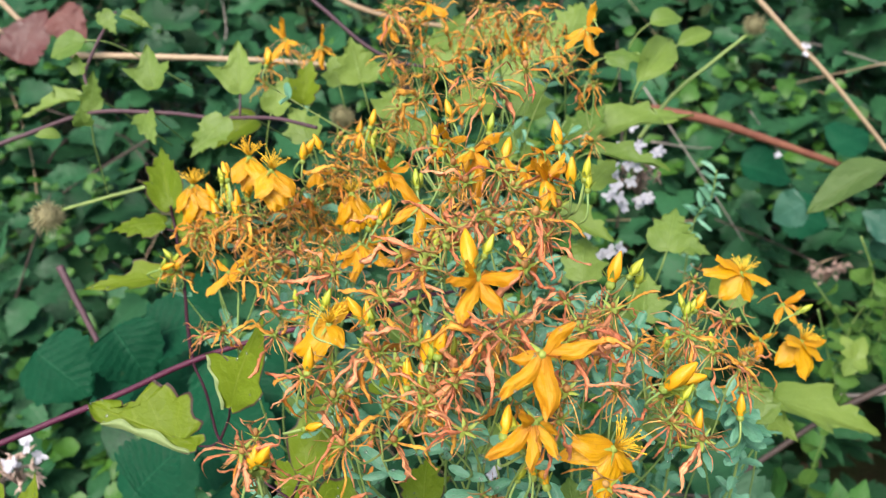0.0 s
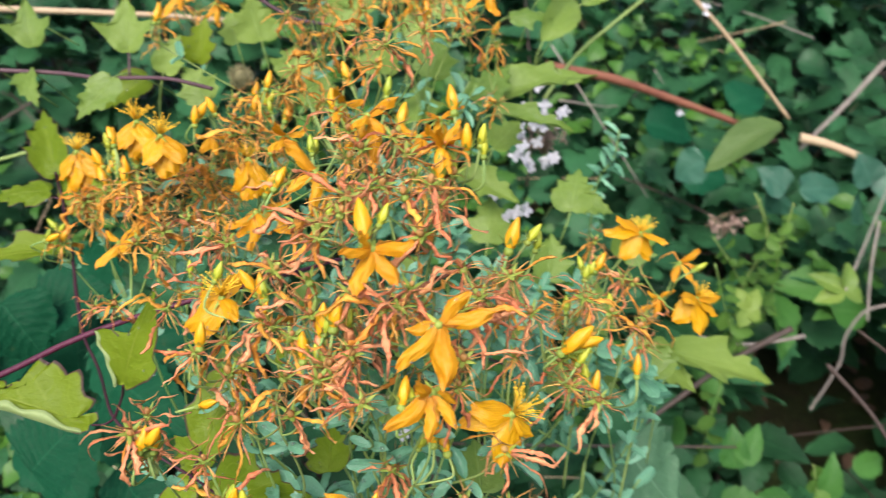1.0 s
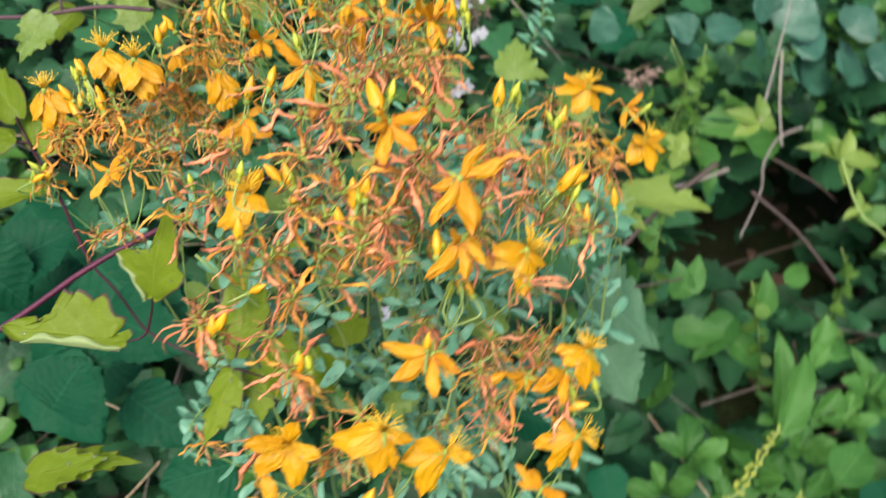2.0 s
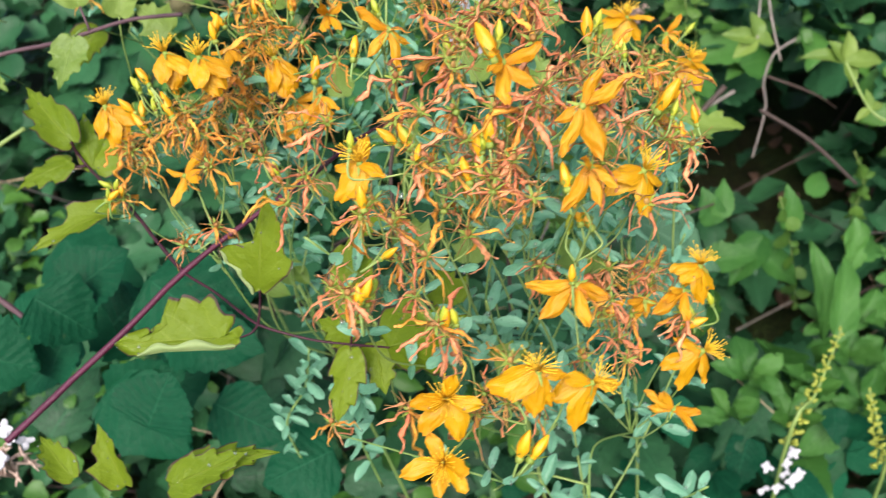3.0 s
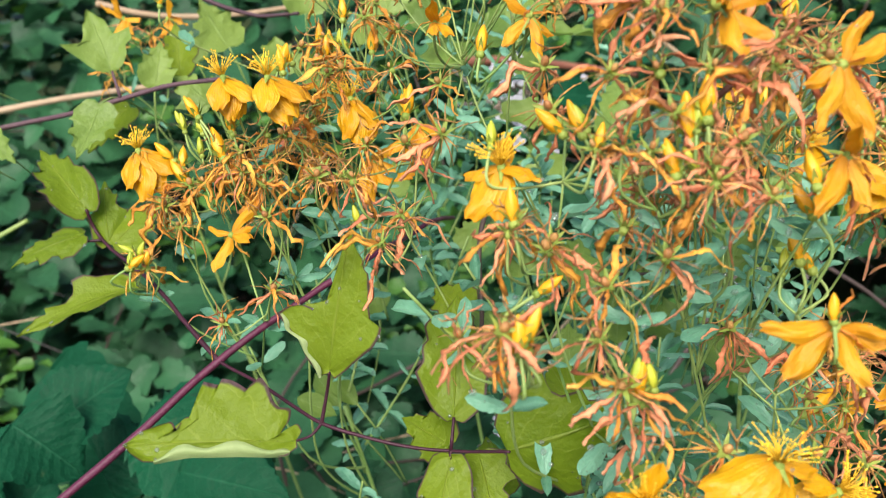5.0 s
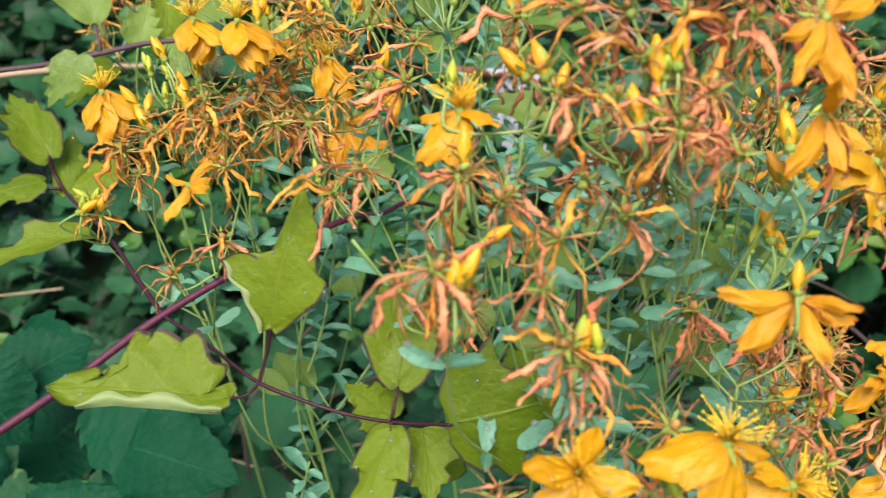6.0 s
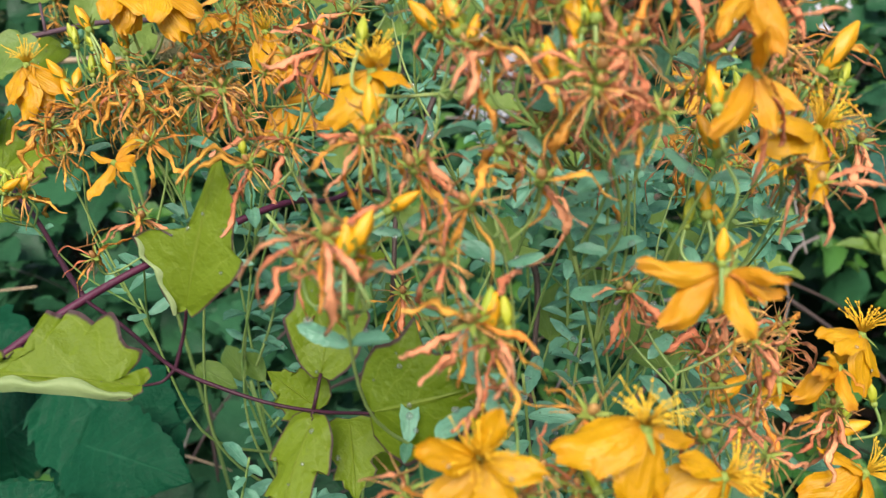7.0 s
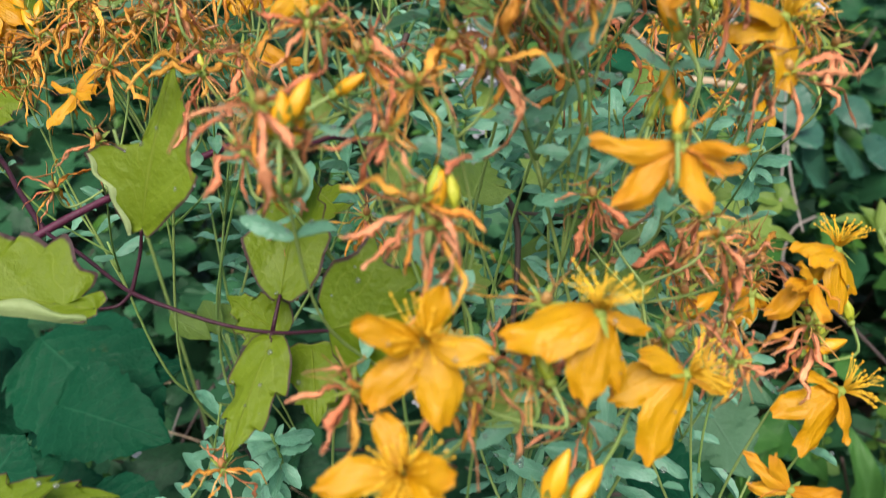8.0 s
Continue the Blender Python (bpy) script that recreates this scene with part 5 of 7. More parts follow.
bud(middle_stem, "green", (84.1, 244, 845.7), (-0.24, 0.57, 0.79), 5.76)
bud(right_stem, "green", (85.5, 240.5, 844.6), (0.19, 0.41, 0.89), 5.76)
bud(right_stem, "green", (89.5, 248.3, 840.2), (0.39, 0.30, 0.87), 5.76)
bud(middle_stem, "green", (73.4, 191.1, 847.8), (-0.23, 0.59, 0.78), 5.76)
bud(middle_stem, "green", (74.8, 189.6, 847), (-0.21, 0.59, 0.78), 5.76)
bud(right_stem, "green", (149.5, 293.8, 806.3), (0.86, 0.17, 0.47), 6.48)
bud(left_stem, "green", (-119.3, 298.2, 825.4), (0.31, 0.30, 0.90), 5.76)
bud(left_stem, "green", (-33.3, 333.4, 867.7), (-0.19, 0.30, 0.93), 5.76)
bud(middle_stem, "green", (-12.6, 187.4, 880.9), (-0.16, 0.50, 0.85), 5.76)
bud(middle_stem, "green", (5.2, 192.5, 901.4), (0.19, 0.65, 0.74), 5.76)
bud(middle_stem, "green", (24.4, 162.1, 867.1), (-0.33, 0.29, 0.90), 5.76)
bud(left_stem, "green", (-30.2, 327.5, 867.7), (-0.18, 0.53, 0.83), 5.76)
bud(left_stem, "green", (-77.7, 297.5, 869.5), (0.08, 0.41, 0.91), 5.76)
bud(left_stem, "yellow", (-85.7, 301.2, 867.3), (-0.15, 0.57, 0.81), 7.48)
bud(left_stem, "yellow", (-82.1, 295.1, 856.7), (-0.08, 0.51, 0.85), 10.2)
bud(left_stem, "yellow", (-24.1, 276.7, 860.5), (0.41, 0.35, 0.84), 9.52)
bud(left_stem, "yellow", (-33.5, 335.4, 867.5), (0.28, 0.52, 0.81), 8.16)
bud(left_stem, "yellow", (-36.6, 334.9, 870.8), (0.26, 0.18, 0.95), 7.48)
bud(left_stem, "yellow", (-53.4, 310.6, 873.4), (0.57, 0.31, 0.76), 8.16)
bud(left_stem, "yellow", (-22, 319.5, 868.1), (0.32, 0.54, 0.77), 7.48)
bud(left_stem, "yellow", (-114.8, 301.4, 822.9), (0.58, 0.36, 0.73), 6.8)
bud(middle_stem, "yellow", (-13.6, 235, 886.4), (0.42, 0.51, 0.75), 7.48)
bud(left_stem, "yellow", (-99, 314.2, 851.7), (-0.45, 0.33, 0.83), 8.16)
bud(left_stem, "yellow", (-76.4, 295.1, 862.5), (0.04, 0.27, 0.96), 7.48)
bud(left_stem, "green", (-90.7, 307.1, 863.2), (-0.14, 0.29, 0.95), 5.76)
bud(left_stem, "green", (-87.3, 302.1, 854.7), (0.11, 0.32, 0.94), 5.76)
bud(left_stem, "green", (-76.2, 295.5, 863.2), (0.22, 0.29, 0.93), 7.2)
bud(left_stem, "green", (-90.1, 306.4, 862.3), (0.06, 0.38, 0.92), 5.76)
bud(left_stem, "green", (-30.1, 333.3, 868.5), (0.33, 0.22, 0.92), 5.76)
bud(left_stem, "green", (-51.5, 253.5, 840.2), (0.02, 0.35, 0.94), 5.76)
bud(left_stem, "green", (-115.8, 303.4, 825.4), (0.57, 0.17, 0.80), 5.76)
bud(left_stem, "green", (-120.1, 305.2, 825.8), (-0.70, 0.44, 0.56), 6.48)
bud(left_stem, "green", (-85.4, 298.9, 862.6), (-0.08, 0.49, 0.87), 5.76)
bud(left_stem, "green", (-34.3, 308.2, 842.3), (0.10, 0.34, 0.93), 5.76)
bud(middle_stem, "yellow", (70.5, 185.5, 862.6), (0.68, 0.07, 0.73), 11.56)
bud(middle_stem, "yellow", (15.3, 144.9, 848.5), (0.19, 0.37, 0.91), 5.4)
bud(middle_stem, "yellow", (33.2, 173.4, 838.5), (-0.27, 0.62, 0.74), 8.16)
bud(middle_stem, "yellow", (-12, 180.3, 879.1), (0.49, 0.21, 0.85), 5.44)
bud(middle_stem, "yellow", (-38.8, 160.7, 856.2), (0.63, 0.13, 0.77), 7.48)
bud(middle_stem, "yellow", (-41.7, 161, 855.2), (0.23, 0.53, 0.81), 6.8)
bud(middle_stem, "yellow", (-20.7, 154.4, 839.7), (0.31, 0.17, 0.94), 7.48)
bud(middle_stem, "yellow", (6.9, 172.7, 884.4), (0.18, 0.33, 0.93), 8.16)
bud(middle_stem, "green", (72, 188.1, 855.3), (0.99, -0.02, 0.16), 7.2)
bud(middle_stem, "green", (72.8, 185.8, 856.5), (0.57, 0.41, 0.71), 5.76)
bud(middle_stem, "green", (-18.1, 154.5, 839.4), (0.03, 0.34, 0.94), 5.76)
bud(middle_stem, "green", (9.6, 176.3, 879.3), (0.27, 0.35, 0.90), 5.76)
bud(middle_stem, "green", (4.8, 172.6, 881.3), (0.32, 0.38, 0.87), 5.76)
bud(middle_stem, "green", (76.1, 225.2, 843.1), (0.08, 0.58, 0.81), 5.76)
bud(right_stem, "green", (98.2, 249.2, 825), (-0.19, 0.38, 0.90), 5.76)
bud(middle_stem, "green", (17.2, 184.1, 875.3), (0.40, 0.30, 0.87), 5.76)
bud(middle_stem, "green", (27.8, 172.5, 839.5), (0.41, 0.39, 0.83), 5.76)
bud(middle_stem, "yellow", (30.9, 172.9, 842.7), (0.05, 0.49, 0.87), 8.16)
bud(front_stem, "yellow", (67.9, 161.2, 779.1), (0.89, -0.37, 0.26), 9.52)
bud(front_stem, "yellow", (41.2, 170.8, 792.2), (0.96, 0.10, 0.28), 10.2)
bud(front_stem, "yellow", (-10.1, 134.8, 793.6), (0.51, 0.26, 0.82), 10.2)
bud(front_stem, "yellow", (-5.8, 133, 791.1), (0.79, 0.20, 0.58), 9.52)
bud(middle_stem, "yellow", (-28.5, 174.3, 853.1), (0.87, -0.20, 0.45), 6.12)
bud(front_stem, "green", (67.5, 163.4, 783.2), (0.10, 0.50, 0.86), 5.76)
bud(front_stem, "green", (66.3, 164.1, 784.7), (0.12, 0.40, 0.91), 5.76)
bud(front_stem, "green", (65, 163.8, 782.2), (-0.48, 0.37, 0.80), 6.48)
bud(right_stem, "green", (86.4, 219.2, 802.7), (0.98, -0.21, 0.06), 6.48)
bud(middle_stem, "green", (-20.9, 154.9, 840.4), (0.32, 0.19, 0.93), 7.2)
bud(front_stem, "green", (66.2, 168.3, 788.3), (-0.10, 0.57, 0.82), 5.76)
bud(front_stem, "green", (-9.2, 141.4, 812.6), (-0.09, 0.64, 0.76), 6.48)
bud(front_stem, "green", (75.6, 164.3, 785), (-0.15, 0.35, 0.92), 5.76)
shoot(vine, "main_stem", PURPLE, 1.25, [(-187.2, 238.3, 773.5), (-165.3, 247.4, 778.5), (-135.4, 256.6, 787.3), (-102.2, 266.5, 798.7), (-71.3, 276.1, 804.5), (-42, 286.4, 806.8), (-24.5, 319, 789.7), (-8.6, 334.5, 784.4), (11.1, 369.6, 762.8)])
shoot(vine, "petiole", PETIOLE, 0.53, [(-102.2, 266.5, 798.7), (-89.7, 245.5, 797.2), (-78.8, 224.2, 796.9), (-63.7, 212.6, 792.2), (-49.4, 203.6, 789.9), (-37.2, 190.6, 795.3)])
shoot(vine, "petiole", PETIOLE, 0.49, [(-78.8, 224.2, 796.9), (-75.1, 226.1, 804.7), (-73.1, 225.1, 811.8)])
shoot(vine, "petiole", PETIOLE, 0.45, [(-78.8, 224.2, 796.9), (-82.5, 223.7, 794.4), (-86.8, 222.8, 794.9)])
shoot(vine, "petiole", PETIOLE, 0.48, [(-49.4, 203.6, 789.9), (-45.7, 208.1, 796.8)])
shoot(vine, "petiole", PETIOLE, 0.44, [(-49.4, 203.6, 789.9), (-51, 202, 786.6)])
shoot(vine, "petiole", PETIOLE, 0.78, [(-102.2, 266.5, 798.7), (-109.8, 286.6, 804.9), (-116.8, 307.1, 810), (-132.6, 345, 813.7), (-134.4, 350, 825.3)])
shoot(vine, "petiole", PETIOLE, 0.62, [(-132.6, 345, 813.7), (-139.8, 347.4, 814.5)])
leaf_on(vine, "crest", (-87, 223, 795.2), (-42.4, 7.5, 13.5), 45, (-0.09, -0.64, 0.76))
leaf_on(vine, "spear", (-73.1, 225.1, 811.8), (14.1, 4.2, 37.3), 40, (-0.26, -0.69, 0.67))
leaf_on(vine, "broad", (-45.9, 207.8, 796.2), (13.1, 21.6, 24.2), 36, (-0.15, -0.70, 0.70))
leaf_on(vine, "lobed", (-38.2, 191, 795.4), (29, -11, 7), 36, (-0.3, -0.85, 0.35))
leaf_on(vine, "long", (-49.5, 203.1, 789), (-16, -18.4, -14.9), 15, (-0.46, -0.60, 0.65))
leaf_on(vine, "lobed", (-40.9, 208, 781.2), (-3.1, -17.2, -10.1), 18, (-0.00, -0.77, 0.64))
leaf_on(vine, "lobed", (-47.2, 212.9, 782.5), (-10.6, 6.8, 10.6), 16, (-0.33, -0.56, 0.76))
leaf_on(vine, "lobed", (-134.2, 349.6, 824.7), (-12.8, 30.3, 20.9), 20, (0.07, -0.70, 0.71))
leaf_on(vine, "lobed", (-138.7, 348.4, 816.7), (-26.7, -4.1, 1.2), 18, (0.03, -0.28, 0.96))
leaf_on(vine, "lobed", (-123, 313.6, 808), (-38.6, -9.9, 3.6), 18, (0.05, -0.21, 0.98))
leaf_on(vine, "lobed", (-130.7, 343.7, 812.4), (3.6, 22.2, 18.7), 16, (0.03, -0.53, 0.85))
leaf_on(vine, "lobed", (-129.8, 342.9, 811.6), (21.1, 11.5, 8.6), 20, (-0.10, -0.58, 0.81))
leaf_on(vine, "lobed", (-113.8, 439.6, 832.6), (-24.1, -11.9, -10.7), 22, (0.09, -0.56, 0.83))
leaf_on(vine, "lobed", (-88.4, 447.8, 837.7), (5.7, 11.8, 22.2), 20, (0.06, -0.63, 0.77))
leaf_on(vine, "lobed", (-127.8, 195.9, 768.5), (38.4, -11.4, 9.8), 19, (0.02, -0.17, 0.99))
leaf_on(vine, "lobed", (-158.1, 201.7, 781.4), (-9.9, 21.6, 6.4), 12, (0.23, -0.47, 0.85))
leaf_on(vine, "lobed", (-143.2, 196.7, 771.8), (-0.3, 13.3, 22.2), 15, (-0.25, -0.41, 0.88))
leaf_on(vine, "lobed", (-128.1, 191.3, 769.3), (32.9, -6.2, 8.3), 17, (-0.19, -0.37, 0.91))
leaf_on(vine, "lobed", (-36.9, 210.2, 759.7), (5.7, 19, 6.8), 19, (-0.03, -0.58, 0.81))
leaf_on(vine, "lobed", (-5.3, 217.3, 773.5), (-0, 18.7, 5.4), 21, (-0.18, -0.29, 0.94))
leaf_on(vine, "lobed", (-22.2, 261.6, 788.7), (-5.1, 18.1, 3.8), 19, (-0.31, -0.24, 0.92))
shoot(vine_far, "main_stem", DULLPURPLE, 1.29, [(-268.7, 416.8, 822.8), (-236.9, 424.7, 832.1), (-203.6, 432, 840.2), (-160.8, 433.8, 838.4), (-130.3, 419.8, 841.2), (-95.5, 407.3, 846), (-68.5, 391.9, 847)])
shoot(vine_far, "side_stem", DULLPURPLE, 0.98, [(-208.4, 431.4, 839.9), (-203.6, 436.7, 847.8), (-208.4, 443.2, 858.8), (-198.9, 455.4, 877.4), (-197.9, 477.4, 883.9)])
shoot(vine_far, "side_stem", DULLPURPLE, 1.31, [(-93.3, 518.5, 880.4), (-74.1, 510.6, 865.6), (-56.6, 503.7, 852.6), (-39.2, 499.8, 844.3), (-18.2, 498.9, 840.7)])
shoot(vine_far, "side_stem", DULLPURPLE, 2.10, [(-247, 422.7, 743.1), (-234.8, 410.4, 721.9), (-221.5, 397.2, 699.2)])
shoot(vine_far, "petiole", DULLPURPLE, 0.68, [(-114.4, 413.8, 844.2), (-114.1, 420.3, 854.7)])
leaf_on(vine_far, "far_trident", (-169.6, 440.4, 850), (-5.1, 13.9, 22.9), 25, (0.06, -0.79, 0.61))
leaf_on(vine_far, "far_trident", (-114.1, 420.2, 854.4), (-2.1, 15.8, 25.7), 28, (0.06, -0.79, 0.61))
leaf_on(vine_far, "lobed", (-210.9, 436.1, 847.5), (-30.5, -12.8, -2.9), 17, (0.04, -0.23, 0.97))
leaf_on(vine_far, "oval", (-207.7, 453.3, 875), (-21.6, -5.6, -6.7), 20, (0.30, -0.41, 0.87))
leaf_on(vine_far, "lobed", (-198.9, 462.1, 888.2), (8.6, -6.6, -11.6), 12, (-0.03, -0.58, 0.81))
leaf_on(vine_far, "lobed", (-187.7, 461.8, 886.5), (17.5, -2.6, -6.2), 8, (0.11, -0.54, 0.83))
leaf_on(vine_far, "lobed", (-205.2, 432, 840.3), (5.6, 5.7, 22.9), 14, (0.36, -0.49, 0.79))
leaf_on(vine_far, "lobed", (-211.6, 442.7, 858.3), (-1.9, 6.3, 10.3), 12, (-0.08, -0.47, 0.88))
leaf_on(vine_far, "oval", (-221.7, 424.1, 829.5), (-10.4, -6.5, 5), 8, (0.04, -0.56, 0.83))
leaf_on(vine_far, "lobed", (-208.4, 427.8, 833.9), (0.7, -1.7, 11.5), 13, (0.23, -0.76, 0.60))
leaf_on(vine_far, "lobed", (-99.5, 422.9, 842.8), (8.6, 11.2, 16.9), 18, (0.24, -0.52, 0.82))
leaf_on(vine_far, "lobed", (-78.7, 416.3, 829.9), (-11.1, 9.3, 16.2), 23, (0.05, -0.59, 0.81))
leaf_on(vine_far, "lobed", (-122.9, 413, 844), (-14.7, -19.4, -15.2), 20, (0.03, -0.72, 0.70))
leaf_on(vine_far, "lobed", (-175.1, 433.1, 838.8), (11.1, -21.8, -7.6), 15, (0.08, -0.77, 0.63))
leaf_on(vine_far, "lobed", (80.6, 463.2, 809.3), (59.7, 12.9, 14.2), 32, (0.04, -0.16, 0.99))
leaf_on(vine_far, "lobed", (73.5, 403.3, 827), (40, -2.4, -8.2), 16, (0.04, -0.23, 0.97))
leaf_on(vine_far, "lobed", (54.5, 403.1, 792.1), (31, -15.5, -9.4), 20, (0.05, -0.54, 0.84))
leaf_on(vine_far, "lobed", (131.3, 451, 746.9), (23.1, -5.1, -10.8), 19, (0.01, -0.58, 0.82))
leaf_on(vine_far, "lobed", (170, 380, 683), (26.1, -14, -25.4), 32, (0.34, -0.42, 0.84))
leaf_on(vine_far, "lobed", (184, 379, 680), (64.2, -7.6, -19.4), 31, (0.15, -0.36, 0.92))
leaf_on(vine_far, "lobed", (90.8, 507.6, 842.7), (27.9, 2.3, 0.6), 17, (-0.19, -0.49, 0.85))
leaf_on(vine_far, "oval", (111, 500.9, 829.6), (29.8, 38.7, 21.1), 23, (0.15, -0.76, 0.63))
leaf_on(vine_far, "oval", (140.1, 533.8, 841.4), (23.3, 6.9, 8.6), 13, (-0.05, -0.70, 0.71))
leaf_on(vine_far, "oval", (122, 540.2, 853.7), (21.8, 4.5, 4.9), 17, (-0.24, -0.57, 0.78))
leaf_on(vine_far, "olive", (266.5, 482, 782), (-51.4, -16.6, -21), 24, (0.24, -0.21, 0.95))
leaf_on(vine_far, "lobed", (-60.1, 491.9, 833.9), (-7.7, 14.2, 23.7), 33, (0.36, -0.62, 0.70))
leaf_on(vine_far, "lobed", (39.4, 448.2, 828.5), (7.1, 15.6, 24.4), 28, (0.30, -0.50, 0.81))
leaf_on(vine_far, "lobed", (30.3, 398.6, 825.6), (4.5, 31.4, 12.1), 24, (-0.19, -0.46, 0.87))
leaf_on(vine_far, "lobed", (65.1, 441.8, 815.4), (22.1, 30.1, 8.2), 26, (0.12, -0.43, 0.89))
leaf_on(vine_far, "lobed", (-40.2, 462.2, 821.8), (3.4, 10.8, 17), 27, (0.20, -0.50, 0.85))
leaf_on(vine_far, "oval", (113.5, 276.1, 756.6), (9.4, 15.8, 11.3), 13, (-0.20, -0.49, 0.85))
leaf_on(vine_far, "lobed", (88.1, 297.6, 740.6), (27.4, -6.3, 2.1), 22, (0.18, -0.57, 0.80))
leaf_on(vine_far, "lobed", (14.5, 262.4, 747.2), (8.1, 15.3, 9.8), 18, (-0.14, -0.52, 0.84))
leaf_on(vine_far, "lobed", (2.8, 205.3, 745.5), (16.7, -2.2, 4.1), 14, (-0.20, -0.75, 0.63))
leaf_on(vine_far, "oval", (-37.7, 232.9, 732.8), (7.5, 7.9, 17.3), 13, (-0.50, -0.62, 0.60))
leaf_on(vine_far, "oval", (52.6, 295.5, 720), (12, 18, 16.5), 16, (-0.39, -0.65, 0.65))
leaf_on(vine_far, "oval", (-83.1, 317.3, 734.2), (13.1, -8.5, -8.6), 10, (-0.11, -0.56, 0.82))
leaf_on(vine_far, "oval", (-67.5, 325, 716.4), (-5.7, 18.6, 9.1), 10, (-0.12, -0.66, 0.74))
leaf_on(vine_far, "oval", (-59.8, 322.5, 715.8), (-7.9, 18.7, 8.2), 10, (-0.06, -0.72, 0.69))
leaf_on(vine_far, "lobed", (90.4, 302.4, 711.3), (-18.7, 16.6, -0.8), 22, (-0.13, -0.53, 0.84))
leaf_on(vine_far, "lobed", (97.2, 320.4, 725.3), (-11.7, 15.3, 0.5), 20, (-0.25, -0.71, 0.66))
shoot(vine_far, "side_stem", DARKSTEM, 1.30, [(47.3, 307.7, 759.4), (49.6, 303.7, 753.4), (48.7, 297.9, 742.9), (40, 284.1, 714.6), (30, 267.4, 680.8)])
shoot(vine_far, "petiole", DARKSTEM, 0.76, [(49.1, 303.5, 752.9), (60.1, 299.7, 751.6), (76.3, 293.8, 749)])
shoot(vine_far, "side_stem", DARKSTEM, 0.94, [(13.3, 297.5, 828.6), (4.6, 292, 814.8), (-5.8, 285.1, 797.8), (-13.8, 272.9, 772.6), (-19.1, 274.2, 751.7)])
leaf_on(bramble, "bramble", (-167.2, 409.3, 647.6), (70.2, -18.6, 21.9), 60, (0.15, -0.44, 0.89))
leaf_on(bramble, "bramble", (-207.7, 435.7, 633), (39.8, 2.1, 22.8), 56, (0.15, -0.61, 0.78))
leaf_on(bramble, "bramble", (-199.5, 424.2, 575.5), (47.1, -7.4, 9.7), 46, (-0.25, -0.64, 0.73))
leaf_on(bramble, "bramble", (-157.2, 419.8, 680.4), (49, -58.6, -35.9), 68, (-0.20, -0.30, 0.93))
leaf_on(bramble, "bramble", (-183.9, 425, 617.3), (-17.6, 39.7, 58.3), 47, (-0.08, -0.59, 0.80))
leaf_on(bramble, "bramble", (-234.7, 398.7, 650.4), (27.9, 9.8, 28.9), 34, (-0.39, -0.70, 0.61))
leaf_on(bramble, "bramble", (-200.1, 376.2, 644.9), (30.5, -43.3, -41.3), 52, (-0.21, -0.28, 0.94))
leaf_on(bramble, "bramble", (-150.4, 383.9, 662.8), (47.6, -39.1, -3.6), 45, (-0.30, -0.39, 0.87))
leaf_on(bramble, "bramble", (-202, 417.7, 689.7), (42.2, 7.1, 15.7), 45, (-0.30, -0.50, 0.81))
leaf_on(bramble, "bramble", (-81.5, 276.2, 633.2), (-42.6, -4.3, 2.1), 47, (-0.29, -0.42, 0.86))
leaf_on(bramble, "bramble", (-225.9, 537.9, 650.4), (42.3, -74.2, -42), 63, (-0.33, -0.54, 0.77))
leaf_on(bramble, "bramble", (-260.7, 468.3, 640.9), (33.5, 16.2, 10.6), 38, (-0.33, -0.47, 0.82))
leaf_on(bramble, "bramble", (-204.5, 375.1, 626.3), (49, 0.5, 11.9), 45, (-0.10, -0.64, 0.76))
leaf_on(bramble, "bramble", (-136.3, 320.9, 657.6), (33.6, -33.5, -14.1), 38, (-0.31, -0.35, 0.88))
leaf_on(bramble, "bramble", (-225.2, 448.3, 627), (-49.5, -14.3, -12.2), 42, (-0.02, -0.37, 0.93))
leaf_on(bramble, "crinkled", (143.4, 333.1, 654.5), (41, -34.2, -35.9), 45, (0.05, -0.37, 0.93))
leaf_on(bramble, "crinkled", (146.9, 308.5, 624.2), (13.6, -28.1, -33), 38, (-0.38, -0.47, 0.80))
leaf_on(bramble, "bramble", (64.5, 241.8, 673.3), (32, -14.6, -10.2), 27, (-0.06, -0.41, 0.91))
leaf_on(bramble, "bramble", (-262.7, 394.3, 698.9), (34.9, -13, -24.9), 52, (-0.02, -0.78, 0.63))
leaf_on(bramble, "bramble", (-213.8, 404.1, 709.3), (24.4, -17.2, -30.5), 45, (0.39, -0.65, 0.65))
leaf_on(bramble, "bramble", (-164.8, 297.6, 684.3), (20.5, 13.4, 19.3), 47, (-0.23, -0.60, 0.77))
leaf_on(bramble, "bramble", (313.2, 891.6, 582.1), (66.4, -5.5, -16.2), 50, (-0.18, -0.55, 0.82))
leaf_on(bramble, "bramble", (366.2, 866.2, 535.3), (53.1, -7.9, -18.6), 57, (-0.06, -0.74, 0.67))
leaf_on(bramble, "bramble", (419.3, 907.4, 595.8), (46.5, 12.8, 15.5), 53, (-0.25, -0.50, 0.83))
leaf_on(bramble, "trefoil", (322, 507.3, 365.7), (53.3, -19.3, 4.1), 36, (-0.16, -0.29, 0.94))
leaf_on(bramble, "trefoil", (389.1, 504, 374.9), (-52.7, -20.5, -32.4), 36, (-0.03, -0.27, 0.96))
leaf_on(bramble, "trefoil", (379.8, 493.8, 362), (26.5, -34.9, -32.9), 30, (-0.22, -0.51, 0.83))
leaf_on(bramble, "soft", (336.6, 336.4, 406), (55, 54.8, 40.3), 29, (0.16, -0.44, 0.88))
leaf_on(bramble, "soft", (376.5, 300.1, 374.1), (48.2, 27.7, 9.6), 39, (-0.17, -0.28, 0.95))
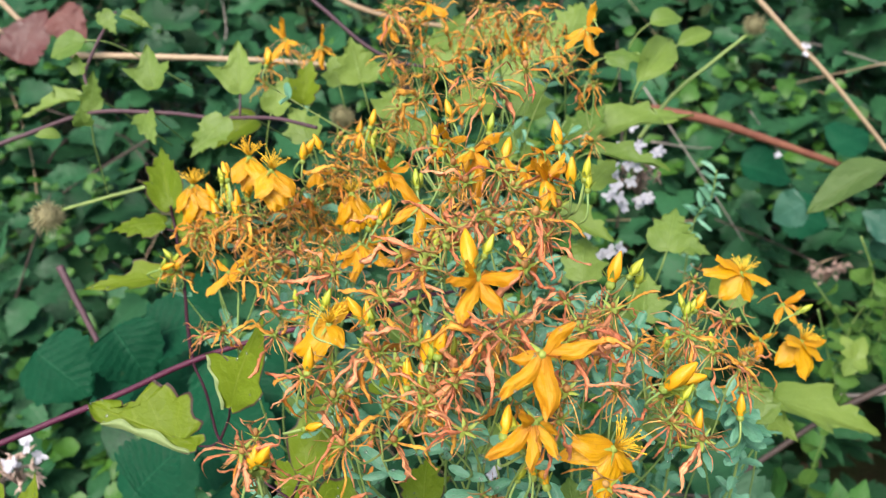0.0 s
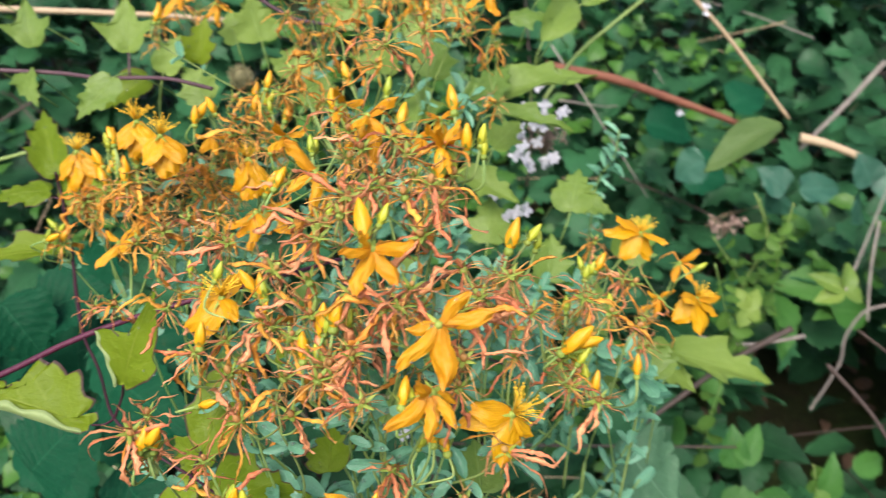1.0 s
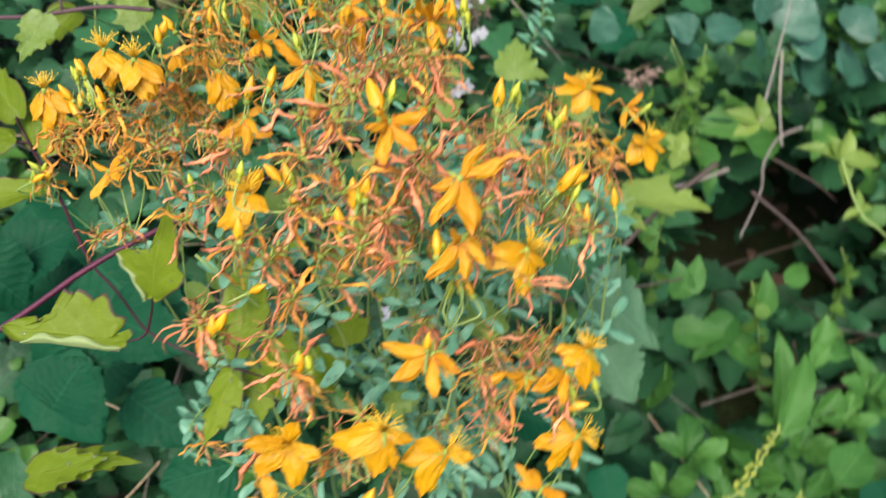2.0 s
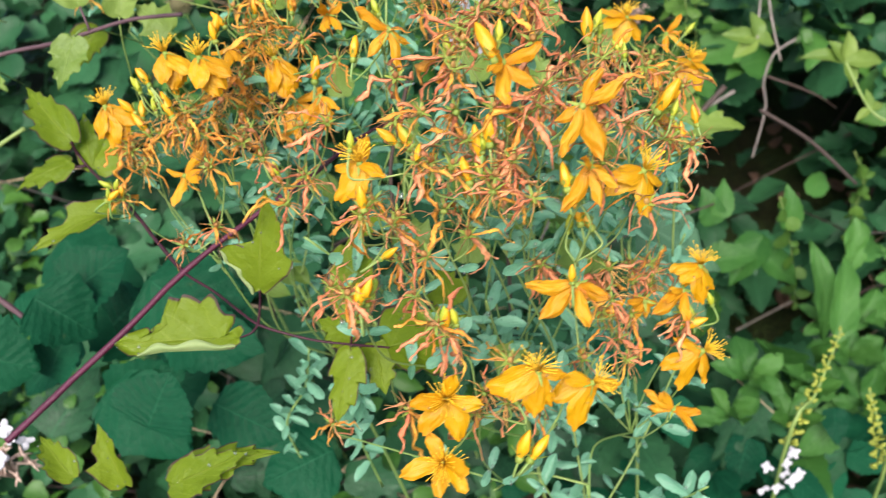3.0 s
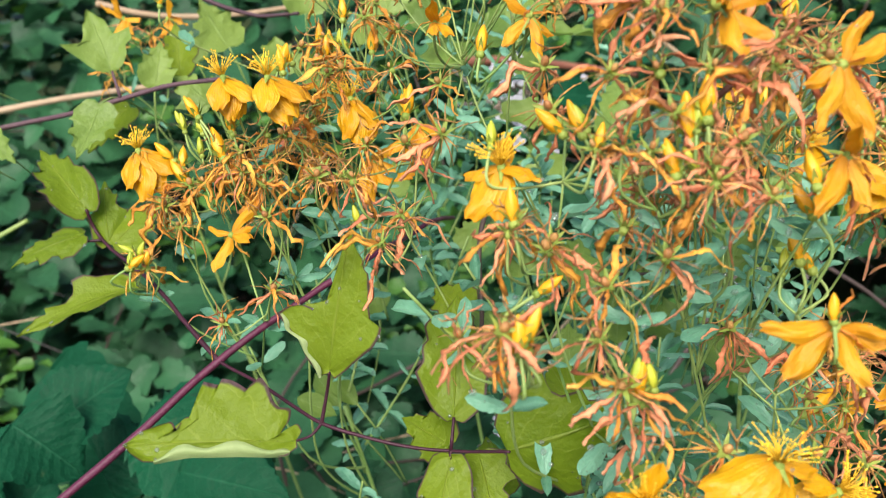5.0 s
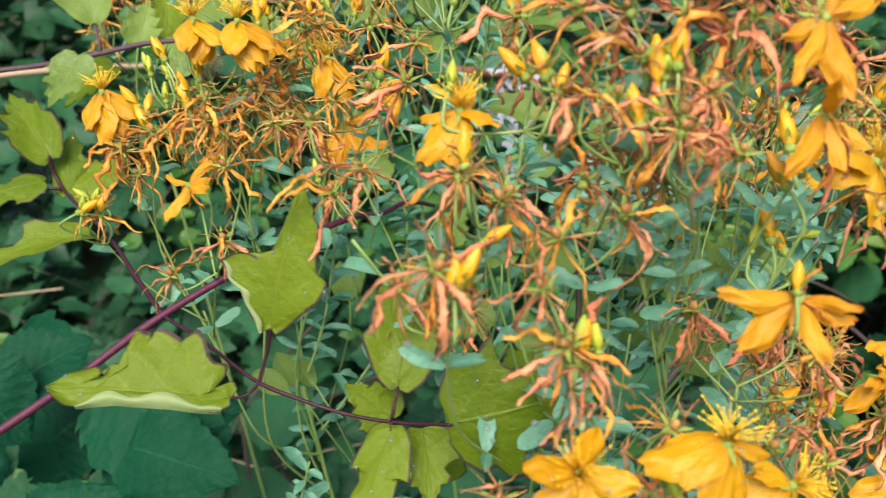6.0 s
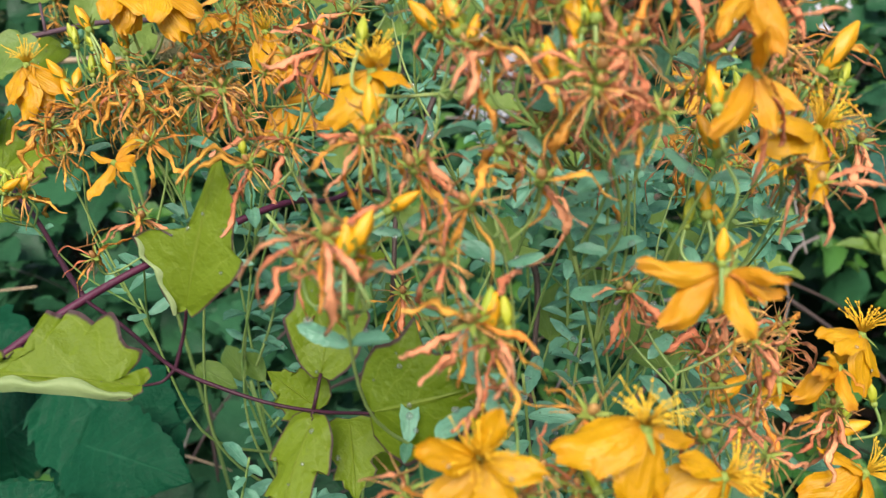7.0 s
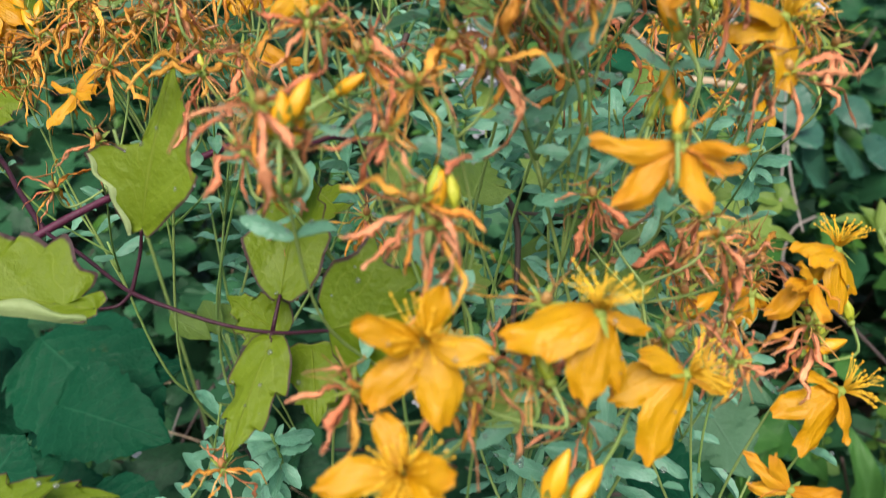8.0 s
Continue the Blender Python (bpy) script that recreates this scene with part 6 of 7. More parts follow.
shoot(twig_red, "branch", REDSTICK, 5.37, [(184.5, 873.2, 661.5), (265.3, 888.5, 639.4), (342.9, 898.6, 609), (437, 905.4, 571.6)])
shoot(straw, "stalk", STRAW, 2.90, [(313.5, 969.7, 764.8), (368.2, 940.1, 711.1), (406.7, 920, 674.4), (480.6, 874.4, 592.8)])
shoot(straw_far, "stalk", STRAW, 3.08, [(-385.1, 758.6, 767.6), (-322.5, 761.1, 764.7), (-202.6, 765, 757.8), (-118.9, 785.1, 742.9)])
shoot(straw_bit, "stalk", STRAW, 2.80, [(-470.9, 805.5, 814.7), (-448.6, 794.8, 794.9), (-430.7, 786.8, 780.1), (-476.5, 787.5, 786.3)])
shoot(straw_top, "stalk", STRAW, 2.62, [(-136.4, 773.9, 821.8), (-99.8, 766, 805.1), (-47.4, 761.7, 792.3), (15.5, 761.4, 785)])
shoot(grey_twig, "branch", GREYTWIG, 2.86, [(596.8, 909.2, 649.1), (546.8, 881.2, 605.3), (517.9, 866.9, 582.3), (502.9, 870.8, 552.3)])
shoot(broken_stick, "branch", STRAW, 5.49, [(485.2, 845.9, 582.5), (518.6, 836.9, 577), (559.3, 821.8, 565.1)])
shoot(bent_twig, "branch", GREYTWIG, 1.6, [(556.6, 688.4, 458.6), (527, 686.6, 450.9), (504.3, 671.3, 429.9), (493.9, 650.8, 405.6), (460.1, 621.9, 367.7)])
shoot(dark_twig, "branch", GREYTWIG, 1.4, [(522.5, 712.3, 552.6), (508.3, 676.5, 510.9), (500.8, 643.5, 473.5)])
shoot(dark_twig, "branch", DARKSTEM, 2.80, [(379.4, 575.5, 525.3), (322.7, 561.6, 499.4), (270.4, 542.9, 469.1), (231.1, 528.9, 446.3)])
shoot(dark_twig, "branch", DARKSTEM, 2.08, [(432.2, 584.3, 470.5), (470.3, 546.6, 436.8), (500.2, 502.7, 394.7)])
shoot(dark_twig, "branch", GREYTWIG, 1.78, [(413.8, 605, 489.5), (358.2, 605.6, 479.6), (312, 616.4, 482.5)])
shoot(dark_twig, "branch", GREYTWIG, 1.05, [(157.5, 421.4, 641), (128.3, 416.5, 618.4), (105.1, 407.8, 592.2)])
shoot(burr_a, "stalk", GREENSTEM, 1.4, [(122.1, 537.8, 773.9), (145.5, 554.9, 798.8), (172.9, 568.2, 817.3), (196.4, 579.3, 832.5)])
burr(burr_a, (202.3, 583.1, 838), 8.5)
shoot(burr_b, "stalk", GREENSTEM, 1.22, [(-178.9, 454.1, 786.1), (-213.8, 447.4, 779.2), (-245.3, 441.3, 772.7)])
burr(burr_b, (-254.3, 438.6, 769.4), 11)
burr(burr_c, (-72.3, 479.9, 815.9), 8)
white_cluster((122.3, 539.5, 765.9), 17, 9)
white_cluster((116, 523.9, 741.5), 15, 9)
white_cluster((89.4, 444.8, 741.6), 10, 5)
white_cluster((-132.1, 430.2, 594.9), 7, 3)
white_cluster((22.8, 378.6, 615.6), 8, 3)
white_cluster((-244, 326.1, 681.9), 10, 5)
white_cluster((213.3, 242.5, 425.8), 18, 8)
white_cluster((615.7, 789.9, 676.4), 25, 9)
white_cluster((370, 915.5, 709.3), 6, 2)
white_cluster((351.2, 880.9, 598.5), 6, 2)
dried_cluster((402.8, 803.8, 490.5), 19)
dried_cluster((126.8, 547.7, 740.6), 16)
dried_cluster((-252.4, 328.6, 667.9), 16)
spike((216.6, 251, 435.9), (280.2, 284.3, 517.7))
spike((280.4, 215.9, 411.9), (295, 258.9, 462.9))
seedling((149.2, 472.5, 741.6), (159.2, 474.1, 781.1))
seedling((-98.6, 278, 664.3), (-69.9, 271, 723.5))
seedling((-61.9, 228.8, 714), (-55.2, 221.7, 746.2))
shoot(middle_stem, "dry_twig", REDSTICK, 0.73, [(18.4, 186.1, 876.4), (24, 186, 879.3), (31.3, 186.5, 883.1), (40.6, 187.3, 887.2)])
withered(left_stem, (-59.3, 256.8, 853.4))
withered(left_stem, (-103.9, 303.6, 837.6))
withered(left_stem, (-41.4, 305.8, 865.2))
withered(left_stem, (-23.5, 316.7, 877.5))
withered(middle_stem, (9.6, 192.6, 904.6))
withered(middle_stem, (28.1, 185.9, 897.1))
withered(middle_stem, (19.6, 180, 892.5))
withered(middle_stem, (44.2, 181.9, 878.9))
withered(middle_stem, (84.8, 206.4, 853.9))
withered(right_stem, (106.7, 264.9, 823.1))
withered(middle_stem, (47.1, 170.4, 860.6))
withered(middle_stem, (36.4, 164.9, 865.6))
withered(middle_stem, (-4.8, 174.1, 875.6))
withered(middle_stem, (-16.8, 188.5, 859.4))
withered(middle_stem, (-53.8, 230.3, 861.6))
withered(left_stem, (-56.7, 298.2, 859.1))
withered(back_stem, (-27.8, 384.6, 885.4))
withered(back_stem, (-9.2, 386.9, 887))
withered(back_stem, (6.7, 387.7, 886.6))
withered(back_stem, (35.9, 397.5, 899.2))
withered(back_stem, (57.1, 387.3, 880.5))
withered(back_stem, (-14.5, 393.6, 898.5))
withered(back_stem, (20, 398.8, 903.1))
withered(left_stem, (-66.8, 292.9, 845.4))
withered(left_stem, (-79.1, 291, 839.6))
withered(left_stem, (-47.5, 289.6, 835.9))
withered(left_stem, (-81.3, 292.7, 850.9))
withered(left_stem, (-74.8, 271.3, 839))
withered(left_stem, (-89.8, 300.1, 842.8))
withered(left_stem, (-53.8, 307.7, 843))
withered(middle_stem, (42.4, 176.5, 836.7))
withered(middle_stem, (83.3, 273.4, 823))
withered(front_stem, (52.4, 155.7, 774.6))
withered(front_stem, (45.8, 166.9, 790.3))
withered(front_stem, (41.9, 177, 797.3))
withered(front_stem, (61, 178.2, 793.2))
leaf_on(vine_far, "maroon", (-419.4, 724, 772.6), (23.6, 28.8, 43.9), 45, (0.15, -0.65, 0.74))
leaf_on(vine_far, "maroon", (-382.7, 750.7, 811.6), (26.2, -12.5, -23.1), 37, (-0.22, -0.52, 0.82))
withered(back_stem, (-27.5, 416.7, 899.1))
withered(back_stem, (-19.1, 407.5, 883.3))
withered(back_stem, (-5.1, 416.3, 896))
withered(back_stem, (6, 411.7, 887.3))
withered(back_stem, (14.4, 419.5, 899))
withered(back_stem, (31.2, 412.9, 886.5))
withered(back_stem, (42.4, 419.4, 895.7))
withered(back_stem, (52.1, 411.7, 882.3))
withered(back_stem, (-10.7, 400.5, 871.2))
withered(back_stem, (0.4, 395.2, 861.3))
withered(back_stem, (-21.9, 400, 871.5))
bloom(back_stem, "faded", (29.5, 400.7, 886.1), (0.03, -0.06, 1.00), [(-6.7, -7.1, -6.9), (5.6, -6.4, -5.7), (8.3, 0, 4.8), (-3.9, 0.6, 7.6)])
bloom(back_stem, "faded", (-31.5, 422.8, 890.3), (0.03, -0.06, 1.00), [(-5.6, -7, -5.8), (4.4, -7.1, -7.4), (7.5, -3.8, 5.7)])
bloom(middle_stem, "faded", (33.6, 219.4, 912.7), (0.03, -0.00, 1.00), [(-1.3, -5.9, -2.2), (2.2, -0.4, -5.6), (4.9, -1.9, 3.5), (-3.4, -6.5, 4.6)])
bloom(middle_stem, "faded", (-15.4, 266.3, 884.5), (0.04, -0.15, 0.99), [(-3.4, -11.1, -0), (2.4, -9.4, -2.3), (4.7, 3.4, 0.2), (-2.3, -7.3, 8)])
leaf_on(vine_far, "lobed", (-14.7, 498.7, 840), (7, 15.1, 23.6), 31, (0.24, -0.42, 0.87))
leaf_on(vine_far, "lobed", (13.6, 457.2, 826.9), (-6.8, 21.5, 16.3), 28, (0.38, -0.72, 0.59))
leaf_on(vine_far, "lobed", (51.7, 503.9, 840.9), (8.7, 13.3, 20.5), 31, (-0.08, -0.56, 0.82))
leaf_on(vine_far, "lobed", (-24.9, 435.7, 815.5), (4, 21.5, 15.2), 26, (0.38, -0.70, 0.61))
leaf_on(vine_far, "lobed", (23.9, 527.7, 844.4), (-3.6, 13.3, 21.8), 31, (-0.09, -0.47, 0.88))
leaf_on(vine_far, "lobed", (-77.8, 509.3, 825.9), (-5.4, 11.2, 18.7), 22, (-0.22, -0.63, 0.74))
leaf_on(vine_far, "lobed", (72.3, 410.8, 802.6), (16.9, 18.1, 8.2), 22, (-0.06, -0.53, 0.84))
leaf_on(vine_far, "lobed", (22.4, 269.6, 780), (13.1, 17.2, 6.3), 24, (0.22, -0.63, 0.75))
leaf_on(vine_far, "lobed", (50.2, 211.3, 766.5), (-1.5, 20.3, 6.9), 23, (0.14, -0.38, 0.91))
leaf_on(vine_far, "lobed", (-6.1, 262.3, 766.6), (-6.6, 21.4, 7.1), 23, (0.19, -0.47, 0.86))
withered(middle_stem, (-3.7, 213, 882.4))
withered(middle_stem, (-13.2, 179.9, 876.6))
withered(middle_stem, (3.7, 194.1, 878))
withered(middle_stem, (0.4, 178.7, 889.3))
withered(middle_stem, (9.1, 183.6, 873.8))
withered(middle_stem, (10.3, 175.5, 888))
withered(right_stem, (100.8, 277, 822.6))
withered(right_stem, (126, 285.2, 786.2))
withered(right_stem, (89.8, 263.4, 804.3))
withered(middle_stem, (16.1, 202.3, 854))
withered(middle_stem, (35.6, 213.9, 840))
withered(middle_stem, (-8.2, 182.1, 890.3))
withered(middle_stem, (-6.7, 215.4, 882.5))
withered(middle_stem, (52.6, 208.2, 866.5))
withered(right_stem, (121.7, 264.9, 788.4))
withered(middle_stem, (7.5, 211.9, 900.4))
withered(middle_stem, (3.1, 186, 901.3))
withered(middle_stem, (0.2, 180.7, 890.9))
withered(middle_stem, (0.2, 205.1, 887.4))
withered(middle_stem, (-11.6, 199.1, 884.4))
withered(middle_stem, (-8.1, 172.6, 874.4))
withered(middle_stem, (10.4, 166.9, 875.8))
withered(middle_stem, (53.8, 224, 853.1))
withered(middle_stem, (17.1, 163.7, 864.5))
withered(middle_stem, (-0.4, 227.9, 889.5))
withered(left_stem, (-106.3, 307.5, 838.1))
withered(left_stem, (-101.5, 302.6, 829.8))
withered(left_stem, (-83.5, 306.1, 833.3))
withered(left_stem, (-76.3, 311.5, 841.3))
withered(left_stem, (-67.8, 306.8, 832.8))
withered(left_stem, (-61.8, 312.2, 840.8))
withered(left_stem, (-54.6, 310, 836.5))
withered(left_stem, (-65.4, 315.8, 847.1))
withered(left_stem, (-47.4, 316.7, 846.5))
withered(left_stem, (-43.8, 309.3, 834.1))
withered(left_stem, (-35.4, 323.7, 856.4))
withered(left_stem, (-31.8, 327.6, 862.4))
withered(left_stem, (-45, 330.8, 868.9))
withered(left_stem, (-23.4, 320.4, 849.9))
withered(middle_stem, (-16.2, 333.5, 870.1))
withered(middle_stem, (-9, 331.3, 865.8))
withered(middle_stem, (8, 231.2, 903.5))
withered(middle_stem, (12.4, 221.4, 902.8))
withered(middle_stem, (21.2, 218.1, 908))
withered(middle_stem, (24.7, 203.3, 910.3))
withered(middle_stem, (29.6, 215.2, 909.3))
withered(middle_stem, (18.2, 194.4, 906.9))
withered(middle_stem, (23.9, 192.1, 904.9))
withered(middle_stem, (30.2, 193.7, 907.2))
withered(middle_stem, (34.8, 193.3, 899.2))
withered(middle_stem, (8.3, 187.2, 902.9))
withered(middle_stem, (9.6, 296.4, 907.9))
withered(middle_stem, (16, 265.8, 909.1))
withered(middle_stem, (26.1, 267.3, 914.2))
withered(middle_stem, (21.6, 276.6, 920.6))
withered(middle_stem, (32.4, 265.7, 914.8))
withered(back_stem, (-20.9, 404.7, 898.1))
withered(back_stem, (-10, 401, 890.8))
withered(back_stem, (0.9, 407.3, 899.8))
withered(back_stem, (11.8, 404.9, 894.8))
withered(back_stem, (22.7, 406.9, 896.8))
withered(back_stem, (33.6, 398.8, 882.5))
withered(back_stem, (44.5, 403.6, 889.2))
bloom(left_stem, "faded", (-52.5, 313.8, 861.3), (0.03, -0.00, 1.00), [(-3.1, -9.5, -2.4), (4, -11, -2.8), (6.9, 2.3, -1.4), (-4.8, 1.9, -1.2)])
bloom(middle_stem, "faded", (5.1, 256.1, 900.5), (0.03, -0.00, 1.00), [(-2.3, -9.4, -1.7), (2.6, -0.7, -6), (4.4, 2.9, -0.7), (-1.2, -6.9, 8.6)])
bloom(middle_stem, "faded", (28.1, 215.5, 909.2), (0.04, -0.15, 0.99), [(-1.7, -11, 1.4), (2.7, -8.7, -0.1), (2.9, 3.2, -0.2), (-3.2, 3.3, 0.7)])
leaf_on(vine_far, "lobed", (21.7, 311.7, 759.7), (3.8, 20.4, 15.8), 21, (-0.47, -0.58, 0.67))
leaf_on(vine_far, "lobed", (82.6, 303.6, 753.5), (-0.9, 21.2, 15), 24, (0.09, -0.55, 0.83))
leaf_on(vine_far, "lobed", (136.8, 286.2, 748.8), (-0.6, 18.5, 10.7), 26, (-0.34, -0.44, 0.83))
leaf_on(vine_far, "lobed", (104.7, 290.9, 742.2), (22.1, 11.8, 9.7), 23, (-0.03, -0.71, 0.70))
leaf_on(vine_far, "oval", (-32.3, 382.9, 714.6), (-0.2, 10.5, 17.5), 17, (-0.01, -0.54, 0.84))
leaf_on(vine_far, "lobed", (-2.7, 423.2, 755.2), (3.4, 11.4, 20.5), 21, (-0.37, -0.46, 0.81))
leaf_on(vine_far, "lobed", (17.7, 382.2, 735.8), (14.9, 3.8, 13.1), 22, (-0.41, -0.50, 0.77))
seedling((18.8, 323, 757.2), (23.3, 309.3, 796.3))
seedling((35.4, 298, 762.9), (40.8, 283.1, 800.4))
seedling((57.9, 289, 758), (58.4, 278.2, 800))
seedling((76.5, 274.8, 762.6), (70.2, 264.6, 802.6))
seedling((96.3, 266.9, 758.2), (97.2, 254.2, 797.4))
seedling((121.3, 259.4, 757), (107, 251.9, 797.9))
seedling((-5.7, 359.9, 748.1), (-9.4, 368.2, 780.2))
seedling((-28.8, 380.3, 771.7), (-17.6, 383.2, 801.4))
withered(middle_stem, (-8.8, 178.5, 857.6))
withered(middle_stem, (-5.8, 167.5, 854.9))
withered(middle_stem, (21.3, 211.2, 848.5))
withered(middle_stem, (26.7, 205.2, 837.6))
withered(middle_stem, (54.5, 237.1, 832.3))
withered(middle_stem, (27, 176.4, 840.7))
withered(right_stem, (89.7, 246.3, 827.9))
withered(middle_stem, (53.2, 174.4, 842.4))
withered(middle_stem, (69.2, 183.8, 846.9))
withered(middle_stem, (-17.2, 184.5, 859.6))
withered(middle_stem, (-24.2, 183.5, 854.9))
leaf_on(vine_far, "lobed", (121.3, 333.4, 736.3), (3, 21.8, 18.8), 25, (0.12, -0.63, 0.76))
leaf_on(vine_far, "lobed", (97, 351.5, 756.3), (4.2, 20.4, 16.9), 25, (0.15, -0.85, 0.51))
leaf_on(vine_far, "lobed", (-4.2, 504.8, 848.6), (7, 13.3, 20.6), 31, (0.35, -0.62, 0.71))
leaf_on(vine_far, "lobed", (30.7, 495.5, 829.6), (1.8, 13, 20.8), 30, (-0.08, -0.62, 0.78))
leaf_on(vine_far, "lobed", (69.1, 513.9, 855.2), (8.7, 11.5, 17.6), 30, (0.29, -0.68, 0.67))
leaf_on(vine_far, "pointed", (500, 550.4, 521.1), (-37.8, 19.3, 13.7), 20, (0.12, -0.28, 0.95))
leaf_on(vine_far, "pointed", (500, 550.4, 521.1), (-6, 18.4, 18.9), 20, (0.22, -0.64, 0.74))
leaf_on(vine_far, "pointed", (500, 550.4, 521.1), (16.8, 16.9, 21.7), 20, (0.25, -0.65, 0.72))
leaf_on(vine_far, "pointed", (500, 550.4, 521.1), (38.3, -12, -5.8), 20, (-0.23, -0.53, 0.82))
leaf_on(vine_far, "pointed", (500, 550.4, 521.1), (0.4, -17.9, -19.4), 20, (0.19, -0.48, 0.85))
leaf_on(vine_far, "pointed", (506.4, 514.1, 482.8), (-16.8, -1.5, -4.8), 10, (-0.00, -0.29, 0.96))
leaf_on(vine_far, "pointed", (506.4, 514.1, 482.8), (4.1, 13.3, 15.3), 10, (-0.12, -0.26, 0.96))
leaf_on(vine_far, "pointed", (506.4, 514.1, 482.8), (16, -1, 1.9), 10, (0.15, -0.50, 0.86))
leaf_on(vine_far, "pointed", (455.5, 630.2, 524.8), (-32.3, 15.8, 11), 20, (-0.01, -0.66, 0.75))
leaf_on(vine_far, "pointed", (455.5, 630.2, 524.8), (-30.1, -3.2, -9.3), 20, (0.17, -0.45, 0.88))
leaf_on(vine_far, "pointed", (455.5, 630.2, 524.8), (8.7, 18.5, 21.8), 20, (0.17, -0.65, 0.74))
leaf_on(vine_far, "pointed", (455.5, 630.2, 524.8), (17.9, -8.3, -5.6), 20, (0.24, -0.59, 0.77))
leaf_on(vine_far, "pointed", (300, 517.4, 596), (-6.1, 13.3, 13.3), 14, (-0.33, -0.41, 0.85))
leaf_on(vine_far, "pointed", (300, 517.4, 596), (11, 11, 14), 14, (0.19, -0.41, 0.89))
leaf_on(vine_far, "pointed", (300, 517.4, 596), (10.9, -5.9, -4.4), 14, (-0.31, -0.37, 0.87))
leaf_on(vine_far, "pointed", (300, 517.4, 596), (-7.7, -8.4, -10.6), 14, (0.09, -0.39, 0.92))
shoot(vine_far, "side_stem", GREENSTEM, 1.4, [(500, 550.4, 521.1), (506.4, 514.1, 482.8), (524, 495.4, 465.7), (584.6, 495.3, 402.8)])
shoot(vine_far, "side_stem", GREYTWIG, 1.1, [(455.5, 630.2, 524.8), (492.5, 678.8, 555.1), (542.9, 746.7, 593.9)])
seedling((58.1, 328.6, 759.6), (63.2, 320.9, 789.9))
seedling((80.7, 317.8, 751.6), (84.9, 311.6, 784.2))
seedling((106.3, 313, 755.6), (98.7, 310.5, 788.8))
seedling((45.4, 347.3, 765.4), (41.7, 343.6, 798.6))
leaf_on(vine_far, "lobed", (84.3, 354.9, 735.4), (15.1, 16.9, 16.1), 28, (-0.18, -0.55, 0.82))
leaf_on(vine_far, "lobed", (69.1, 384.4, 758.8), (3.3, 21.5, 18.3), 27, (0.03, -0.75, 0.67))
leaf_on(vine_far, "lobed", (138.9, 365.9, 760), (18.1, 16.8, 17.3), 27, (0.16, -0.71, 0.69))
leaf_on(vine_far, "lobed", (112.6, 383.9, 778.8), (6.4, 19.4, 16.2), 27, (-0.28, -0.72, 0.63))
withered(front_stem, (33.7, 180.1, 799.2))
withered(front_stem, (34.3, 167.4, 798.9))
withered(front_stem, (54.8, 183, 796.9))
withered(front_stem, (58.4, 176.4, 790.3))
withered(front_stem, (61.5, 165.1, 782.3))
withered(front_stem, (17.6, 147.3, 805.4))
withered(front_stem, (36, 159, 792.3))
withered(front_stem, (72.3, 171.1, 792.6))
withered(middle_stem, (10.9, 201.5, 853.2))
withered(middle_stem, (31, 220.5, 841.1))
withered(middle_stem, (53.9, 244.3, 840))
withered(right_stem, (102.6, 295.2, 819.4))
withered(far_stem, (-118, 500, 841), [(-9, -3, 7), (8, -4, 6), (-6, -8, -9), (7, -5, -10), (1, -9, -3)])
withered(far_stem, (-96, 500, 847), [(-9, -3, 7), (8, -4, 6), (-6, -8, -9), (7, -5, -10), (1, -9, -3)])
withered(far_stem, (-120, 490, 834), [(-9, -3, 7), (8, -4, 6), (-6, -8, -9), (7, -5, -10), (1, -9, -3)])
withered(far_stem, (-109, 520, 847), [(-9, -3, 7), (8, -4, 6), (-6, -8, -9), (7, -5, -10), (1, -9, -3)])
bud(far_stem, "yellow", (-119, 500, 849), (0.10, 0.30, 0.95), 11)
# leaves and sprigs of the bank beside the dark gap
# bramble leaves that carry the sky's reflection in their colour
leaf_on(bramble, "teal", (556, 760, 544), (32, 10, 39), 60, (0.05, -0.6, 0.8))
leaf_on(bramble, "teal", (567, 760, 527), (56, 10, 7), 55, (-0.2, -0.7, 0.7))
leaf_on(bramble, "teal", (587, 760, 509), (30, 10, -80), 58, (0.05, -0.6, 0.8))
leaf_on(bramble, "teal", (573, 760, 504), (85, 10, -62), 50, (-0.2, -0.7, 0.7))
leaf_on(bramble, "teal", (632, 760, 508), (80, 10, -60), 52, (0.05, -0.6, 0.8))
leaf_on(bramble, "teal", (641, 760, 529), (35, 10, 25), 50, (-0.2, -0.7, 0.7))
leaf_on(bramble, "teal", (519, 760, 550), (29, 10, -39), 34, (0.05, -0.6, 0.8))
leaf_on(bramble, "teal", (532, 760, 569), (-19, 10, 33), 36, (-0.2, -0.7, 0.7))
leaf_on(bramble, "teal", (453, 760, 562), (55, 10, 0), 36, (0.05, -0.6, 0.8))
leaf_on(bramble, "teal", (439, 760, 564), (-32, 10, 22), 34, (-0.2, -0.7, 0.7))
leaf_on(bramble, "teal", (341, 760, 602), (-27, 10, -27), 40, (0.05, -0.6, 0.8))
leaf_on(bramble, "teal", (688, 760, 474), (51, 10, 9), 50, (-0.2, -0.7, 0.7))
leaf_on(bramble, "teal", (440, 760, 557), (-11, 10, -32), 30, (0.05, -0.6, 0.8))
leaf_on(bramble, "herb", (395, 400, 303), (1, 20, 105), 26, (-0.2, -0.7, 0.7))
leaf_on(bramble, "herb", (428, 420, 368), (18, 20, 55), 28, (0.05, -0.6, 0.8))
leaf_on(bramble, "herb", (442, 410, 282), (44, 20, 26), 30, (-0.2, -0.7, 0.7))
leaf_on(bramble, "herb", (410, 400, 307), (-27, 20, -58), 26, (-0.2, -0.7, 0.7))
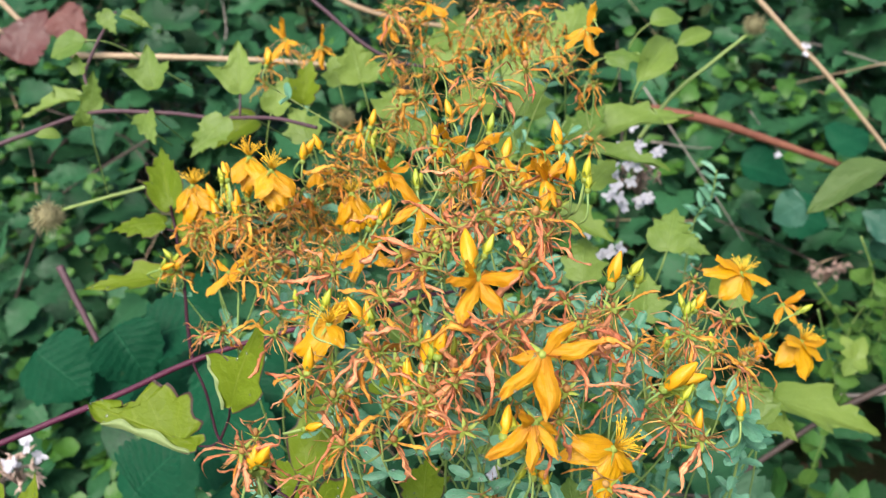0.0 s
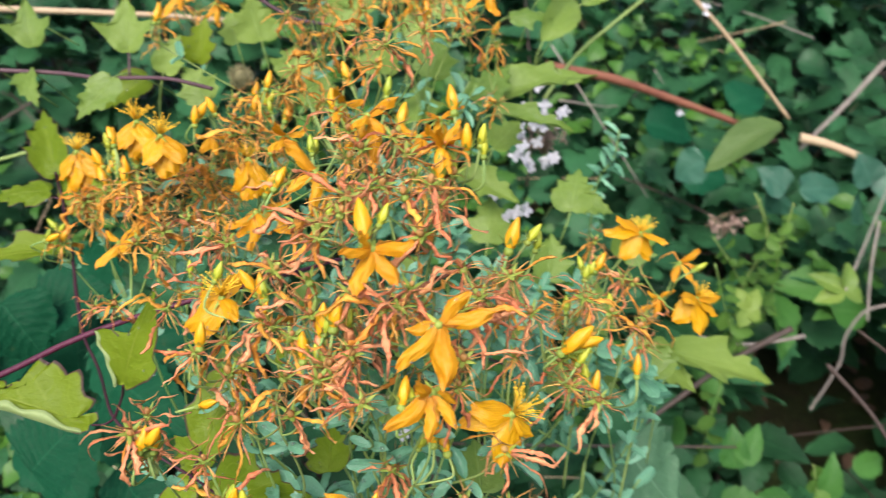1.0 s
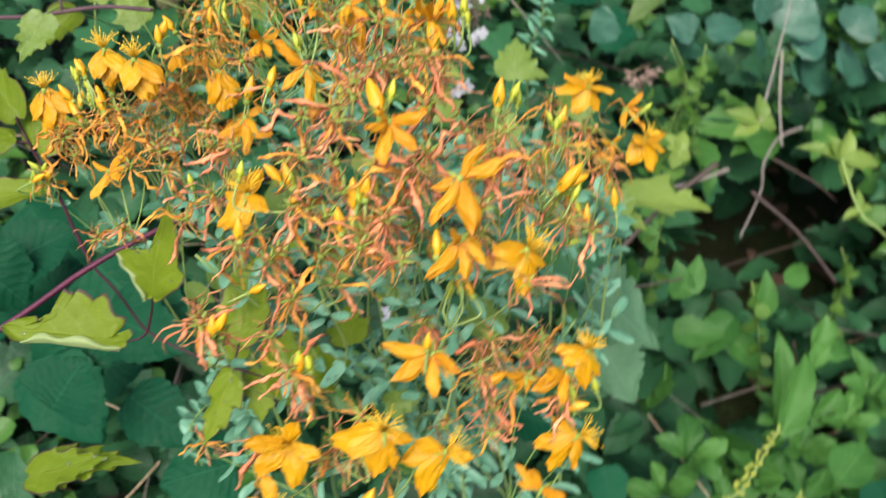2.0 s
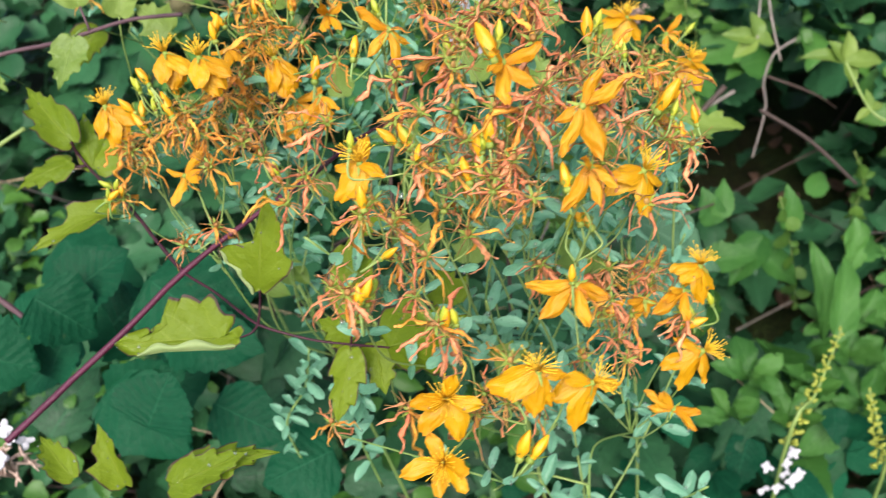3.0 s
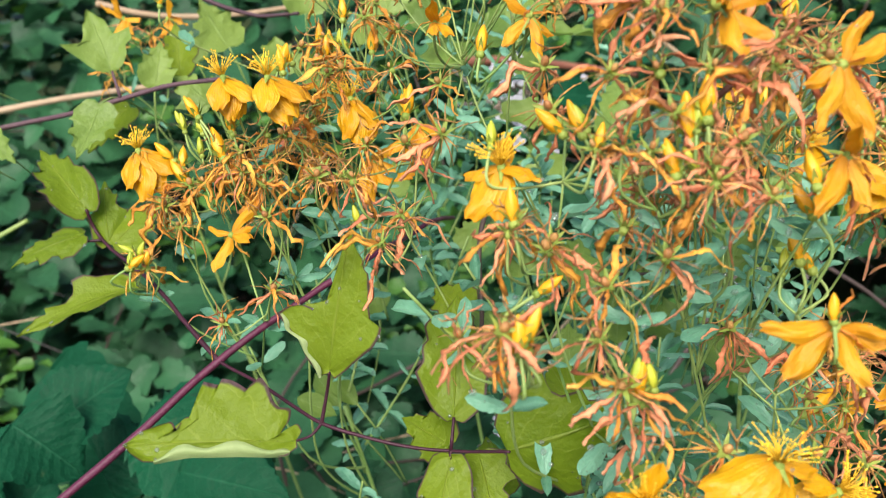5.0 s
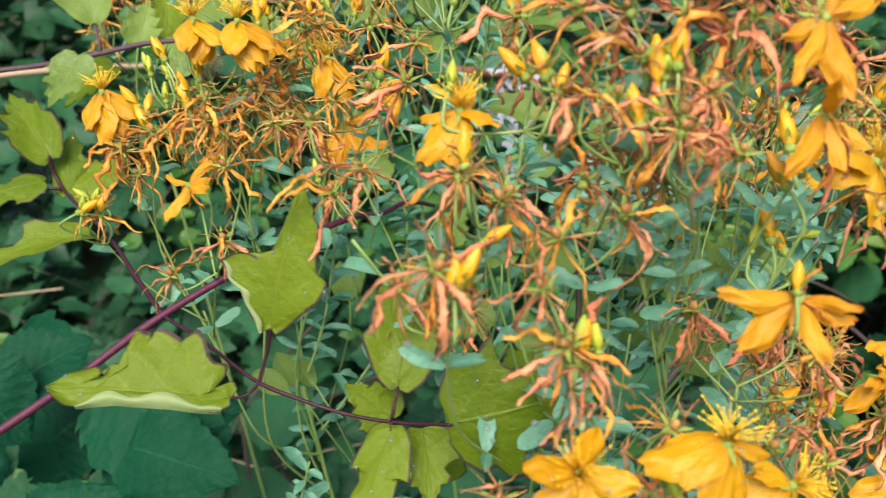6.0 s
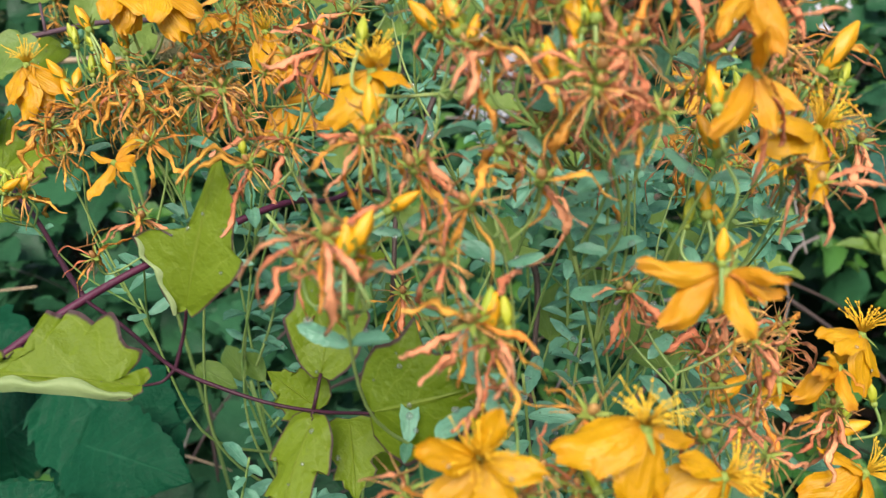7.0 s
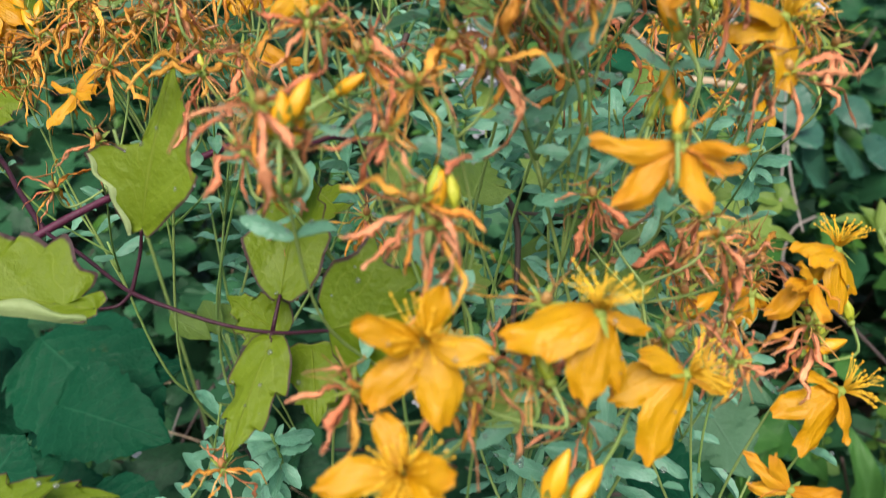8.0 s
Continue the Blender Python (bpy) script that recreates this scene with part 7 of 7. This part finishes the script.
leaf_on(bramble, "herb", (278, 370, 415), (77, 20, -142), 24, (0.05, -0.6, 0.8))
leaf_on(bramble, "herb", (362, 370, 248), (41, 20, 36), 28, (0.05, -0.6, 0.8))
leaf_on(bramble, "herb", (432, 380, 223), (79, 20, -42), 28, (0.05, -0.6, 0.8))
leaf_on(bramble, "herb", (550, 430, 213), (-13, 20, 101), 28, (0.05, -0.6, 0.8))
leaf_on(bramble, "herb", (494, 380, 197), (6, 20, 45), 22, (-0.2, -0.7, 0.7))
leaf_on(bramble, "herb", (337, 370, 280), (-40, 20, 47), 24, (0.05, -0.6, 0.8))
leaf_on(bramble, "herb", (443, 430, 369), (59, 20, -7), 24, (0.05, -0.6, 0.8))
leaf_on(bramble, "herb", (381, 370, 251), (85, 20, -82), 26, (-0.2, -0.7, 0.7))
leaf_on(bramble, "herb", (253, 400, 466), (7, 20, -110), 24, (0.05, -0.6, 0.8))
leaf_on(bramble, "trefoil", (226, 420, 563), (-5, 20, -17), 22, (-0.2, -0.7, 0.7))
leaf_on(bramble, "trefoil", (303, 470, 459), (-1, 20, 33), 26, (-0.2, -0.7, 0.7))
leaf_on(bramble, "trefoil", (308, 470, 465), (17, 20, 28), 22, (-0.2, -0.7, 0.7))
leaf_on(bramble, "trefoil", (421, 500, 369), (7, 20, 46), 26, (-0.2, -0.7, 0.7))
leaf_on(bramble, "trefoil", (453, 520, 392), (47, 20, -7), 26, (-0.2, -0.7, 0.7))
sprig([(297, 550, 687), (323, 560, 634), (319, 570, 582), (337, 580, 525), (335, 590, 459)])
sprig([(359, 600, 646), (365, 610, 592), (375, 620, 538), (378, 630, 487)])
sprig([(255, 500, 656), (274, 510, 612), (297, 520, 551), (301, 530, 464), (310, 540, 379)])
sprig([(548, 560, 380), (584, 570, 307), (588, 580, 236), (629, 590, 146)])
sprig([(364, 460, 474), (389, 470, 410), (417, 480, 319), (437, 490, 240)])
sprig([(342, 700, 544), (378, 710, 495), (405, 720, 442), (399, 730, 401)])
sprig([(406, 750, 559), (439, 760, 488), (441, 770, 418), (472, 780, 359)])
for place in ((274, 360, 379), (343, 360, 314), (422, 390, 287), (477, 370, 231), (406, 420, 321), (486, 410, 285), (239, 340, 370), (310, 340, 310), (411, 350, 259), (527, 430, 294)):
    rosette(place)



# ---- stalks that carry the flower heads ----
def clusters(pts, k):
    """Splits the points into k near groups; returns the groups as lists of indices."""
    order = sorted(range(len(pts)), key=lambda i: (pts[i].x, pts[i].y))
    seeds = [pts[order[int((j + 0.5) * len(order) / k)]].copy() for j in range(k)]
    for _ in range(8):
        sets = [[] for _ in seeds]
        for i, p in enumerate(pts):
            sets[min(range(k), key=lambda j: (p - seeds[j]).length)].append(i)
        seeds = [sum((pts[i] for i in s), Vector()) / len(s) if s else seeds[j] for j, s in enumerate(sets)]
    return [s for s in sets if s]


def rod(stem, name, line, r0, r1):
    base = Vector(stem.matrix_basis.translation)
    verts, faces = [], []
    n = len(line) - 1
    tube_into(verts, faces, [p - base for p in line], [r0 + (r1 - r0) * i / n for i in range(n + 1)], 6)
    part(name, list_mesh(name, verts, faces, STALK), stem)


def middle(pts):
    return sum(pts, Vector()) / len(pts)


def carry(stem, heads):
    """Stalk to twig, twig to branch, branch to the main stem."""
    base = Vector(stem.matrix_basis.translation)
    pts = [h[0] for h in heads]
    mid, low = middle(pts), min(p.z for p in pts)
    crown = Vector((mid.x, mid.y + 0.02, low - 0.09))
    trunk = spline([base, base.lerp(crown, 0.5) + Vector((0.01, 0.0, 0.0)), crown], 12)
    rod(stem, "main_stem", trunk, 0.0016, 0.0009)
    small = clusters(pts, max(2, round(len(pts) / 5)))
    nodes = []
    for s in small:
        g = middle([pts[i] for i in s])
        nodes.append(Vector((g.x, g.y + 0.003, min(g.z - 0.012, min(pts[i].z for i in s) - 0.003))))
    for big in clusters(nodes, max(1, round(len(nodes) / 4))):
        g = middle([nodes[i] for i in big])
        fork = Vector((g.x * 0.8 + crown.x * 0.2, g.y * 0.8 + crown.y * 0.2, min(nodes[i].z for i in big) - 0.03))
        foot = trunk[-1 - rng.randint(0, 3)]
        bough = spline([foot, foot.lerp(fork, 0.5) + Vector((rng.uniform(-0.02, 0.02), rng.uniform(-0.01, 0.02), -0.012)), fork], 8)
        rod(stem, "branch", bough, 0.0006, 0.0004)
        for i in big:
            node = nodes[i]
            start = bough[-1 - rng.randint(0, 3)]
            line = spline([start, start.lerp(node, 0.6) + Vector((rng.uniform(-0.008, 0.008), 0, -0.006)), node], 6)
            rod(stem, "twig", line, 0.0004, 0.0003)
            for k in small[i]:
                p, axis, r = heads[k]
                dist = (p - node).length
                joint = p - axis * min(0.008, dist * 0.5)
                root = line[-1 - rng.randint(0, 1)]
                rod(stem, "stalk", spline([root, root.lerp(joint, 0.6) + Vector((0, 0, -0.08 * dist)), joint, p], 4), r * 0.6, r * 0.75)
            for f in (0.35, 0.85):
                q = line[int(f * (len(line) - 1))]
                d = (line[-1] - line[-3]).normalized()
                side = (Matrix.Rotation(rng.uniform(0, 3), 3, d) @ d.orthogonal()).normalized()
                for sgn in (-1, 1):
                    n = rng.uniform(0.006, 0.012)
                    part("leaf", rng.choice(BLADES["wort"]), stem, frame_of(side * sgn + d * 0.5, d + Vector((0, -0.4, 0.4)), (n, n * 0.4, n), q))
    return crown


CROWNS = {}
for key, (stem_ob, heads) in HEADS.items():
    CROWNS[key] = carry(stem_ob, heads)

# leafy side shoots below the flowers
for stem_ob, n_shoots in ((middle_stem, 14), (front_stem, 4), (left_stem, 6), (right_stem, 3), (back_stem, 8)):
    c = CROWNS[stem_ob.name]
    for i in range(n_shoots):
        a = 2.4 * i + 0.5
        r_out = rng.uniform(0.015, 0.085)
        foot = c + Vector((0.004 * math.cos(a), 0.004 * math.sin(a), -rng.uniform(-0.02, 0.07)))
        end = foot + Vector((r_out * math.cos(a), r_out * math.sin(a) * 0.8, rng.uniform(0.04, 0.11)))
        if end.x < 0.0 and end.z < 0.87 and i % 3:
            continue
        leafy(stem_ob, [foot, foot.lerp(end, 0.5) + Vector((0, 0, -0.008)), end], 0.0006, rng.randint(8, 11), 0.0115, slim=0.36)


# ---- undergrowth of the bank ----
def canopy(x, y):
    h = 0.46 + 0.07 * noise.noise((x * 3.1, y * 3.1, 0.0)) + 0.05 * noise.noise((x * 8, y * 8, 4.0))
    t = min(1, max(0, (y - 0.75) / 1.1))
    h += 0.42 * t * t * (3 - 2 * t)
    h -= 0.4 * math.exp(-((x - 0.48) / 0.16) ** 2 - ((y - 0.59) / 0.19) ** 2)
    t = min(1, max(0, (0.5 - y) / 0.35))
    h -= 0.22 * t
    return h


HOLLOW_WAY = Vector((0.53, 0.65, -0.65)).normalized()


def in_hollow(p):
    """The dark hollow under the overhanging brambles."""
    v = p - Vector((0.60, 0.74, 0.24))
    along = v.dot(HOLLOW_WAY)
    w = p - Vector((0.43, 0.67, 0.5))
    if (w.x / 0.13) ** 2 + (w.y / 0.14) ** 2 + (w.z / 0.12) ** 2 < 1 + 0.6 * noise.noise(p * 14):
        return True
    w = p - Vector((0.49, 0.57, 0.4))
    if (w.x / 0.17) ** 2 + (w.y / 0.17) ** 2 + (w.z / 0.17) ** 2 < 1 + 0.5 * noise.noise(p * 14):
        return True
    return (along / 0.5) ** 2 + (v - HOLLOW_WAY * along).length_squared / 0.125 ** 2 < 1 + 0.5 * noise.noise(p * 14)


def leaf_points(seed, layers, spacing, drop, size, y0, y1, keep):
    """Poses of scattered leaves: points of a loose lattice under the canopy's surface."""
    r = random.Random(seed)
    out = []
    for layer in range(layers):
        y = y0
        while y < y1:
            step = spacing * (1 + 0.2 * max(0, y - 0.8))
            x = -0.8 * y - 0.25
            while x < 1.05 * y + 0.35:
                px, py = x + r.uniform(-0.6, 0.6) * step, y + r.uniform(-0.6, 0.6) * step
                x += step
                if not keep(px, py, r):
                    continue
                z = canopy(px, py) - layer * drop - r.uniform(0, 1) * drop
                if z < 0.02 or in_hollow(Vector((px, py, z))):
                    continue
                n = size * r.choice((0.5, 0.7, 0.85, 1.0, 1.15, 1.45)) * r.uniform(0.85, 1.15) * (1 + 0.25 * max(0, py - 0.8))
                up = Vector((r.uniform(-0.7, 0.7), r.uniform(-1.1, 0.35), 1.0)).normalized()
                a = r.uniform(0, 6.28)
                way = Vector((math.cos(a), math.sin(a), r.uniform(-0.6, 0.3)))
                out.append(frame_of(way, up, (n, n * r.uniform(0.55, 0.8), n), (px, py, z)))
            y += step
    return out


def joined(name, mesh, poses, mat):
    """All leaves of these poses in one mesh."""
    nv, nf = len(mesh.vertices), len(mesh.polygons)
    co = np.empty(nv * 3)
    mesh.vertices.foreach_get("co", co)
    co = np.c_[co.reshape(-1, 3), np.ones(nv)]
    quads = np.array([p.vertices[:] for p in mesh.polygons])
    uv = np.empty(len(mesh.loops) * 2)
    mesh.uv_layers[0].data.foreach_get("uv", uv)
    ms = np.array([np.array(m) for m in poses])
    allv = np.einsum("nij,vj->nvi", ms, co)[:, :, :3].reshape(-1, 3)
    allq = (quads[None] + (np.arange(len(poses)) * nv)[:, None, None]).reshape(-1, 4)
    me = bpy.data.meshes.new(name)
    me.vertices.add(len(allv))
    me.vertices.foreach_set("co", allv.ravel())
    me.loops.add(allq.size)
    me.loops.foreach_set("vertex_index", allq.ravel().astype(np.int32))
    me.polygons.add(len(allq))
    me.polygons.foreach_set("loop_start", np.arange(0, allq.size, 4, dtype=np.int32))
    me.uv_layers.new(name="UVMap").data.foreach_set("uv", np.tile(uv, len(poses)))
    me.update(calc_edges=True)
    me.materials.append(mat)
    return smooth(me)


def small_leaf(mat, seed, teeth, cut):
    line = toothed(teeth, cut, 0.64, 0.45)
    return outline_leaf("leaf", line, mat, seed, 0.25, 0.25, 0.02, len(line), 5)


def anywhere(x, y, r):
    return True


def patches(x, y, r):
    return noise.noise((x * 4, y * 4, 9.0)) > 0.08 and math.hypot(x - 0.48, y - 0.60) > 0.2


dark_poses = leaf_points(5, 5, 0.046, 0.06, 0.056, 0.30, 2.1, anywhere)
dark_poses.sort(key=lambda m: m.translation.y)
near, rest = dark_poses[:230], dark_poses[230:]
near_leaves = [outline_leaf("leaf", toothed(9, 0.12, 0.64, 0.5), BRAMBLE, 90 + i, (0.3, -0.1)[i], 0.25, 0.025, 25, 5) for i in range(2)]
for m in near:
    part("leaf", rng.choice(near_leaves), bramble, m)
under = thing("undergrowth", (0.2, 1.1, 0), "dense dark green bramble and ground cover leaves, shade deepened in their colour", "undergrowth", kind="stuff")
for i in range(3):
    blade = small_leaf(UNDER_SHADED, 70 + i, 5 + i, 0.17) if i < 2 else outline_leaf("leaf", LOBED_B, UNDER_SHADED, 75, 0.3, 0.25, 0.03, 17, 5)
    me = joined("foliage", blade, rest[i::3], UNDER_SHADED)
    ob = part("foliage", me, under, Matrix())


def skirts(seed):
    """Poses of the bank's leaves round about, past the dense middle, down to the ground."""
    r = random.Random(seed)
    out, feet = [], []
    for layer in range(4):
        y = -1.2
        while y < 3.6:
            x = -3.2
            while x < 3.8:
                px, py = x + r.uniform(-0.07, 0.07), y + r.uniform(-0.07, 0.07)
                x += 0.088
                if 0.34 < py < 1.85 and -0.8 * py - 0.2 < px < 1.05 * py + 0.3 and layer < 3:
                    continue
                away = max(0.0, math.hypot((px - 0.3) / 1.35, (py - 1.1) * 1.05) - 1.1)
                top = canopy(px, py) * math.exp(-0.7 * away) * (0.95 + 0.4 * noise.noise((px * 2, py * 2, 7.0)))
                if py < 0.3:
                    top = min(top, 0.1 + 0.5 * max(0.0, py + 0.1) + 0.25 * min(1, abs(px - 0.1)) ** 2)
                z = max(0.03, top * (1 - 0.27 * layer) - r.uniform(0, 0.09)) if layer < 3 else r.uniform(0.02, 0.12)
                if away > 1.25 + 0.7 * noise.noise((px * 1.1, py * 1.1, 15.0)) - 0.3 * r.random() or r.random() < 0.25 * away:
                    continue
                n = r.uniform(0.06, 0.12)
                up = Vector((r.uniform(-0.7, 0.7), r.uniform(-0.9, 0.5), 1.0)).normalized()
                a = r.uniform(0, 6.28)
                out.append(frame_of((math.cos(a), math.sin(a), r.uniform(-0.6, 0.3)), up, (n, n * r.uniform(0.55, 0.8), n), (px, py, z)))
                if layer == 0 and r.random() < 0.12:
                    feet.append(Vector((px, py, z)))
            y += 0.088
    return out, feet


OUTER = tuple((i / 7, 0.5 * math.sin(math.pi * (i / 7) ** 0.75) ** 0.8 * (1 - 0.12 * (i % 2)) if 0 < i < 7 else 0.0) for i in range(8))
outer_poses, cane_tops = skirts(41)
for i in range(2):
    part("foliage", joined("foliage", outline_leaf("leaf", OUTER, UNDER_SHADED, 170 + i, 0.25, 0.25, 0.03, 8, 5), outer_poses[i::2], UNDER_SHADED), under, Matrix())


def canes():
    """Arching bramble canes from the soil up into the leaves."""
    r = random.Random(43)
    verts, faces = [], []
    base = under.matrix_basis.translation
    tops = cane_tops + [m.translation.copy() for m in rest[::60]]
    for p in tops:
        foot = Vector((p.x + r.uniform(-0.25, 0.25), p.y + r.uniform(-0.1, 0.3), -0.03))
        line = spline([q - base for q in (foot, foot.lerp(p, 0.5) + Vector((0, 0, 0.3 * p.z)), p)], 4)
        tube_into(verts, faces, line, [0.0035 - 0.0024 * i / len(line) for i in range(len(line))], 5)
    part("canes", list_mesh("canes", verts, faces, DARKSTEM), under)


canes()
light_poses = leaf_points(8, 2, 0.03, 0.04, 0.024, 0.35, 1.7, patches)
cover = thing("ground_cover", (0.1, 0.9, 0), "patches of small bright green leaves among the brambles", "undergrowth", kind="stuff")
part("foliage", joined("foliage", small_leaf(BRIGHT, 80, 4, 0.04), light_poses, BRIGHT), cover, Matrix())


def bank_foot(x, y, r):
    return x > 0.28 + 0.1 * y and noise.noise((x * 5, y * 5, 2.0)) > -0.1 and math.hypot(x - 0.48, y - 0.60) > 0.19


herb_poses = leaf_points(12, 2, 0.055, 0.04, 0.055, 0.33, 0.95, bank_foot)
herb_leaves = [small_leaf(SOFT, 82 + i, 6, 0.12) for i in range(2)]
for m in herb_poses:
    part("leaf", rng.choice(herb_leaves), herbs, m)


def scatter_twigs():
    r = random.Random(21)
    it = thing("dead_twigs", (0.2, 0.8, 0), "thin dead twigs and dry grass caught in the undergrowth", "twigs", kind="stuff")
    base = it.matrix_basis.translation
    for mat, count, rad in ((GREYTWIG, 50, 0.0012), (STRAW, 50, 0.001), (DARKSTEM, 110, 0.0016)):
        verts, faces = [], []
        for _ in range(count):
            y = r.uniform(0.42, 1.7)
            x = r.uniform(-0.7 * y - 0.1, 0.95 * y + 0.2)
            p = Vector((x, y, max(0.03, canopy(x, y) - r.uniform(0.02, 0.3)))) - base
            d = Vector((r.uniform(-1, 1), r.uniform(-0.5, 0.5), r.uniform(-0.6, 0.8))).normalized() * r.uniform(0.05, 0.2)
            mid = Vector((r.uniform(-0.02, 0.02), r.uniform(-0.02, 0.02), r.uniform(-0.02, 0.02)))
            line = spline([p - d, p + mid, p + d], 4)
            tube_into(verts, faces, line, [rad * (1.2 - 0.7 * i / len(line)) for i in range(len(line))], 5)
        part("twigs", list_mesh("twigs", verts, faces, mat), it)


scatter_twigs()


def scatter_litter():
    poses, r = [], random.Random(31)
    for _ in range(500):
        y = r.uniform(0.2, 2.0)
        x = r.uniform(-0.8 * y, 1.05 * y + 0.2)
        n = r.uniform(0.025, 0.06)
        a = r.uniform(0, 6.28)
        up = Vector((r.uniform(-0.5, 0.5), r.uniform(-0.5, 0.5), 1))
        poses.append(frame_of((math.cos(a), math.sin(a), 0), up, (n, n * 0.6, n), (x, y, ground_height(x, y) - 0.015)))
    it = thing("leaf_litter", (0.2, 0.9, 0), "brown dead leaves on the soil", "litter", kind="stuff")
    part("dead_leaves", joined("dead_leaves", small_leaf(LITTER, 85, 4, 0.05), poses, LITTER), it, Matrix())


scatter_litter()


# ---- rain left on the leaves ----
def raindrops():
    r = random.Random(77)
    verts, faces = [], []

    def wet(ob, m, chance, size):
        turn = m.to_3x3().inverted().transposed()
        for v in ob.data.vertices:
            if r.random() < chance:
                up = (turn @ v.normal).normalized()
                if up.dot(Vector((-0.1, -0.6, 0.8))) < 0:
                    up = -up
                n = size * r.choice((0.35, 0.5, 0.7, 1.0, 1.4))
                blob_into(verts, faces, m @ v.co + up * n * 0.25, n, 0.6, up, 4, 8)

    for plant, chance, size in ((vine, 0.014, 0.0005), (middle_stem, 0.03, 0.0007), (front_stem, 0.03, 0.0006), (left_stem, 0.008, 0.0006)):
        base = plant.matrix_basis
        for ob in plant.children:
            if ob.name.startswith("leaf"):
                wet(ob, base @ ob.matrix_basis, chance, size)
            elif ob.name.startswith("flower") and plant is not left_stem:
                for petal in ob.children:
                    if petal.name.startswith("petal"):
                        wet(petal, base @ ob.matrix_basis @ petal.matrix_basis, 0.006, 0.00035)
    it = thing("raindrops", (0, 0.25, 0.8), "clear raindrops lying on the leaves", "water drops", kind="stuff")
    part("raindrops", list_mesh("raindrops", verts, faces, WATER), it, Matrix())


raindrops()
